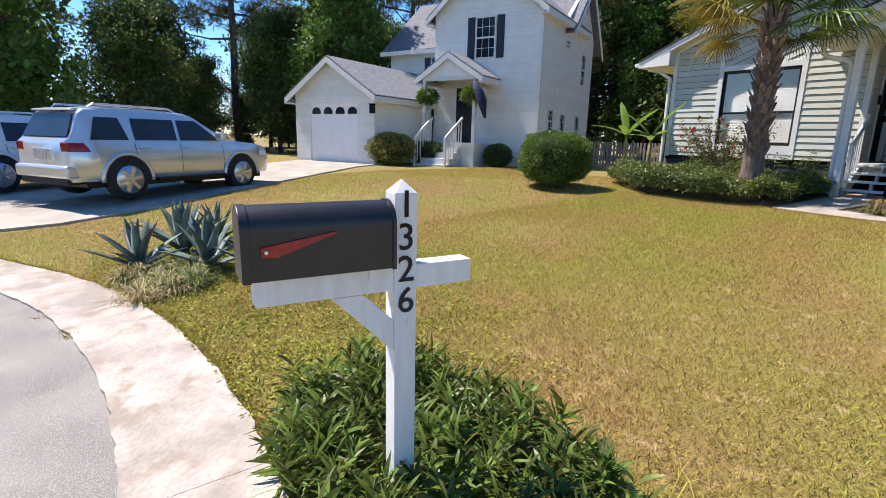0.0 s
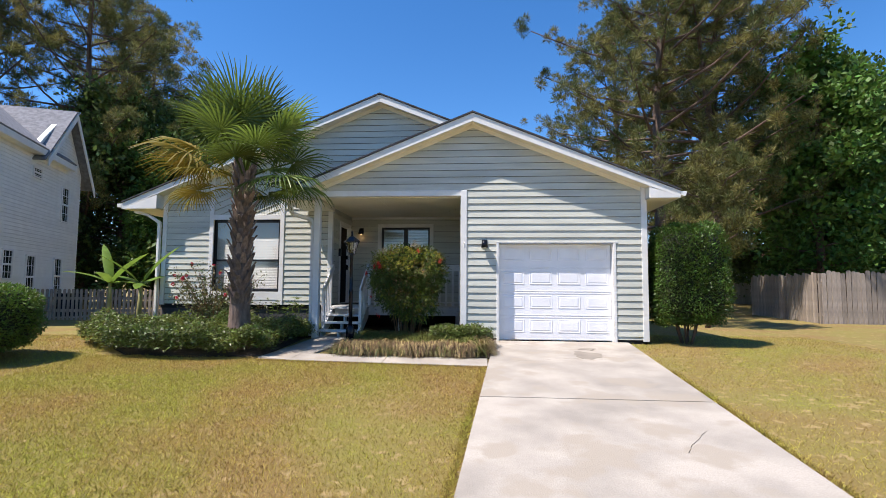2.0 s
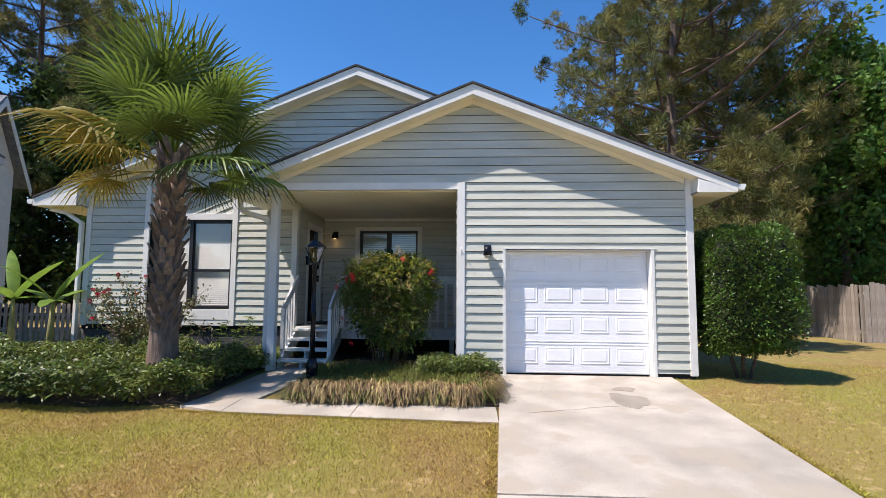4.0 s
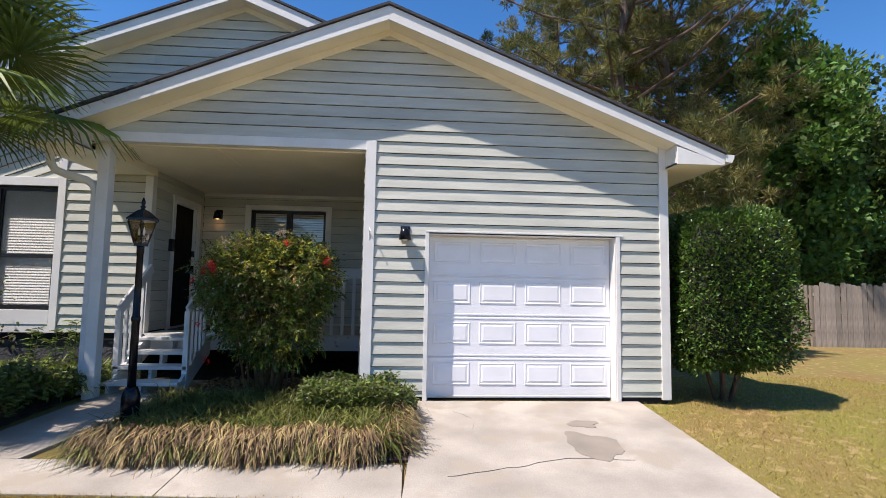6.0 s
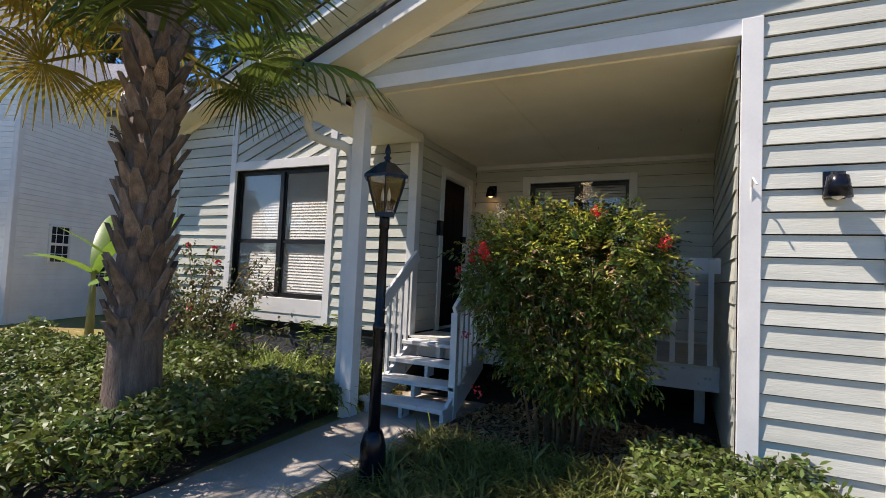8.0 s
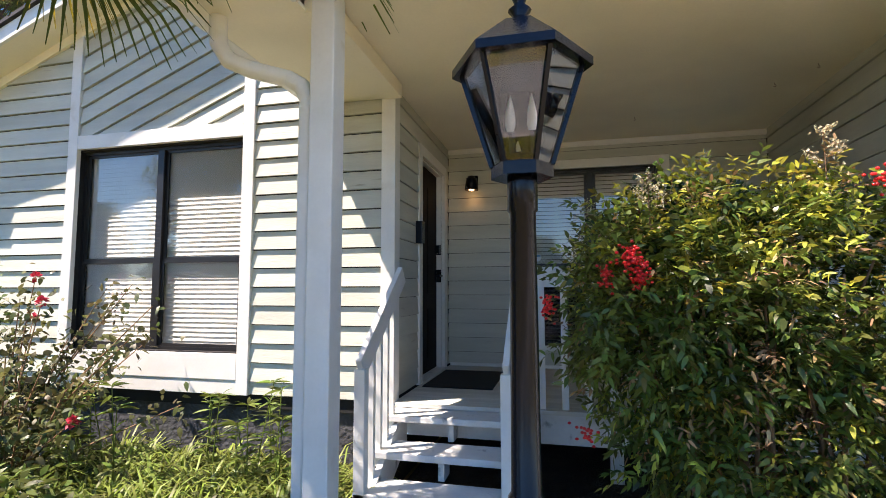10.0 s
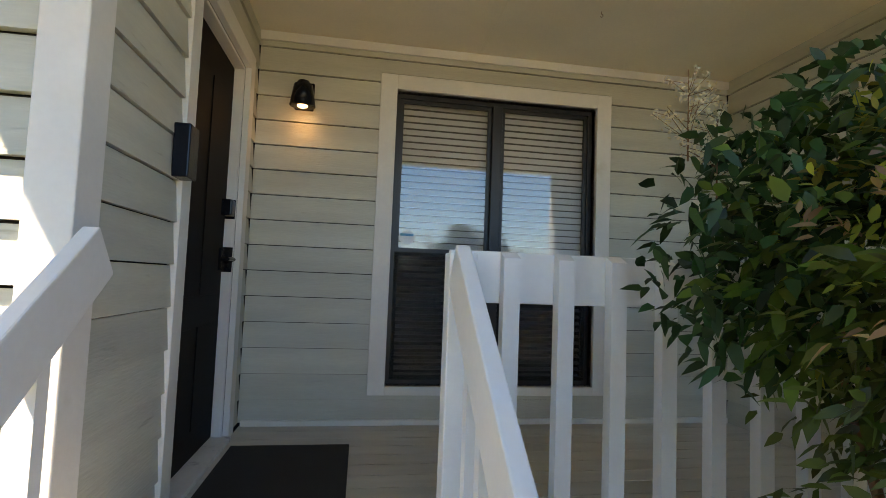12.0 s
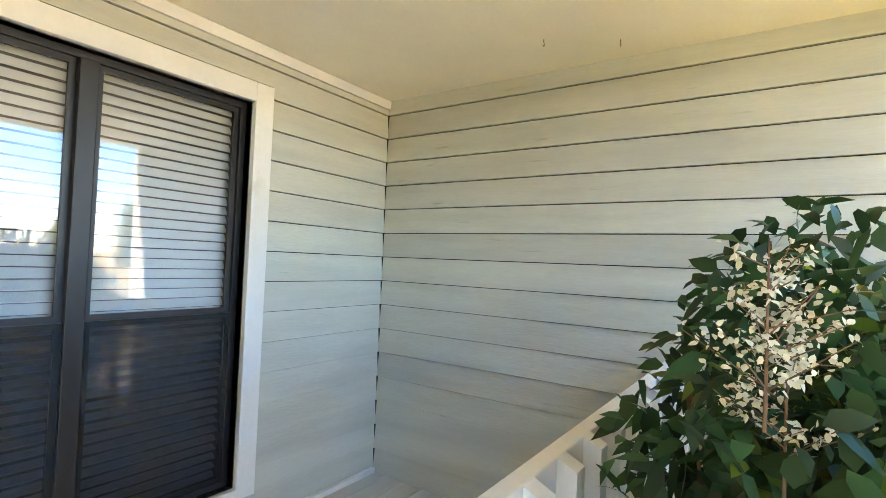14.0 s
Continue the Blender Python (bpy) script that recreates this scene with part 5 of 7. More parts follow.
# a leafy spray that hangs over the porch rail
def spray():
    t = thing("shrub_spray", "broad-leaved spray of the shrub over the porch rail", "shrub branch", (-2.22, 1.08, 0.0))
    part("cane", Build().tube([(0, -0.1, 0.0), (0.03, 0.0, 0.9), (0.0, 0.15, 1.45), (-0.05, 0.2, 1.95)], [0.016, 0.014, 0.012, 0.006], 7), CANE, t, smooth=True)
    parts = []
    n = 1100
    p, d = ball(n, 0.35)
    parts.append(broad_arrays(p * [0.46, 0.30, 0.36] + [-0.02, 0.02, 1.74], d * 0.5 + rng.normal(size=(n, 3)) + [0, 0, -0.2], rng.uniform(0.045, 0.08, n), rng.uniform(0.022, 0.036, n), 0.25))
    n = 480
    p, d = ball(n, 0.3)
    parts.append(broad_arrays(p * [0.22, 0.20, 0.32] + [-0.41, 0.0, 1.72], d * 0.5 + rng.normal(size=(n, 3)) + [0, 0, -0.2], rng.uniform(0.04, 0.065, n), rng.uniform(0.020, 0.032, n), 0.25))
    n = 700
    p, d = ball(n, 0.3)
    parts.append(broad_arrays(p * [0.44, 0.28, 0.24] + [0.06, -0.06, 2.0], d * 0.5 + rng.normal(size=(n, 3)) + [0, 0, -0.1], rng.uniform(0.045, 0.08, n), rng.uniform(0.020, 0.034, n), 0.25))
    v, f = joined(parts)
    mesh_part("foliage", quick_mesh("foliage", v, f, BROADLEAF), t)
    # Brighter leaf colour paints sunlight onto this part of the spray.
    n = 64
    p, d = ball(n, 0.2)
    v, f = sprays(p * [0.22, 0.20, 0.26] + [-0.24, -0.08, 1.70], d * 0.5 + rng.normal(size=(n, 3)) * 0.5 + [-0.3, 0.2, 0.1], 7, rng.uniform(0.09, 0.15, n), 0.062, 0.45)
    mesh_part("young_foliage", quick_mesh("young_foliage", v, f, BRIGHTLEAF), t, "bright green leaves painted sunlit")


spray()
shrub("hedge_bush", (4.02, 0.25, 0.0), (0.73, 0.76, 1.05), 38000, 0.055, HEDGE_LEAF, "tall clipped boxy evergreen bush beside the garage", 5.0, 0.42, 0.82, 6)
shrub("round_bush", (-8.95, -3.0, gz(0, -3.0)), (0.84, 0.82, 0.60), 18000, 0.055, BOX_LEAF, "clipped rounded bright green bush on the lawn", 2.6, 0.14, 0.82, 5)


# cabbage palm
def palm(at, height):
    t = thing("palm_tree", "cabbage palm with a booted trunk and fan fronds", "palm tree", at)
    prof = [(0.29, -0.1), (0.26, 0.05), (0.22, 0.35), (0.195, 0.8), (0.18, 1.2), (0.165, height)]
    part("trunk", Build().turned(prof, 20), PALMTRUNK, t, "rough grey-brown palm trunk", smooth=True)
    k = 0
    z = 0.78
    while z < height + 0.1:
        for j in range(7):
            a = 6.28 * (j + 0.5 * (k % 2)) / 7 + rng.uniform(-0.12, 0.12)
            c, s = math.cos(a), math.sin(a)
            r = 0.165
            o = rng.uniform(0.06, 0.15)
            h = rng.uniform(0.20, 0.32)
            w = rng.uniform(0.055, 0.085)
            b = Build()
            pts = []
            for zz, rr, ww in ((0, r - 0.03, w), (h * 0.55, r + o * 0.45, w * 0.75), (h, r + o, w * 0.3)):
                for d in (-1, 1):
                    pts.append((c * rr - s * ww * d, s * rr + c * ww * d, z + zz))
                for d in (1, -1):
                    pts.append((c * (rr - 0.03) - s * ww * d, s * (rr - 0.03) + c * ww * d, z + zz))
            faces = [(0, 1, 2, 3), (8, 11, 10, 9)]
            for q in (0, 4):
                faces += [(q + i, q + (i + 1) % 4, q + 4 + (i + 1) % 4, q + 4 + i) for i in range(4)]
            b.add(pts, faces)
            part("boot", b, PALMTRUNK, t)
        z += 0.14
        k += 1

    def frond(material, droop):
        vs, fs = [], []

        def strip(points, widths):
            k = len(vs)
            for p, w in zip(points, widths):
                vs.append(p - w)
                vs.append(p + w)
            for i in range(len(points) - 1):
                fs.append((k + 2 * i, k + 2 * i + 1, k + 2 * i + 3, k + 2 * i + 2))

        pet = 0.95
        for off in (0.0, 0.012):
            strip([np.array([x, 0, 0.10 * x - 0.16 * x * x + off]) for x in (0, pet * 0.5, pet)], [np.array([0, 0.016, 0])] * 3)
        base = np.array([pet, 0, 0.10 * pet - 0.16 * pet * pet])
        m = 44
        for i in range(m):
            a = radians(-138 + 276 * i / (m - 1))
            length = (0.82 - 0.20 * abs(a) / 2.4) * rng.uniform(0.9, 1.06)
            d = np.array([math.cos(a), math.sin(a), 0.0])
            s = np.array([-math.sin(a), math.cos(a), 0.0])
            fold = 0.10 * abs(math.sin(a))
            pts, ws = [], []
            for u in (0.04, 0.45, 0.75, 1.0):
                dz = fold * length * u - droop * (0.22 * u ** 2 + 0.55 * max(0, u - 0.55) ** 2 * 2.2) * length
                pts.append(base + d * length * u + np.array([0, 0, dz]))
                ws.append((s * 0.5 + np.array([0, 0, 0.35 * (1 if i % 2 else -1)])) * (0.062 * (u if u < 0.5 else 1.05 - u) + 0.0025))
            strip(pts, ws)
        return quick_mesh("frond", np.array(vs), np.array(fs), material)

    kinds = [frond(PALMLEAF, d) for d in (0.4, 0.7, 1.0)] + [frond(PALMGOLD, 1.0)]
    top = height + 0.12
    for i in range(34):
        f = i / 33
        tilt = 82 - 98 * f ** 1.1 + rng.uniform(-7, 7)
        az = i * 137.5 + rng.uniform(-8, 8)
        kind = 0 if f < 0.35 else (1 if f < 0.7 else 2)
        # Lower fronds pointing towards -x take the golden colour.
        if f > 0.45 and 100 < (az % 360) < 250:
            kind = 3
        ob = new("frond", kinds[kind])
        ob.parent = t
        sc = rng.uniform(1.08, 1.25) if f < 0.38 else (rng.uniform(1.02, 1.2) if f < 0.8 else rng.uniform(0.72, 0.86))
        ob.matrix_basis = pose(0, 0, top - 0.25 * f, 0, -tilt, az) @ pose(0.08, 0, 0, rng.uniform(-25, 25), 0, 0) @ Matrix.Diagonal((sc, sc, sc, 1))


palm((-5.15, -1.35, gz(0, -1.35)), 3.42)


def rose_bush():
    t = thing("rose_bush", "straggly rose bush with red blooms under the window", "shrub", (-6.75, 0.5, 0.0))
    parts = []
    for i in range(34):
        a, r, h = rng.uniform(0, 6.28), rng.uniform(0.3, 1.45), rng.uniform(0.7, 1.75)
        tip = (r * math.cos(a), r * math.sin(a) * 0.6, h)
        mid = (tip[0] * 0.45, tip[1] * 0.45, h * 0.6)
        part("cane", Build().tube([(0.05 * math.cos(a), 0.05 * math.sin(a), -0.03), mid, tip], [0.010, 0.007, 0.003], 5), CANE, t)
        n = 95
        u = rng.uniform(0.35, 1.02, n)[:, None]
        line = np.where(u < 0.6, np.array(mid) * u / 0.6, np.array(mid) + (np.array(tip) - mid) * (u - 0.6) / 0.4)
        parts.append(broad_arrays(line + rng.normal(0, 0.06, (n, 3)), rng.normal(size=(n, 3)) + [0, 0, 0.3], rng.uniform(0.045, 0.08, n), rng.uniform(0.026, 0.044, n)))
        if i % 3 == 0:
            n = 26
            p, d = ball(n, 0.4)
            v, f = leaf_arrays(p * 0.020 + tip, d + [0, 0, 0.4], 0.036, 0.034, 0.3)
            mesh_part("bloom", quick_mesh("bloom", v, f, ROSE), t, "red rose bloom")
    v, f = joined(parts)
    mesh_part("foliage", quick_mesh("foliage", v, f, ROSE_LEAF), t)


rose_bush()


def banana(at, turn, scale):
    t = thing("banana_plant", "young banana plant with broad bright leaves", "banana plant", at, turn, group="banana plants")
    part("stem", Build().tube([(0, 0, -0.05), (0.02, 0, 0.5 * scale), (0.03, 0.01, 0.95 * scale)], [0.07, 0.055, 0.03], 10), BANANA_STEM, t, smooth=True)
    for i, (az, tilt, ln) in enumerate(((10, 68, 0.95), (75, 35, 0.75), (165, 30, 0.95), (230, 58, 0.85), (300, 15, 0.7))):
        b = Build()
        m = 9
        for k in range(m + 1):
            u = k / m
            w = 0.082 * scale * math.sin(math.pi * min(1, 0.08 + 0.92 * u)) ** 0.6 + 0.004
            x, z = ln * scale * u, -0.38 * ln * scale * u * u
            b.v += [(x, -w, z - 0.25 * w), (x, 0, z), (x, w, z - 0.25 * w)]
        b.f = [(3 * k + q, 3 * k + q + 1, 3 * k + q + 4, 3 * k + q + 3) for k in range(m) for q in (0, 1)]
        ob = part("leaf", b, BANANA, t, smooth=True)
        ob.matrix_basis = pose(0.03, 0.0, 0.9 * scale, 0, -tilt, az)


banana((-8.85, 0.85, 0.0), 0, 1.3)
banana((-9.55, 0.75, 0.0), 130, 1.35)


def agave(at, scale, turn):
    t = thing("agave", "blue-grey spiky agave at the lawn edge", "agave", at, turn, group="agaves")
    for i in range(17):
        f = i / 16
        ln = scale * (0.62 - 0.12 * f)
        b = Build()
        for k, (u, w) in enumerate(((0, 0.05), (0.35, 0.058), (0.75, 0.036), (1.0, 0.003))):
            x, z = ln * u, -0.05 * u * u
            b.v += [(x, -w * scale, z + 0.35 * w), (x, 0, z), (x, w * scale, z + 0.35 * w), (x, 0, z - 0.02 * (1 - u) - 0.004)]
        for k in range(3):
            q = 4 * k
            b.f += [(q, q + 1, q + 5, q + 4), (q + 1, q + 2, q + 6, q + 5), (q + 2, q + 3, q + 7, q + 6), (q + 3, q, q + 4, q + 7)]
        ob = part("leaf", b, AGAVE, t, smooth=True)
        ob.matrix_basis = pose(0, 0, 0.03 + 0.08 * f, 0, -(20 + 66 * f + rng.uniform(-8, 8)), i * 137.5)


for x, y, s, r in ((-7.2, -12.05, 1.05, 0), (-7.7, -11.5, 1.25, 40), (-6.75, -11.4, 1.1, 90), (-8.1, -11.0, 1.0, 10), (-6.3, -11.0, 0.9, 160)):
    agave((x, y, gz(x, y)), s, r)
def dry_tufts():
    """Arching half-dry tufts at the foot of the agaves."""
    n = 2600
    k = rng.integers(0, 34, n)
    cx, cy = rng.uniform(-6.9, -5.9, 34), rng.uniform(-12.25, -11.5, 34)
    dx, dy = rng.normal(0, 0.05, n), rng.normal(0, 0.05, n)
    x, y = cx[k] + dx, cy[k] + dy
    pos = np.stack([x, y, [gz(a, b) for a, b in zip(x, y)]], 1)
    way = np.stack([dx * 7 + rng.normal(0, 0.3, n), dy * 7 + rng.normal(0, 0.3, n), np.ones(n)], 1)
    for nm, sel, material, label in (("green_tuft", k % 3 > 0, GROUNDCOVER, "grey-green grassy tufts below the agaves"), ("dry_tuft", k % 3 == 0, STRAW, "dry grassy tufts below the agaves")):
        m = int(sel.sum())
        v, f = blade_arrays(pos[sel], way[sel], rng.uniform(0.16, 0.34, m), rng.uniform(0.006, 0.011, m), rng.uniform(0.3, 0.9, m))
        tagged(new(nm, quick_mesh(nm, v, f, material)), label, "border grass", kind="stuff")


dry_tufts()


# ---- trees ----
def bent(x, y, z0, h, lean, n=6):
    return [(x + lean[0] * (i / n) ** 1.5 + 0.12 * math.sin(i * 1.7), y + lean[1] * (i / n) ** 1.5 + 0.1 * math.cos(i * 1.3), z0 + h * i / n) for i in range(n + 1)]


def tree(name, label, h, spread, base, n_limbs, per, leaf, wide, leaf_mat, flat=0.6, clump=1.0, trunk=0.24, at=(0, 0, 0), twigs=2, burst=1.0):
    t = thing(name, label, "tree", at, group=name + "s")
    pts = bent(0, 0, -0.3, h, (0.5, 0.3))
    part("trunk", Build().tube(pts, [trunk * (1 - 0.85 * i / 6) for i in range(7)], 10), BARK, t, smooth=True)
    clumps = []
    for i in range(n_limbs):
        f = base + (1 - base) * (i + rng.uniform(0, 0.8)) / n_limbs
        a = i * 2.4 + rng.uniform(-0.4, 0.4)
        z = h * f
        g = (f - base) / (1 - base)
        r = spread * (0.55 + 0.9 * g - 1.25 * g * g) * rng.uniform(0.7, 1.2)
        k = min(5, int(f * 6))
        p0 = Vector(pts[k]).lerp(Vector(pts[k + 1]), f * 6 - k)
        end = p0 + Vector((math.cos(a) * r, math.sin(a) * r, r * rng.uniform(0.05, 0.5)))
        mid = p0.lerp(end, 0.5) + Vector((0, 0, -0.06 * r))
        part("limb", Build().tube([p0, mid, end], [trunk * 0.32 * (1 - 0.6 * g), trunk * 0.2 * (1 - 0.6 * g), 0.02], 6), BARK, t)
        for u in ((0.55, 0.8, 1.0) if r > 1.4 else (0.7, 1.0)):
            for _ in range(twigs):
                c = p0.lerp(end, u) + Vector(rng.normal(0, (0.30 if burst == 1.0 else 0.75) * clump, 3))
                clumps.append((c, clump * rng.uniform(0.6, 1.1)))
    parts = []
    for c, r in clumps:
        p, d = ball(per, 0.15)
        wild = 0.7 if burst == 1.0 else 0.35
        parts.append(leaf_arrays(p * [r * burst, r * burst, r * flat * burst] + np.array(c), d * 0.7 + rng.normal(size=(per, 3)) * wild + [0, 0, 0.35], rng.uniform(0.7, 1.3, per) * leaf, rng.uniform(0.7, 1.3, per) * wide, 0.1))
    v, f = joined(parts)
    mesh_part("crown", quick_mesh("crown", v, f, leaf_mat), t)
    return t


def spot(ob, x, y, turn, s):
    return copy_thing(ob, pose(x, y, gz(x, y), 0, 0, turn) @ Matrix.Diagonal((s, s, s, 1)))


pine = tree("pine_tree", "tall loblolly pine with an open needled crown", 17.5, 6.6, 0.20, 60, 125, 0.23, 0.026, NEEDLE, 0.9, 0.42, 0.27, at=(6.6, 9.5, 0), twigs=4, burst=0.42)
sapling = tree("young_pine", "young pine with drooping boughs beside the garage", 5.6, 1.5, 0.42, 26, 110, 0.20, 0.02, NEEDLE, 0.9, 0.30, 0.08, at=(6.3, 4.6, 0), twigs=3, burst=0.42)
pine_b = tree("pine_tree", "tall pine with a high bushy crown", 19.0, 4.4, 0.35, 40, 150, 0.32, 0.04, NEEDLE, 0.55, 0.85, 0.26, at=(11.5, 15.5, 0), burst=0.5)
oak = tree("broadleaf_tree", "dense dark green broadleaf tree at the wood's edge", 12.0, 4.2, 0.10, 46, 80, 0.30, 0.17, WOODS, 0.75, 1.15, 0.22, at=(20.5, 20.0, 0))
gum = tree("sweetgum_tree", "bright green leafy tree behind the fence", 12.5, 3.4, 0.15, 40, 75, 0.26, 0.17, LEAF, 0.75, 1.0, 0.2, at=(14.5, 12.5, 0))
for x, y, a, s in ((10.2, 12.5, 140, 0.98), (8.5, 22, 200, 1.05), (15.5, 25, 80, 1.1), (-22.5, 15, 120, 1.15), (-28, 12.5, 10, 1.15)):
    spot(pine, x, y, a, s)
for x, y, a, s in ((-30, 12, 0, 1.1), (-36, 2, 90, 1.2), (-24, 20, 150, 1.05), (-40, -8, 30, 1.15), (-33, -4, 250, 1.0), (-27, 26, 60, 1.2), (-42, 6, 10, 1.2), (-31, 7, 70, 1.0), (-38, -14, 10, 1.0)):
    spot(pine_b, x, y, a, s)
for x, y, a, s in ((-31, -6.5, 40, 0.62), (-28, 8, 0, 1.0), (-33, 1, 60, 1.1), (-35, -8, 120, 1.05), (-25, 15, 180, 1.1), (-20, 21, 240, 1.0), (-15.5, 16.5, 300, 0.95), (-12, 18, 33, 0.9), (-18, 19, 12, 1.05), (-8, 24, 77, 0.95), (-21, 16, 190, 1.0), (-37, -15, 20, 1.1), (-30, -10, 80, 0.9), (-10, 30, 140, 0.8),
                   (-34, -22, 200, 1.0), (20, 17, 260, 1.0), (19, 25, 320, 1.1), (8.0, 28, 15, 0.9), (25, 21, 45, 1.1), (23, 12, 100, 0.9), (-27, 2.5, 75, 0.9), (-29, -3, 10, 0.9), (-5, 34, 95, 0.9), (-40, 0, 5, 1.2), (27, 33, 5, 1.1), (18, 34, 75, 1.0)):
    spot(oak, x, y, a, s * (0.66 if x < -24 else 1.0))
for x, y, a, s in ((-24.5, -1.5, 30, 0.8), (-18.6, -14.6, 60, 0.85), (17.5, 15, 200, 1.0), (-18, 15, 100, 0.75)):
    spot(gum, x, y, a, s)
for i in range(13):
    spot(oak, -36 + 6.2 * i + 1.5 * math.sin(i * 5), -46 - 3 * math.cos(i * 2.2), i * 77, 0.55 + 0.12 * math.sin(i * 3))
for i in range(22):
    a = radians(100 + 6.6 * i)
    spot(oak, -6 + 33 * math.cos(a) + 1.5 * math.sin(i * 7), -3 + 27 * math.sin(a), i * 61, 0.36 + 0.08 * math.sin(i * 4))

# ---- fixtures and loose things ----
def lamp_post(at):
    t = thing("lamp_post", "black metal post lantern beside the front walk", "lamp post", at)
    part("base", Build().turned([(0.085, -0.05), (0.085, 0.30), (0.07, 0.36), (0.055, 0.40)], 16), BLACK, t, smooth=True)
    part("pole", Build().turned([(0.040, 0.38), (0.036, 0.9), (0.036, 1.04), (0.042, 1.05), (0.043, 1.07), (0.041, 1.09), (0.034, 1.10), (0.030, 1.72), (0.035, 1.725), (0.035, 1.79), (0.034, 1.80)], 16), BLACK, t, smooth=True)
    b = Build()
    ring = lambda r, z, o=0.0: [(r * math.cos(radians(60 * i + o)), r * math.sin(radians(60 * i + o)), z) for i in range(6)]
    b.prism(ring(0.072, 1.80), (0, 0, 0.03))
    lo, hi = ring(0.070, 1.83), ring(0.142, 2.06)
    lantern = part("lantern_frame", b, BLACK, t)
    for i in range(6):
        part("frame_bar", Build().beam(lo[i], hi[i], 0.010, 0.010), BLACK, lantern)
        j = (i + 1) % 6
        k = 0.985
        part("lantern_pane", Build().add([Vector(lo[i]) * k + Vector((0, 0, 1.83 * 0.015)), Vector(lo[j]) * k + Vector((0, 0, 1.83 * 0.015)), Vector(hi[j]) * k + Vector((0, 0, 2.06 * 0.015)), Vector(hi[i]) * k + Vector((0, 0, 2.06 * 0.015))], [(0, 1, 2, 3)]), LAMPGLASS, lantern, "clear glass").visible_shadow = False
    r = Build()
    a, c, d = ring(0.165, 2.055), ring(0.165, 2.075), ring(0.055, 2.165)
    r.add(a + c + d, [(i, (i + 1) % 6, 6 + (i + 1) % 6, 6 + i) for i in range(6)] + [(6 + i, 6 + (i + 1) % 6, 12 + (i + 1) % 6, 12 + i) for i in range(6)] + [tuple(range(12, 18)), (5, 4, 3, 2, 1, 0)])
    part("lantern_roof", r, BLACK, t)
    part("finial", Build().turned([(0.05, 2.162), (0.02, 2.18), (0.016, 2.19), (0.028, 2.205), (0.012, 2.22), (0.020, 2.24), (0.018, 2.265), (0.004, 2.30)], 12), BLACK, t, smooth=True)
    part("lamp_holder", Build().turned([(0.045, 1.83), (0.045, 1.85), (0.02, 1.86)], 12), BLACK, t)
    for dx in (-0.025, 0.025):
        part("candle_socket", Build().turned([(0.012, 1.85), (0.012, 1.91)], 10, (dx, 0)), BLACK, t)
        part("bulb", Build().turned([(0.007, 1.91), (0.012, 1.93), (0.011, 1.955), (0.006, 1.98), (0.001, 2.0)], 10, (dx, 0)), BLIND, t, "unlit candle bulb", smooth=True)


lamp_post((-2.97, -1.13, 0.0))


def wall_lamp(at, turn, lit):
    t = thing("wall_lamp", "lit bronze barn-style wall lamp" if lit else "unlit black wall lamp beside the garage door", "wall lamp", at, turn, group="wall lamps")
    part("back_plate", Build().box(-0.05, -0.02, -0.06, 0.05, 0.0, 0.09), BLACK, t, bevel=0.006)
    part("arm", Build().tube([(0, -0.01, 0.05), (0, -0.06, 0.06), (0, -0.085, 0.05)], [0.012] * 3, 8), BLACK, t)
    part("shade", Build().add([(0, 0, 0)], []).tube([(0, -0.085, 0.07), (0, -0.0851, 0.055), (0, -0.0852, 0.05), (0, -0.0853, -0.06), (0, -0.0854, -0.055), (0, -0.0855, 0.04)], [0.03, 0.035, 0.048, 0.066, 0.060, 0.042], 18), BLACK, t, "black metal shade", smooth=True)
    part("bulb", Build().turned([(0.012, 0.02), (0.028, -0.01), (0.034, -0.04), (0.026, -0.064), (0.004, -0.074)], 12, (0, -0.0855)), BULB if lit else BLIND, t, "glowing warm bulb" if lit else "frosted bulb", smooth=True)
    t.scale = (1.2, 1.2, 1.2)


BULB = glow("warm_bulb", (1.0, 0.66, 0.32), 1.1)
wall_lamp((-3.88, BACK - 0.02, 2.74), 0, True)
lamp = new("porch_light", bpy.data.lights.new("porch_light", "POINT"))
lamp.data.energy, lamp.data.color, lamp.data.shadow_soft_size = 0.10, (1.0, 0.55, 0.20), 0.03
lamp.location = (-3.88, BACK - 0.124, 2.575)
wall_lamp((-0.31, -0.02, 2.10), 0, False)
hook = thing("plant_hook", "white metal hook on the garage corner", "hook", (-0.76, -0.034, 2.1))
part("bracket", Build().tube([(0, 0, -0.10), (0, -0.02, 0.02), (0.0, -0.07, 0.07), (0.02, -0.11, 0.02)], [0.008, 0.008, 0.007, 0.006], 8), WHITE, hook)
solid("wall_box", Build().box(0.0, -0.05, -0.10, 0.06, 0.05, 0.10), BLACK, "small black letter box on the door casing", "letter box", (EX + 0.02, 2.06, 2.06), bevel=0.006)
sticker = solid("window_sticker", Build().prism([(0.056 * math.cos(a * 0.524), 0, 0.048 * math.sin(a * 0.524)) for a in range(12)], (0, -0.001, 0)), mat("sticker_white", (0.85, 0.88, 0.9), 0.5), "round white and blue security sticker on the glass", "sticker", (-3.18, BACK + 0.064, 1.90))
part("sticker_band", Build().box(-0.045, -0.0018, 0.008, 0.045, -0.0012, 0.024), mat("sticker_blue", (0.05, 0.35, 0.6), 0.5), sticker, "blue band")
meter = solid("outlet_box", Build().box(-0.035, -0.03, -0.06, 0.035, 0, 0.06), WHITE, "small grey outlet box on the porch wall", "outlet", (-2.45, BACK - 0.018, 1.02), bevel=0.004)

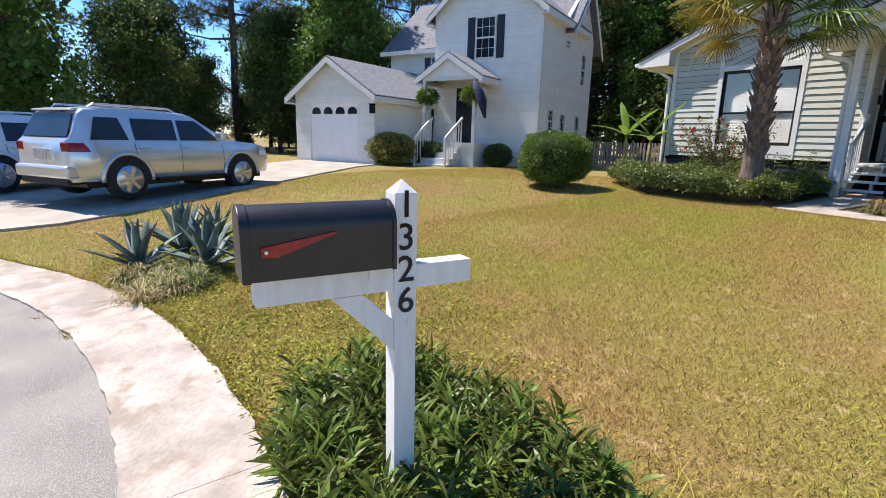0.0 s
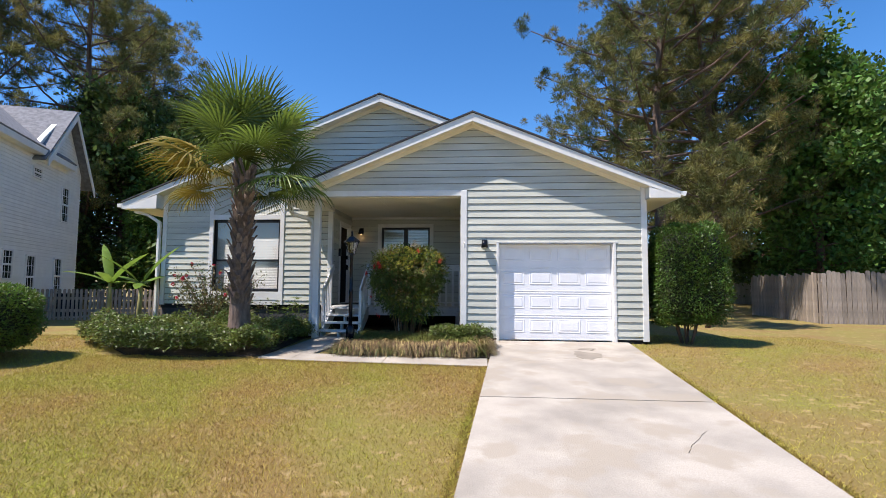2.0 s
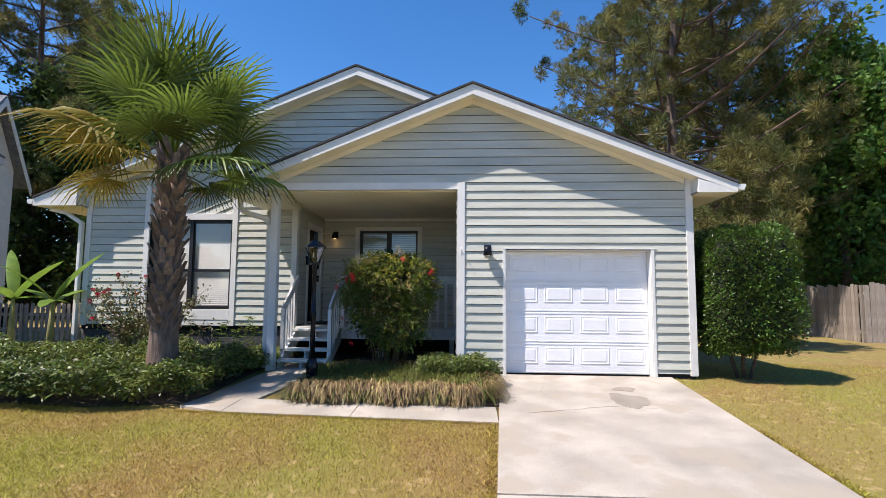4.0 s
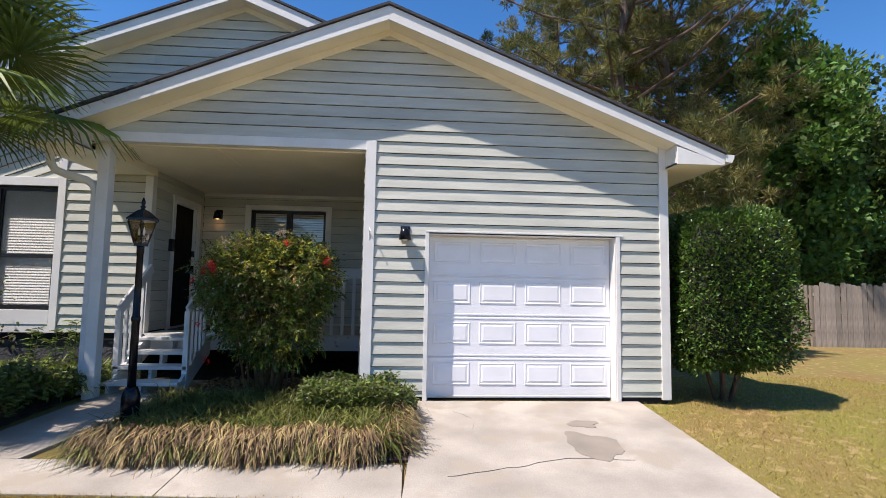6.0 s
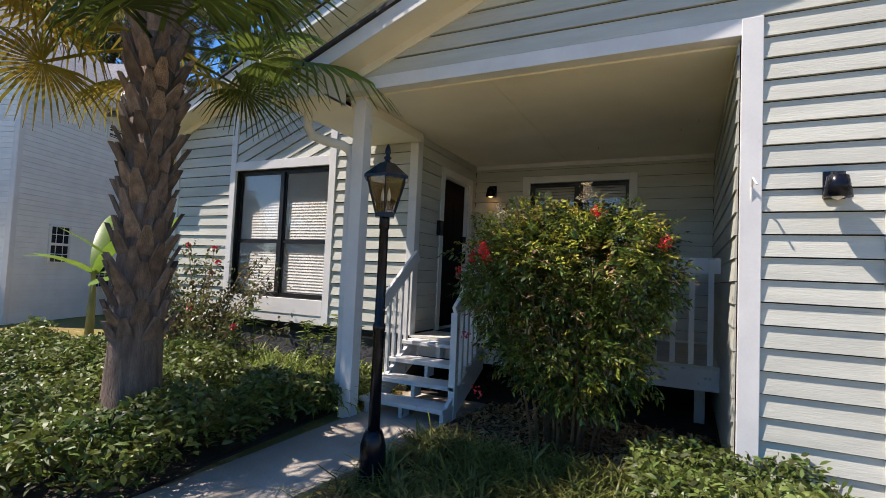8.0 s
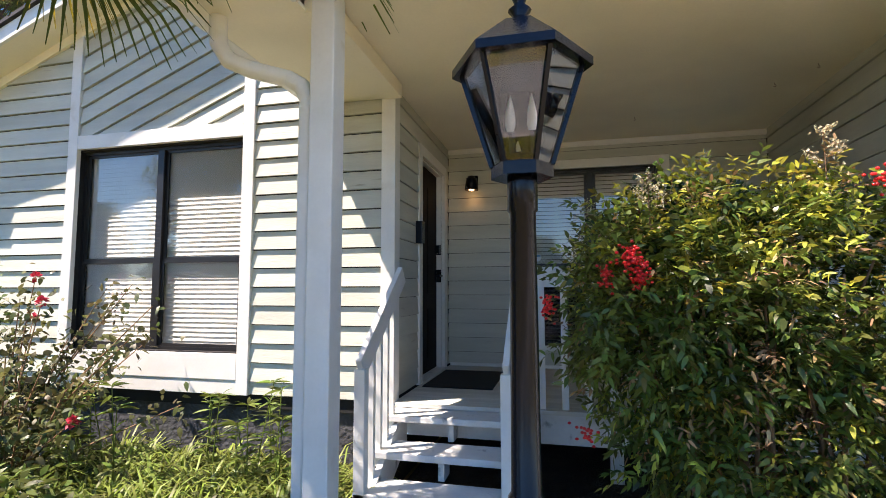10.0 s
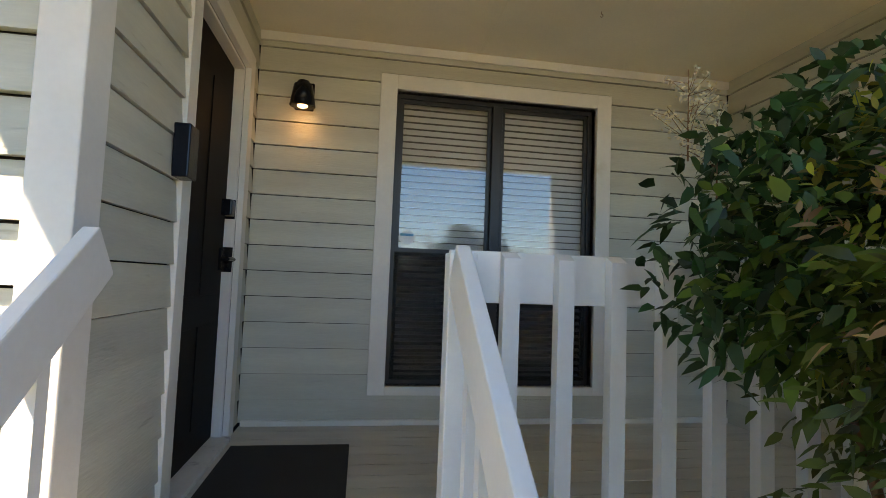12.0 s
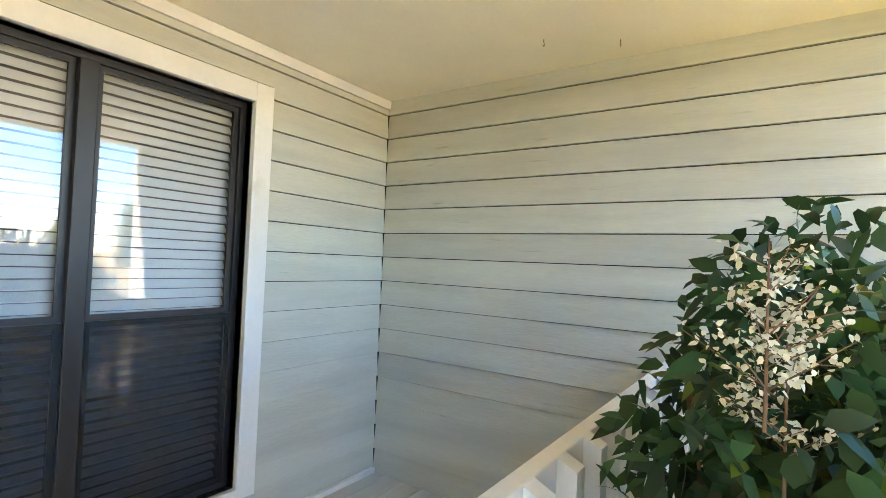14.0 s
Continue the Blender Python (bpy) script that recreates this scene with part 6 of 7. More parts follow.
def ceiling_hook(x, y):
    t = thing("ceiling_hook", "small rusty screw hook in the porch ceiling", "hook", (x, y, CEIL), group="ceiling hooks")
    part("shank", Build().tube([(0, 0, 0.004), (0, 0, -0.015)], [0.002, 0.002], 6), CANE, t)
    part("bend", Build().tube([(0.009 * math.sin(a * 0.55), 0, -0.024 + 0.009 * math.cos(a * 0.55)) for a in range(9)], [0.0018] * 9, 6), CANE, t)


for x, y in ((-1.06, 1.76), (-1.23, 2.07), (-2.2, 2.65)):
    ceiling_hook(x, y)

# gutters and downspouts
ds = thing("downspout", "white downspout beside the porch column", "downspout", (-4.235, 0.16, 0.05), group="downspouts")
part("pipe", Build().box(-0.035, -0.045, 0.0, 0.035, 0.045, 2.50), WHITE, ds, bevel=0.012)
part("elbow", Build().tube([(0, 0, 2.46), (0, 0, 2.54), (-0.04, 0.0, 2.62), (-0.12, 0.0, 2.67), (-0.32, -0.06, 2.72), (-0.44, -0.10, 2.77), (-0.49, -0.12, 2.86), (-0.50, -0.12, 3.05)], [0.05] * 8, 10), WHITE, ds, bevel=0.01)
dl = thing("downspout", "white downspout at the house corner", "downspout", (XL - 0.06, F - 0.10, 0.1), group="downspouts")
part("pipe", Build().box(-0.035, -0.045, 0.0, 0.035, 0.045, 2.70), WHITE, dl, bevel=0.012)
part("elbow", Build().beam((0, 0, 2.68), (-0.35, 0, 2.90), 0.085, 0.07).beam((-0.33, 0, 2.89), (-0.70, 0, 2.97), 0.085, 0.07), WHITE, dl, bevel=0.01)
for x, y0, y1, z in ((E1 + 0.06, -OV - 0.01, 12.0, roof1(E1)), (EM - 0.06, F - OV, 12.0, roofm(EM)), (EL - 0.06, -OV - 0.01, F - 0.1, roof1(EL))):
    b = Build().prism([(x - 0.06, y0, z + 0.0), (x - 0.05, y0, z - 0.09), (x + 0.03, y0, z - 0.10), (x + 0.06, y0, z - 0.03), (x + 0.06, y0, z + 0.0)], (0, y1 - y0, 0))
    part("gutter", b, WHITE, house, "white eave gutter")


# ---- mailbox ----
def mailbox():
    px, py = -2.19, -11.585
    g0 = gz(px, py)
    turn = -7.8     # local -y points to the street
    t = thing("mailbox", "black mailbox on a white wooden post numbered 1326", "mailbox", (px, py, g0), turn)
    top = 0.85 - g0
    w = 0.046
    p = Build().box(-w, -w, -0.1, w, w, top - 0.05)
    p.add([(-w, -w, top - 0.05), (w, -w, top - 0.05), (w, w, top - 0.05), (-w, w, top - 0.05), (0, 0, top)], [(0, 1, 4), (1, 2, 4), (2, 3, 4), (3, 0, 4)])
    post = part("post", p, POSTWOOD, t, "cracked white-painted post", bevel=0.003)
    arm_z = 0.472 - g0
    part("arm", Build().box(-w + 0.004, -0.55, arm_z - 0.045, w - 0.004, -w - 0.001, arm_z + 0.05), POSTWOOD, t, bevel=0.003)
    part("arm_end", Build().box(-w + 0.004, w + 0.001, arm_z - 0.045, w - 0.004, 0.294, arm_z + 0.05), POSTWOOD, t, bevel=0.003)
    part("brace", Build().prism([(-0.036, -0.29, arm_z - 0.048), (-0.036, -0.17, arm_z - 0.048), (-0.036, -0.047, arm_z - 0.165), (-0.036, -0.047, arm_z - 0.295)], (0.072, 0, 0)), POSTWOOD, t, bevel=0.003)
    r, hh, y0, y1, zb = 0.085, 0.160, -0.58, -0.06, arm_z + 0.056
    prof = [(-r, 0), (r, 0), (r, hh)] + [(r * math.cos(radians(a)), hh + r * math.sin(radians(a))) for a in range(6, 180, 6)] + [(-r, hh)]
    part("box", Build().prism([(x, y0, zb + z) for x, z in prof], (0, y1 - y0, 0)), MAILBLACK, t, "dull black sheet metal box", bevel=0.003)
    big = [(x * 1.06, z * 1.03) for x, z in prof]
    part("door", Build().prism([(x, y0 - 0.012, zb + z - 0.003) for x, z in big], (0, 0.03, 0)), MAILBLACK, t, "black mailbox door", bevel=0.003)
    part("rear_rim", Build().prism([(x, y1 - 0.01, zb + z - 0.003) for x, z in big], (0, 0.014, 0)), MAILBLACK, t)
    fx = r + 0.004
    part("flag", Build().prism([(fx, -0.53, zb + 0.085), (fx, -0.53, zb + 0.115), (fx, -0.28, zb + 0.155), (fx, -0.28, zb + 0.148), (fx, -0.48, zb + 0.080)], (0.004, 0, 0)), FLAGRED, t, "folded red flag")
    part("flag_pivot", Build().tube([(fx - 0.006, -0.515, zb + 0.10), (fx + 0.010, -0.515, zb + 0.10)], [0.006, 0.006], 8), GARAGE, t)
    for i, ch in enumerate("1326"):
        cu = bpy.data.curves.new("number", "FONT")
        cu.body, cu.size, cu.extrude, cu.align_x, cu.align_y, cu.offset = ch, 0.145, 0.002, "CENTER", "CENTER", 0.0006
        tmp = bpy.data.objects.new("number", cu)
        me = bpy.data.meshes.new_from_object(tmp)
        bpy.data.objects.remove(tmp)
        me.materials.clear()
        me.materials.append(BLACK)
        ob = new("number", me)
        ob.parent = post
        ob.matrix_basis = pose(w + 0.003, 0.0, top - 0.095 - 0.125 * i, 90, 0, 90)
    return t


MAILBLACK = mat("mailbox_black", (0.016, 0.015, 0.018), 0.38, vary=0.25, scale=8, fine=70, bump=0.12)
POSTWOOD = mat("cracked_white_post", (0.74, 0.73, 0.70), 0.6, vary=0.06, scale=4, fine=25, bump=0.5, stretch=(8, 8, 1), stain=(0.42, 0.38, 0.34), stain_scale=3.0, stain_at=0.66)
FLAGRED = mat("red_flag", (0.32, 0.02, 0.015), 0.5, vary=0.25, scale=20, fine=60, bump=0.1)
mailbox()


# ---- fences ----
def plank_fence(name, a, b, h, material, label, width=0.14, gap=0.012, picket=False):
    a, b = Vector(a), Vector(b)
    d = b - a
    n = int(d.length / (width + gap))
    t = thing(name, label, "fence", (a.x, a.y, gz(a.x, a.y)), math.degrees(math.atan2(d.y, d.x)))
    meshes = []
    for k in range(4):
        e = 0.03 * (k - 1.5) * (0 if picket else 1)
        bb = Build().prism([(0, 0, -0.05), (width, 0, -0.05), (width, 0, h + e - 0.03), (width * 0.75, 0, h + e), (width * 0.25, 0, h + e), (0, 0, h + e - 0.03)], (0, 0.02, 0))
        meshes.append(mesh_of("plank", bb, material))
    for i in range(n):
        ob = new("plank", meshes[(i * 7) % 4])
        ob.parent = t
        ob.matrix_basis = pose(i * (width + gap), 0.006 * math.sin(i * 2.1), 0, 0, 0.6 * math.sin(i * 1.3), 0)
    for z in (0.3, h - 0.3):
        part("rail", Build().box(0, 0.022, z - 0.045, d.length, 0.06, z + 0.045), material, t)
    for i in range(int(d.length / 2.4) + 1):
        part("post", Build().box(i * 2.4 - 0.045, 0.062, -0.1, i * 2.4 + 0.045, 0.15, h - 0.05), material, t)


plank_fence("privacy_fence", (11.1, 7.0, 0), (22.0, 6.4, 0), 1.75, WOODFENCE, "weathered grey-brown board privacy fence")
plank_fence("privacy_fence", (11.6, 12.5, 0), (11.05, 7.15, 0), 1.7, WOODFENCE, "dark weathered board fence in shade")
plank_fence("picket_fence", (-15.2, 4.0, 0), (-8.7, 5.4, 0), 1.0, WOODFENCE, "weathered picket fence between the houses", 0.08, 0.05, True)


# ---- the next house ----
def neighbour():
    t = thing("neighbour_house", "white two-storey vinyl-sided house with dark shutters", "house", (-13.8, 1.44, -0.02), 22)
    # local x runs along the front towards the right corner (0), y to the back
    W, D, H = 4.5, 5.3, 5.75
    def wall_poly(name, origin, u, normal, polys, start=0.02):
        o, uu, nn = Vector(origin), Vector(u), Vector(normal)
        b = Build()
        for poly in polys:
            b.prism([o + uu * p[0] + Vector((0, 0, p[1])) for p in poly], nn * -0.14)
        w = part(name, b, VINYL, t)
        siding(w, origin, u, normal, polys, VINYL, pitch=0.115, start=start, proud=0.011, name="siding_strip", gap=0.006)
        return w
    apex = 7.55
    wall_poly("front_wall", (-W, 0, 0), (1, 0, 0), (0, -1, 0), [[(0, 0), (W, 0), (W, H), (0, H)], [(0, H), (W, H), (W / 2, apex)]])
    wall_poly("side_wall", (0, 0, 0), (0, 1, 0), (1, 0, 0), [[(0, 0), (D + 1.0, 0), (D + 1.0, 5.2), (0, 5.2)], [(0, 5.2), (D + 1.0, 5.2), (D + 1.0, 5.4), (4.7, 7.4), (2.7, H), (0, H)]])
    wall_poly("left_wing_wall", (-W - 3.6, 1.8, 0), (1, 0, 0), (0, -1, 0), [[(0, 0), (3.59, 0), (3.59, 4.9), (0, 4.9)]])
    wall_poly("garage_side_wall", (-W - 0.15, -3.7, 0), (0, 1, 0), (1, 0, 0), [[(0, 0), (3.69, 0), (3.69, 2.55), (0, 2.55)]])
    gx1 = -W - 0.15
    gx0 = gx1 - 3.9
    gm = (gx0 + gx1) / 2
    wall_poly("garage_front_wall", (gx0, -3.7, 0), (1, 0, 0), (0, -1, 0), [[(0, 0), (0.75, 0), (0.75, 2.2), (0, 2.2)], [(3.15, 0), (3.9, 0), (3.9, 2.2), (3.15, 2.2)], [(0, 2.2), (3.9, 2.2), (3.9, 2.55), (0, 2.55)], [(0, 2.55), (3.9, 2.55), (1.95, 3.75)]])
    part("left_end_wall", Build().box(gx0, -3.55, 0, gx0 + 0.14, 5, 2.5), VINYL, t)
    gd = part("garage_door", Build().box(gx0 + 0.75, -3.64, 0.02, gx0 + 3.15, -3.58, 2.2), GARAGE, t, "white garage door with arched lights")
    for k in range(1, 4):
        part("door_section", Build().box(gx0 + 0.77, -3.652, 0.03 + (k - 1) * 0.54, gx0 + 3.13, -3.641, 0.03 + k * 0.54 - 0.012), GARAGE, gd)
    for i in range(4):
        c = gx0 + 0.75 + 0.3 + 0.6 * i
        pts = [(c - 0.22, -3.655, 1.80), (c + 0.22, -3.655, 1.80)] + [(c + 0.22 * math.cos(radians(a)), -3.655, 1.88 + 0.17 * math.sin(radians(a))) for a in range(0, 181, 20)]
        part("door_light", Build().prism(pts, (0, 0.01, 0)), DARKGLASS, gd, "dark arched glass")

    def slope(name, pts, material, label):
        n = (Vector(pts[1]) - Vector(pts[0])).cross(Vector(pts[-1]) - Vector(pts[0])).normalized() * 0.06
        if n.z < 0:
            n = -n
        part(name, Build().prism(pts, n), material, t, label)

    def gable(name, x0, x1, xm, ze, za, y0, y1):
        m = (za - ze) / (xm - x0)
        o = 0.28
        slope(name, [(x0 - o, y0, ze - m * o), (xm, y0, za), (xm, y1, za), (x0 - o, y1, ze - m * o)], GREY_SHINGLE, "grey shingle slope")
        slope(name, [(x1 + o, y0, ze - m * o), (xm, y0, za), (xm, y1, za), (x1 + o, y1, ze - m * o)], GREY_SHINGLE, "grey shingle slope")
        for xe in (x0 - o, x1 + o):
            part("fascia", Build().prism([(xe, y0 - 0.02, ze - m * o), (xm, y0 - 0.02, za), (xm, y0 - 0.02, za - 0.2), (xe, y0 - 0.02, ze - m * o - 0.2)], (0, 0.04, 0)), WHITE, t, "white rake board")
            part("soffit", Build().box(min(xe, x0 if xe < xm else x1), y0, ze - m * o - 0.2, max(xe, x0 if xe < xm else x1), y1, ze - m * o - 0.16), WHITE, t)
            part("eave_fascia", Build().box(xe - 0.02, y0, ze - m * o - 0.19, xe + 0.02, y1, ze - m * o + 0.0), WHITE, t)
    gable("bay_roof", -W, 0, -W / 2, H, apex + 0.02, -0.3, 5.0)
    gable("garage_roof", gx0, gx1, gm, 2.55, 3.77, -4.0, 2.0)
    # main ridge along the front
    slope("main_roof", [(0.35, 2.4, 5.15), (0.35, 4.7, 7.45), (-8.4, 4.7, 7.45), (-8.4, 1.4, 4.7)], GREY_SHINGLE, "grey shingle slope")
    slope("main_roof", [(0.35, 4.7, 7.45), (0.35, D + 1.5, 4.9), (-8.4, D + 1.5, 4.9), (-8.4, 4.7, 7.45)], GREY_SHINGLE, "grey shingle slope")
    part("fascia", Build().prism([(0.33, 2.6, 5.25), (0.33, 4.7, 7.43), (0.33, D + 1.5, 4.88), (0.33, D + 1.5, 4.66), (0.33, 4.7, 7.2), (0.33, 2.6, 5.0)], (0.04, 0, 0)), WHITE, t, "white rake board")
    part("eave_fascia", Build().box(-W - 3.9, 1.36, 4.62, -W - 0.3, 1.42, 4.80), WHITE, t)
    for x in (-0.10, -W - 0.01):
        part("corner_board", Build().box(x, -0.022, 0, x + 0.12, 0.0, H), WHITE, t)
    part("corner_board", Build().box(0.0, -0.02, 0, 0.022, 0.1, H), WHITE, t)
    part("rear_wall", Build().box(-8.1, D + 0.9, 0, -0.15, D + 1.0, 5.0), VINYL, t)

    def window(x, y, z, w, h, face, shutters):
        fr = Build()
        loc = (lambda a, d, c: (x + a, y - d, z + c)) if face == "f" else (lambda a, d, c: (x + d, y + a, z + c))
        def bx(b, a0, a1, d0, d1, c0, c1):
            p, q = loc(a0, d0, c0), loc(a1, d1, c1)
            return b.box(min(p[0], q[0]), min(p[1], q[1]), p[2], max(p[0], q[0]), max(p[1], q[1]), q[2])
        f = 0.05
        bx(fr, -w / 2, -w / 2 + f, 0, 0.05, 0, h), bx(fr, w / 2 - f, w / 2, 0, 0.05, 0, h), bx(fr, -w / 2 + f, w / 2 - f, 0, 0.05, 0, f), bx(fr, -w / 2 + f, w / 2 - f, 0, 0.05, h - f, h), bx(fr, -w / 2 + f, w / 2 - f, 0, 0.05, h / 2 - 0.03, h / 2 + 0.03)
        win = part("window", fr, WHITE, t, "white-framed sash window")
        part("pane", bx(Build(), -w / 2 + f, w / 2 - f, 0.012, 0.022, f, h - f), DARKGLASS, win, "dark reflecting glass")
        mu = Build()
        for k in (1, 2):
            bx(mu, -w / 2 + w * k / 3 - 0.008, -w / 2 + w * k / 3 + 0.008, 0.0225, 0.03, f, h - f)
        for k in (0.25, 0.75):
            bx(mu, -w / 2 + f, w / 2 - f, 0.0305, 0.035, h * k - 0.008, h * k + 0.008)
        part("muntins", mu, WHITE, win)
        if shutters:
            for s in (-1, 1):
                part("shutter", bx(Build(), s * (w / 2 + 0.04) - (0.30 if s < 0 else 0), s * (w / 2 + 0.04) + (0.30 if s > 0 else 0), 0.005, 0.04, 0, h), SHUTTER, win, "dark shutter")
    window(-W / 2, -0.012, 4.0, 0.85, 1.5, "f", True)
    window(-W - 1.0, 1.788, 3.3, 0.7, 1.2, "f", True)
    for y, z, h in ((1.2, 1.3, 0.9), (2.6, 0.7, 1.4), (4.6, 0.8, 1.3), (4.9, 3.4, 1.3), (2.7, 4.6, 0.35)):
        window(0.012, y, z, 0.6, h, "s", False)
    vent = part("gable_vent", Build().prism([(-W / 2 + 0.22 * math.cos(a * 0.524), -0.03, 6.45 + 0.22 * math.sin(a * 0.524)) for a in range(12)], (0, 0.02, 0)), WHITE, t, "round louvred vent")
    # entry porch
    ex = -W / 2 - 0.75
    part("entry_door", Build().box(ex - 0.45, -0.03, 0.85, ex + 0.45, -0.013, 2.95), DARKGLASS, t, "dark glazed front door")
    gable("porch_roof", ex - 1.15, ex + 1.15, ex, 3.35, 4.05, -1.5, -0.02)
    part("porch_gable", Build().prism([(ex - 1.15, -1.40, 3.25), (ex + 1.15, -1.40, 3.25), (ex, -1.40, 3.95)], (0, 0.1, 0)), VINYL, t)
    part("porch_beam", Build().box(ex - 1.15, -1.42, 3.10, ex + 1.15, -1.28, 3.25), WHITE, t)
    part("porch_floor", Build().box(ex - 1.15, -1.42, 0.0, ex + 1.15, -0.02, 0.80), VINYL, t)
    part("porch_floor_edge", Build().box(ex - 1.2, -1.45, 0.80, ex + 1.2, -0.02, 0.86), WHITE, t)
    for x in (ex - 1.08, ex + 1.08):
        part("porch_post", Build().box(x - 0.06, -1.41, 0.86, x + 0.06, -1.29, 3.10), WHITE, t)
    for k in range(4):
        part("step", Build().box(ex - 0.62, -1.45 - 0.28 * (k + 1), 0.0, ex + 0.62, -1.45 - 0.28 * k, 0.86 - 0.2 * (k + 1) + 0.03), STEPS, t)
    for x in (ex - 0.66, ex + 0.66):
        part("stair_rail", Build().beam((x, -1.45, 1.75), (x, -2.65, 1.0), 0.05, 0.09), WHITE, t)
        for k in range(7):
            y = -1.52 - 0.18 * k
            part("baluster", Build().box(x - 0.015, y - 0.02, 0.7 - 0.1 * k, x + 0.015, y + 0.02, 1.72 - 0.112 * k), WHITE, t)
        part("newel", Build().box(x - 0.04, -2.68, 0.0, x + 0.04, -2.6, 1.05), WHITE, t)
    return t


DARKGLASS = mat("dark_reflective_glass", (0.02, 0.025, 0.035), 0.08, vary=0.2, scale=2, fine=5, bump=0)
SHUTTER = mat("dark_shutter", (0.012, 0.014, 0.022), 0.5, vary=0.2, fine=20, bump=0.1)
NAVY = mat("navy_flag", (0.012, 0.014, 0.06), 0.8, vary=0.3, scale=6, fine=40, bump=0.2)
neighbour()


def on_neighbour(x, y, z):
    return pose(-13.8, 1.44, -0.02, 0, 0, 22) @ Vector((x, y, z))


fl = thing("house_flag", "furled dark blue flag on a slanted pole", "flag", on_neighbour(-1.35, -1.46, 2.3))
part("flagpole", Build().tube([(0, 0, 0), (-0.25, -0.45, 0.75)], [0.014, 0.012], 8), WHITE, fl)
part("cloth", Build().tube([(-0.22, -0.42, 0.72), (-0.10, -0.32, 0.35), (0.05, -0.28, 0.0), (0.20, -0.25, -0.55)], [0.03, 0.14, 0.17, 0.05], 9), NAVY, fl, smooth=True)
for x in (-3.95, -2.05):
    q = on_neighbour(x, -1.35, 2.60)
    bk = thing("hanging_basket", "fern in a hanging basket under the porch roof", "hanging plant", q, group="hanging baskets")
    n = 900
    p, d = ball(n, 0.3)
    v, f = leaf_arrays(p * [0.3, 0.3, 0.18], d + [0, 0, -0.3], rng.uniform(0.12, 0.28, n), 0.03, 0.1, 0.3)
    mesh_part("fern", quick_mesh("fern", v, f, BOX_LEAF), bk)
    part("pot", Build().turned([(0.08, -0.15), (0.14, 0.0)], 12), BLACK, bk)
    part("hanger", Build().tube([(0, 0, 0), (0, 0, 0.5)], [0.006, 0.006], 5), BLACK, bk)
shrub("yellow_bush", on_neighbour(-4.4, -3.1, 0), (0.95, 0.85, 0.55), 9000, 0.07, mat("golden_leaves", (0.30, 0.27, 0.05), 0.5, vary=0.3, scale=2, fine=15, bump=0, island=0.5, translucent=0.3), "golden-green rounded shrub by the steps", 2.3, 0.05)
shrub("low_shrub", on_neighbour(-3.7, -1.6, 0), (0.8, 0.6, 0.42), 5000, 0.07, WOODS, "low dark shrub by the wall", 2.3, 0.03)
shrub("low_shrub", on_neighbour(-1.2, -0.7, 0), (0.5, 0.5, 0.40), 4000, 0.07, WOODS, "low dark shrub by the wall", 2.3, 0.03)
ac = thing("air_conditioner", "grey outdoor air conditioning unit beside the house", "air conditioner", on_neighbour(0.6, 4.4, 0.0), 22)
part("casing", Build().box(-0.4, -0.4, 0.05, 0.4, 0.4, 0.85), BLACK, ac, bevel=0.03)
part("pad", Build().box(-0.5, -0.5, -0.05, 0.5, 0.5, 0.05), CONCRETE, ac)
wl = on_neighbour(-4.62, -3.73, 1.95)
wlt = thing("wall_lantern", "black wall lantern beside the garage door", "wall lamp", wl, 22)
part("body", Build().box(-0.08, -0.18, -0.15, 0.08, -0.02, 0.15), BLACK, wlt, bevel=0.02)
part("cap", Build().box(-0.10, -0.20, 0.15, 0.10, 0.0, 0.18), BLACK, wlt)

# far pale house with a reddish roof beyond the fence
far = thing("far_house", "distant low house with reddish shingle roof", "house", (20.5, 32.0, 0), -8)
part("wall", Build().box(-6, 0, 0, 6, 7, 2.7), VINYL, far)
part("roof", Build().prism([(-6.5, -0.5, 2.6), (-6.5, 7.5, 2.6), (-6.5, 3.5, 4.9)], (13, 0, 0)), mat("red_shingle", (0.32, 0.14, 0.10), 0.9, vary=0.25, scale=3, fine=50, bump=0.4), far, "reddish shingle roof")
for x in (-4, -0.5, 3):
    wn_ = part("window", Build().box(x, -0.03, 0.9, x + 1.1, 0.0, 2.1), DARKGLASS, far)
plank_fence("white_fence", (8.5, 27, 0), (22, 26, 0), 1.5, mat("pale_fence", (0.5, 0.47, 0.42), 0.8, vary=0.15, fine=30, bump=0.3, per=0.1), "pale board fence at the back", 0.18, 0.01)


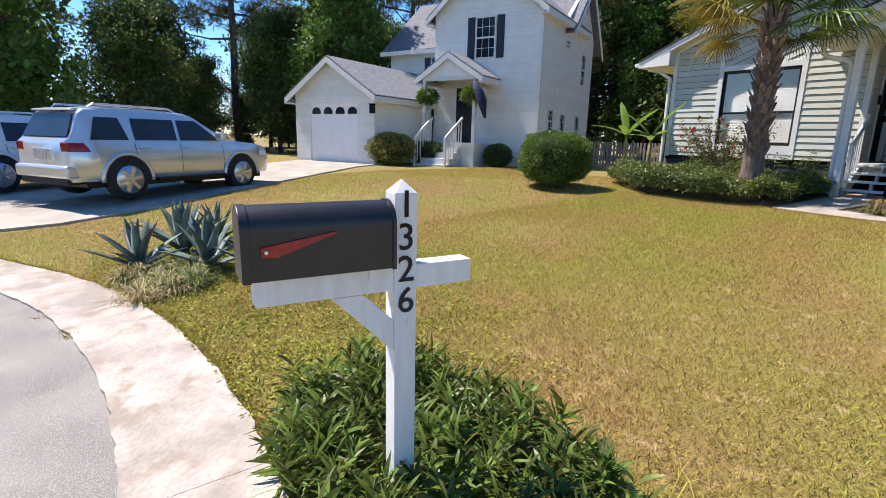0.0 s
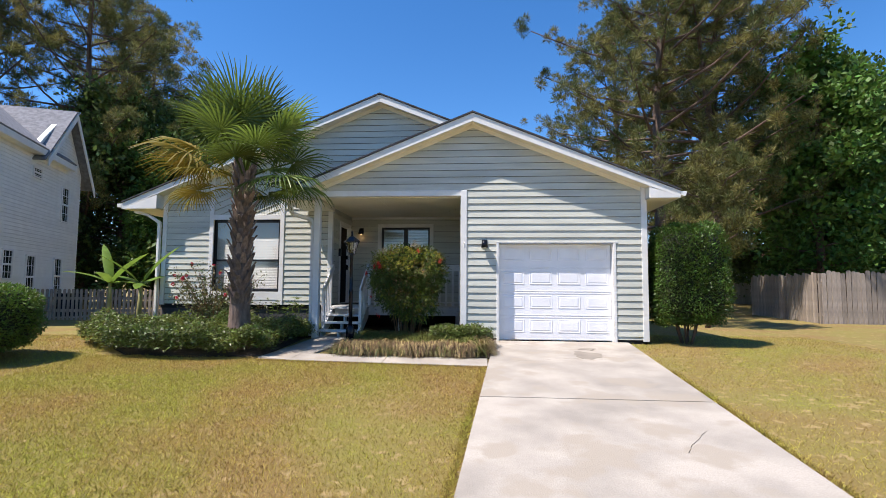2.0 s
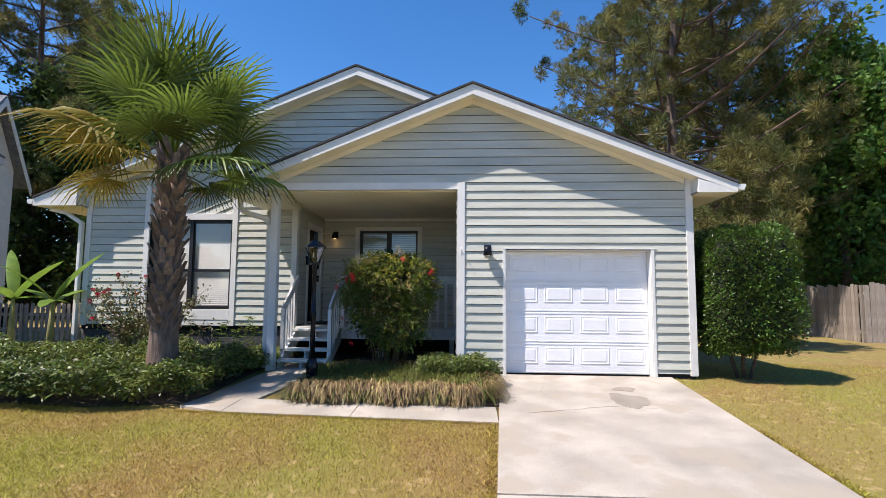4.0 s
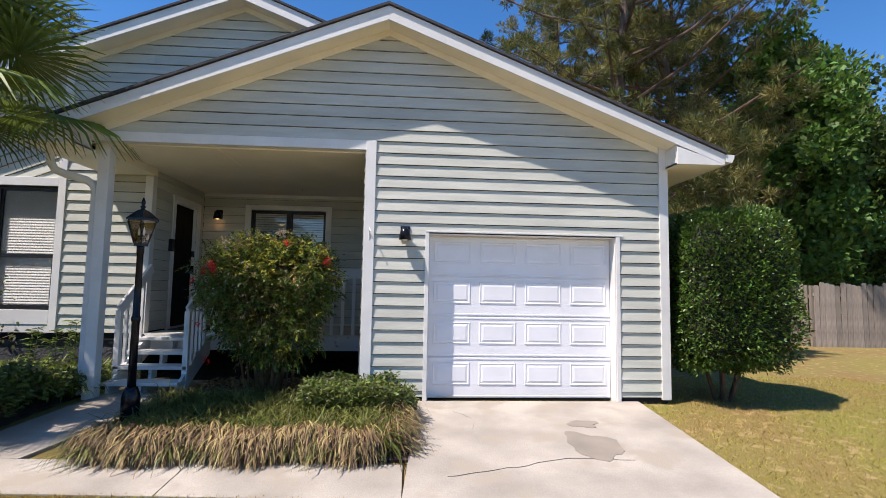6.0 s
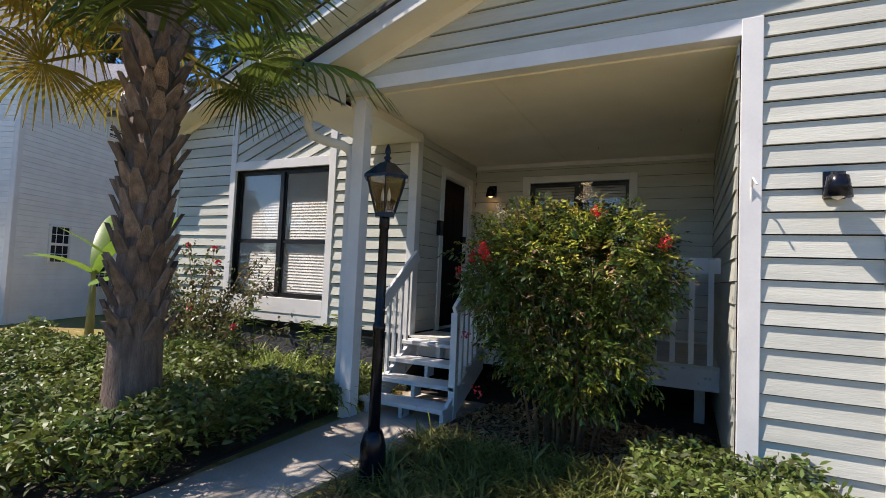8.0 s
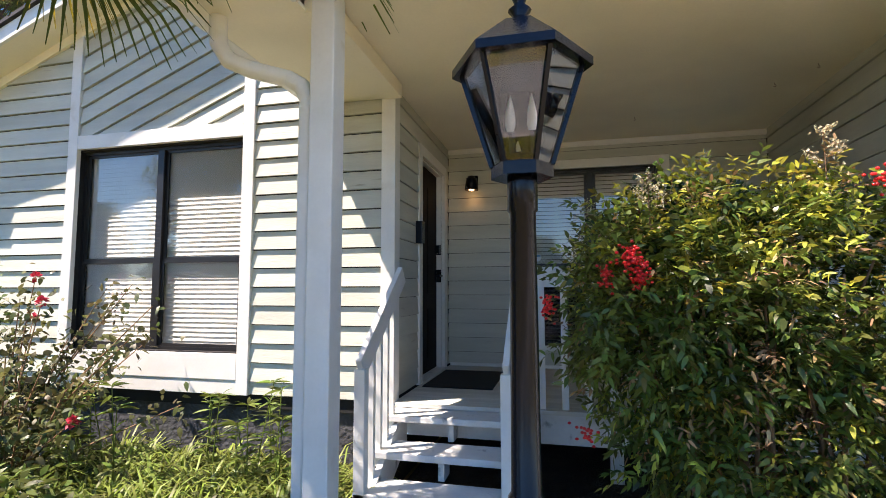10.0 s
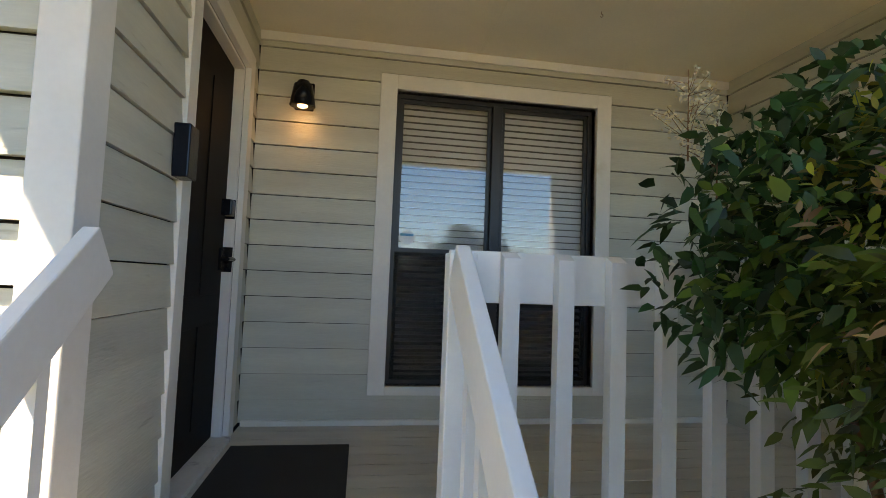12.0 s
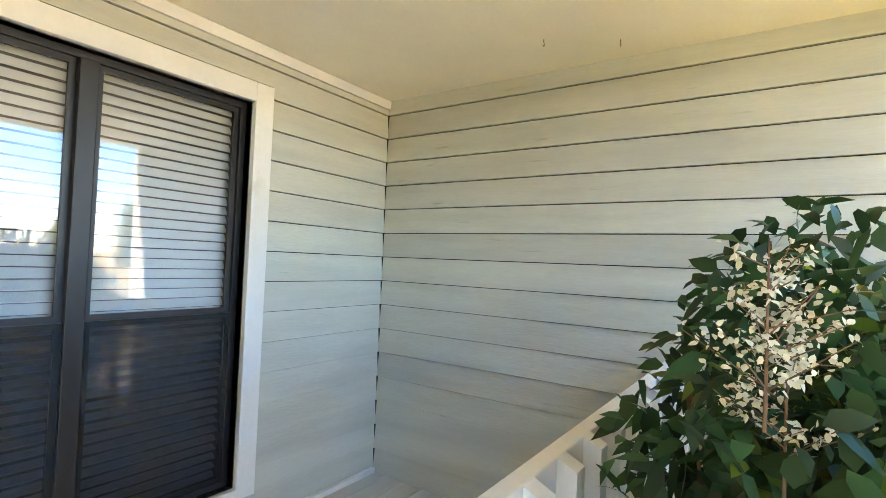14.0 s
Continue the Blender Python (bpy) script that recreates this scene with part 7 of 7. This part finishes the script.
# ---- vehicles ----
def suv(name, label, at, turn, paint, length=4.8, width=1.92):
    t = thing(name, label, "car", at, turn)   # +x is forward
    L, Wd = length / 2, width / 2
    belt = 1.10

    def top(x):
        """Roofline, bonnet and tailgate seen from the side."""
        return float(np.interp(x, [-L, -L + 0.10, -L + 0.30, -L + 0.42, -1.0, 0.05, 0.25, 1.02, 1.25, L - 0.45, L - 0.12, L],
                               [1.12, 1.20, 1.66, 1.73, 1.77, 1.74, 1.69, 1.20, 1.15, 1.08, 0.98, 0.80]))

    def half(x, z):
        """Half width of the body at a place along it and a height."""
        plan = 1 - 0.16 * max(0.0, (abs(x) - (L - 0.55)) / 0.55) ** 2
        side = np.interp(z, [0.36, 0.48, 0.66, 0.90, 1.04, belt, belt + 0.52, 1.72], [0.92, 0.965, 1.0, 0.99, 0.965, 0.925, 0.77, 0.70])
        return float(Wd * plan * side)

    b = Build()
    stations = list(np.linspace(-L, -L + 0.5, 8)) + list(np.linspace(-L + 0.7, L - 0.7, 18)) + list(np.linspace(L - 0.5, L, 8))
    rows = 17
    for x in stations:
        zt = top(x)
        zs = [0.38, 0.48, 0.58, 0.68, 0.80, 0.92]
        base = min(belt, zt - 0.05)
        zs = [min(z, base - 0.02 * (6 - i)) for i, z in enumerate(zs)] + [base]
        ring_ = [(half(x, z), z) for z in zs]
        for u in (0.25, 0.5, 0.75, 0.9):
            ring_.append((half(x, base + (zt - base) * u), base + (zt - base) * u))
        w = ring_[-1][0]
        for a in (20, 40, 58, 74, 86, 90):
            ring_.append((w * (1 - 0.22 * (1 - math.cos(radians(a)))) * (1 if a < 90 else 0) if a > 80 else w * (1 - 0.16 * (a / 74) ** 2), base + (zt - base) * (0.9 + 0.1 * math.sin(radians(a)))))
        b.v += [(x, -y, z) for y, z in ring_] + [(x, y, z) for y, z in ring_[::-1]]
    k = 2 * rows
    for r in range(len(stations) - 1):
        b.f += [(k * r + i, k * r + k + i, k * r + k + i + 1, k * r + i + 1) for i in range(k - 1)]
    b.f += [tuple(range(k)), tuple(range(k * len(stations) - 1, k * (len(stations) - 1) - 1, -1))]
    part("body", b, paint, t, "metallic painted body", smooth=True)
    part("sill", Build().box(-L + 0.25, -Wd * 0.88, 0.26, L - 0.3, Wd * 0.88, 0.42), BLACK, t, "black lower trim", 0.02)

    def skin(x0, x1, x2, x3, z0, z1, s, lift):
        """A patch lying on the body's side: lower edge x0..x1, upper edge x3..x2."""
        p, nx, nz = Build(), 6, 5
        for j in range(nz + 1):
            v_ = j / nz
            for i in range(nx + 1):
                u = i / nx
                x = (x0 + (x1 - x0) * u) * (1 - v_) + (x3 + (x2 - x3) * u) * v_
                z = z0 + (z1 - z0) * v_
                p.v.append((x, s * (half(x, z) + lift), z))
        p.f = [(j * (nx + 1) + i, j * (nx + 1) + i + 1, (j + 1) * (nx + 1) + i + 1, (j + 1) * (nx + 1) + i) for j in range(nz) for i in range(nx)]
        return p

    for s in (-1, 1):
        for x0, x1, x2, x3 in ((-2.02, -1.30, -1.42, -1.86), (-1.18, -0.25, -0.25, -1.18), (-0.17, 0.86, 0.30, -0.17)):
            part("side_window", skin(x0, x1, x2, x3, belt + 0.05, belt + 0.47, s, 0.010), DARKGLASS, t, "dark tinted glass", smooth=True)
        part("roof_rail", Build().tube([(-1.85, s * 0.60, 1.73), (-1.75, s * 0.60, 1.81), (-0.2, s * 0.60, 1.80), (-0.05, s * 0.60, 1.72)], [0.022] * 4, 8), paint, t)
        part("running_board", Build().box(-0.85, s * Wd - 0.10, 0.34, 0.85, s * Wd + 0.05, 0.40), BLACK, t, "black running board", 0.015)
        for xc in (-1.42, 1.40):
            n = 18
            arch = [(xc + 0.47 * math.cos(math.pi * i / n), s * (Wd + 0.006), 0.36 + 0.50 * math.sin(math.pi * i / n)) for i in range(n + 1)]
            part("wheel_arch", Build().prism(arch, (0, -s * 0.3, 0)), TYRE, t, "dark wheel opening")
            lip = [(xc + 0.50 * math.cos(math.pi * i / n), s * (Wd - 0.005), 0.36 + 0.53 * math.sin(math.pi * i / n)) for i in range(n + 1)]
            part("arch_flare", Build().tube(lip, [0.042] * (n + 1), 8), paint, t, smooth=True)
            wheel = part("wheel", Build().tube([(xc, s * (Wd - 0.24 + e), 0.39) for e in (0.0, 0.01, 0.03, 0.24, 0.265, 0.27)], [0.30, 0.36, 0.39, 0.39, 0.365, 0.29], 32), TYRE, t, "black tyre", smooth=True)
            part("rim", Build().tube([(xc, s * (Wd + 0.028), 0.39), (xc, s * (Wd + 0.038), 0.39), (xc, s * (Wd + 0.034), 0.39), (xc, s * (Wd + 0.029), 0.39)], [0.275, 0.272, 0.238, 0.232], 32), CHROME, wheel, "bright alloy rim", smooth=True)
            part("rim_well", Build().tube([(xc, s * (Wd + 0.0295), 0.39), (xc, s * (Wd + 0.0345), 0.39)], [0.236, 0.236], 24), TYRE, wheel, "dark rim well")
            for q in range(6):
                a = q * math.pi / 3 + 0.2
                c_, s_ = math.cos(a), math.sin(a)
                pts = [(0.05, -0.022), (0.24, -0.040), (0.24, 0.040), (0.05, 0.022)]
                part("spoke", Build().prism([(xc + c_ * r_ - s_ * o_, s * (Wd + 0.036), 0.39 + s_ * r_ + c_ * o_) for r_, o_ in pts], (0, s * 0.014, 0)), CHROME, wheel)
            part("hub_cap", Build().tube([(xc, s * (Wd + 0.036), 0.39), (xc, s * (Wd + 0.056), 0.39)], [0.065, 0.055], 16), CHROME, wheel)
        for x in (-1.215, -0.215, 0.88):
            part("door_seam", skin(x, x + 0.012, x + 0.012, x, 0.50, belt - 0.02, s, 0.003), TYRE, t, "dark door gap")
        for x in (-1.02, -0.02):
            part("door_handle", Build().tube([(x - 0.12, s * (half(x, 1.0) - 0.005), 1.0), (x - 0.09, s * (half(x, 1.0) + 0.03), 1.0), (x + 0.09, s * (half(x, 1.0) + 0.03), 1.0), (x + 0.12, s * (half(x, 1.0) - 0.005), 1.0)], [0.014] * 4, 8), paint, t, smooth=True)
        part("mirror", Build().box(0.70, s * Wd * 0.92 - 0.02, 1.16, 0.86, s * (Wd + 0.17), 1.34), paint, t, bevel=0.04)
        part("tail_light", skin(-L + 0.02, -L + 0.34, -L + 0.26, -L + 0.05, 0.93, 1.09, s, 0.012), TAIL, t, "red tail light", smooth=True)
        part("rear_lamp", Build().box(-L - 0.016, s * (Wd - 0.24) - 0.12, 0.93, -L + 0.03, s * (Wd - 0.24) + 0.10, 1.10), TAIL, t, "red tail light", 0.02)
        part("head_light", skin(L - 0.42, L - 0.08, L - 0.10, L - 0.40, 0.80, 0.93, s, 0.010), GARAGE, t, "clear headlight", smooth=True)
    part("rear_window", Build().prism([(-L + 0.085, -0.72, 1.19), (-L + 0.085, 0.72, 1.19), (-L + 0.285, 0.62, 1.62), (-L + 0.285, -0.62, 1.62)], (-0.022, 0, 0.008)), DARKGLASS, t, "dark rear window", 0.006)
    part("spoiler", Build().prism([(-L + 0.22, -0.62, 1.665), (-L + 0.22, 0.62, 1.665), (-L + 0.50, 0.62, 1.705), (-L + 0.50, -0.62, 1.705)], (0, 0, 0.035)), paint, t, bevel=0.015)
    part("bumper", Build().box(-L - 0.09, -Wd * 0.88, 0.44, -L + 0.25, Wd * 0.88, 0.68), paint, t, "painted rear bumper", 0.05)
    part("bumper_trim", Build().box(-L - 0.04, -Wd * 0.80, 0.32, -L + 0.2, Wd * 0.80, 0.45), TYRE, t, "black lower bumper", 0.03)
    part("windscreen", Build().prism([(1.00, -0.74, 1.225), (1.00, 0.74, 1.225), (0.28, 0.64, 1.68), (0.28, -0.64, 1.68)], (0.012, 0, 0.018)), DARKGLASS, t, "windscreen")
    part("plate_recess", Build().box(-L - 0.010, -0.30, 0.76, -L + 0.03, 0.30, 0.98), paint, t, bevel=0.01)
    part("licence_plate", Build().box(-L - 0.02, -0.16, 0.79, -L - 0.011, 0.16, 0.94), PLATE, t, "pale licence plate")
    t.scale = (0.94, 0.94, 0.94)


CHROME = mat("bright_wheel_alloy", (0.62, 0.62, 0.64), 0.3, metal=0.9, vary=0.08, fine=40, bump=0)
SILVER = mat("silver_car_paint", (0.66, 0.67, 0.68), 0.22, metal=0.6, vary=0.03, fine=200, bump=0)
WHITECAR = mat("white_car_paint", (0.72, 0.74, 0.78), 0.25, vary=0.03, fine=200, bump=0)
TYRE = mat("tyre_rubber", (0.015, 0.015, 0.016), 0.8, vary=0.2, fine=60, bump=0.3)
TAIL = mat("tail_light_red", (0.30, 0.012, 0.012), 0.15, vary=0.3, scale=10, fine=30, bump=0)
PLATE = mat("licence_plate", (0.5, 0.42, 0.4), 0.5, vary=0.2, scale=30, fine=60, bump=0)
hd = 118.0
suv("suv", "silver metallic SUV parked on the driveway", (-12.95, -10.95, gz(-12.6, -10.7) + 0.03), hd, SILVER)
suv("parked_car", "white car parked behind the SUV", (-16.3, -13.1, gz(-16.3, -13.0) + 0.03), hd + 4, WHITECAR, 4.5, 1.85)
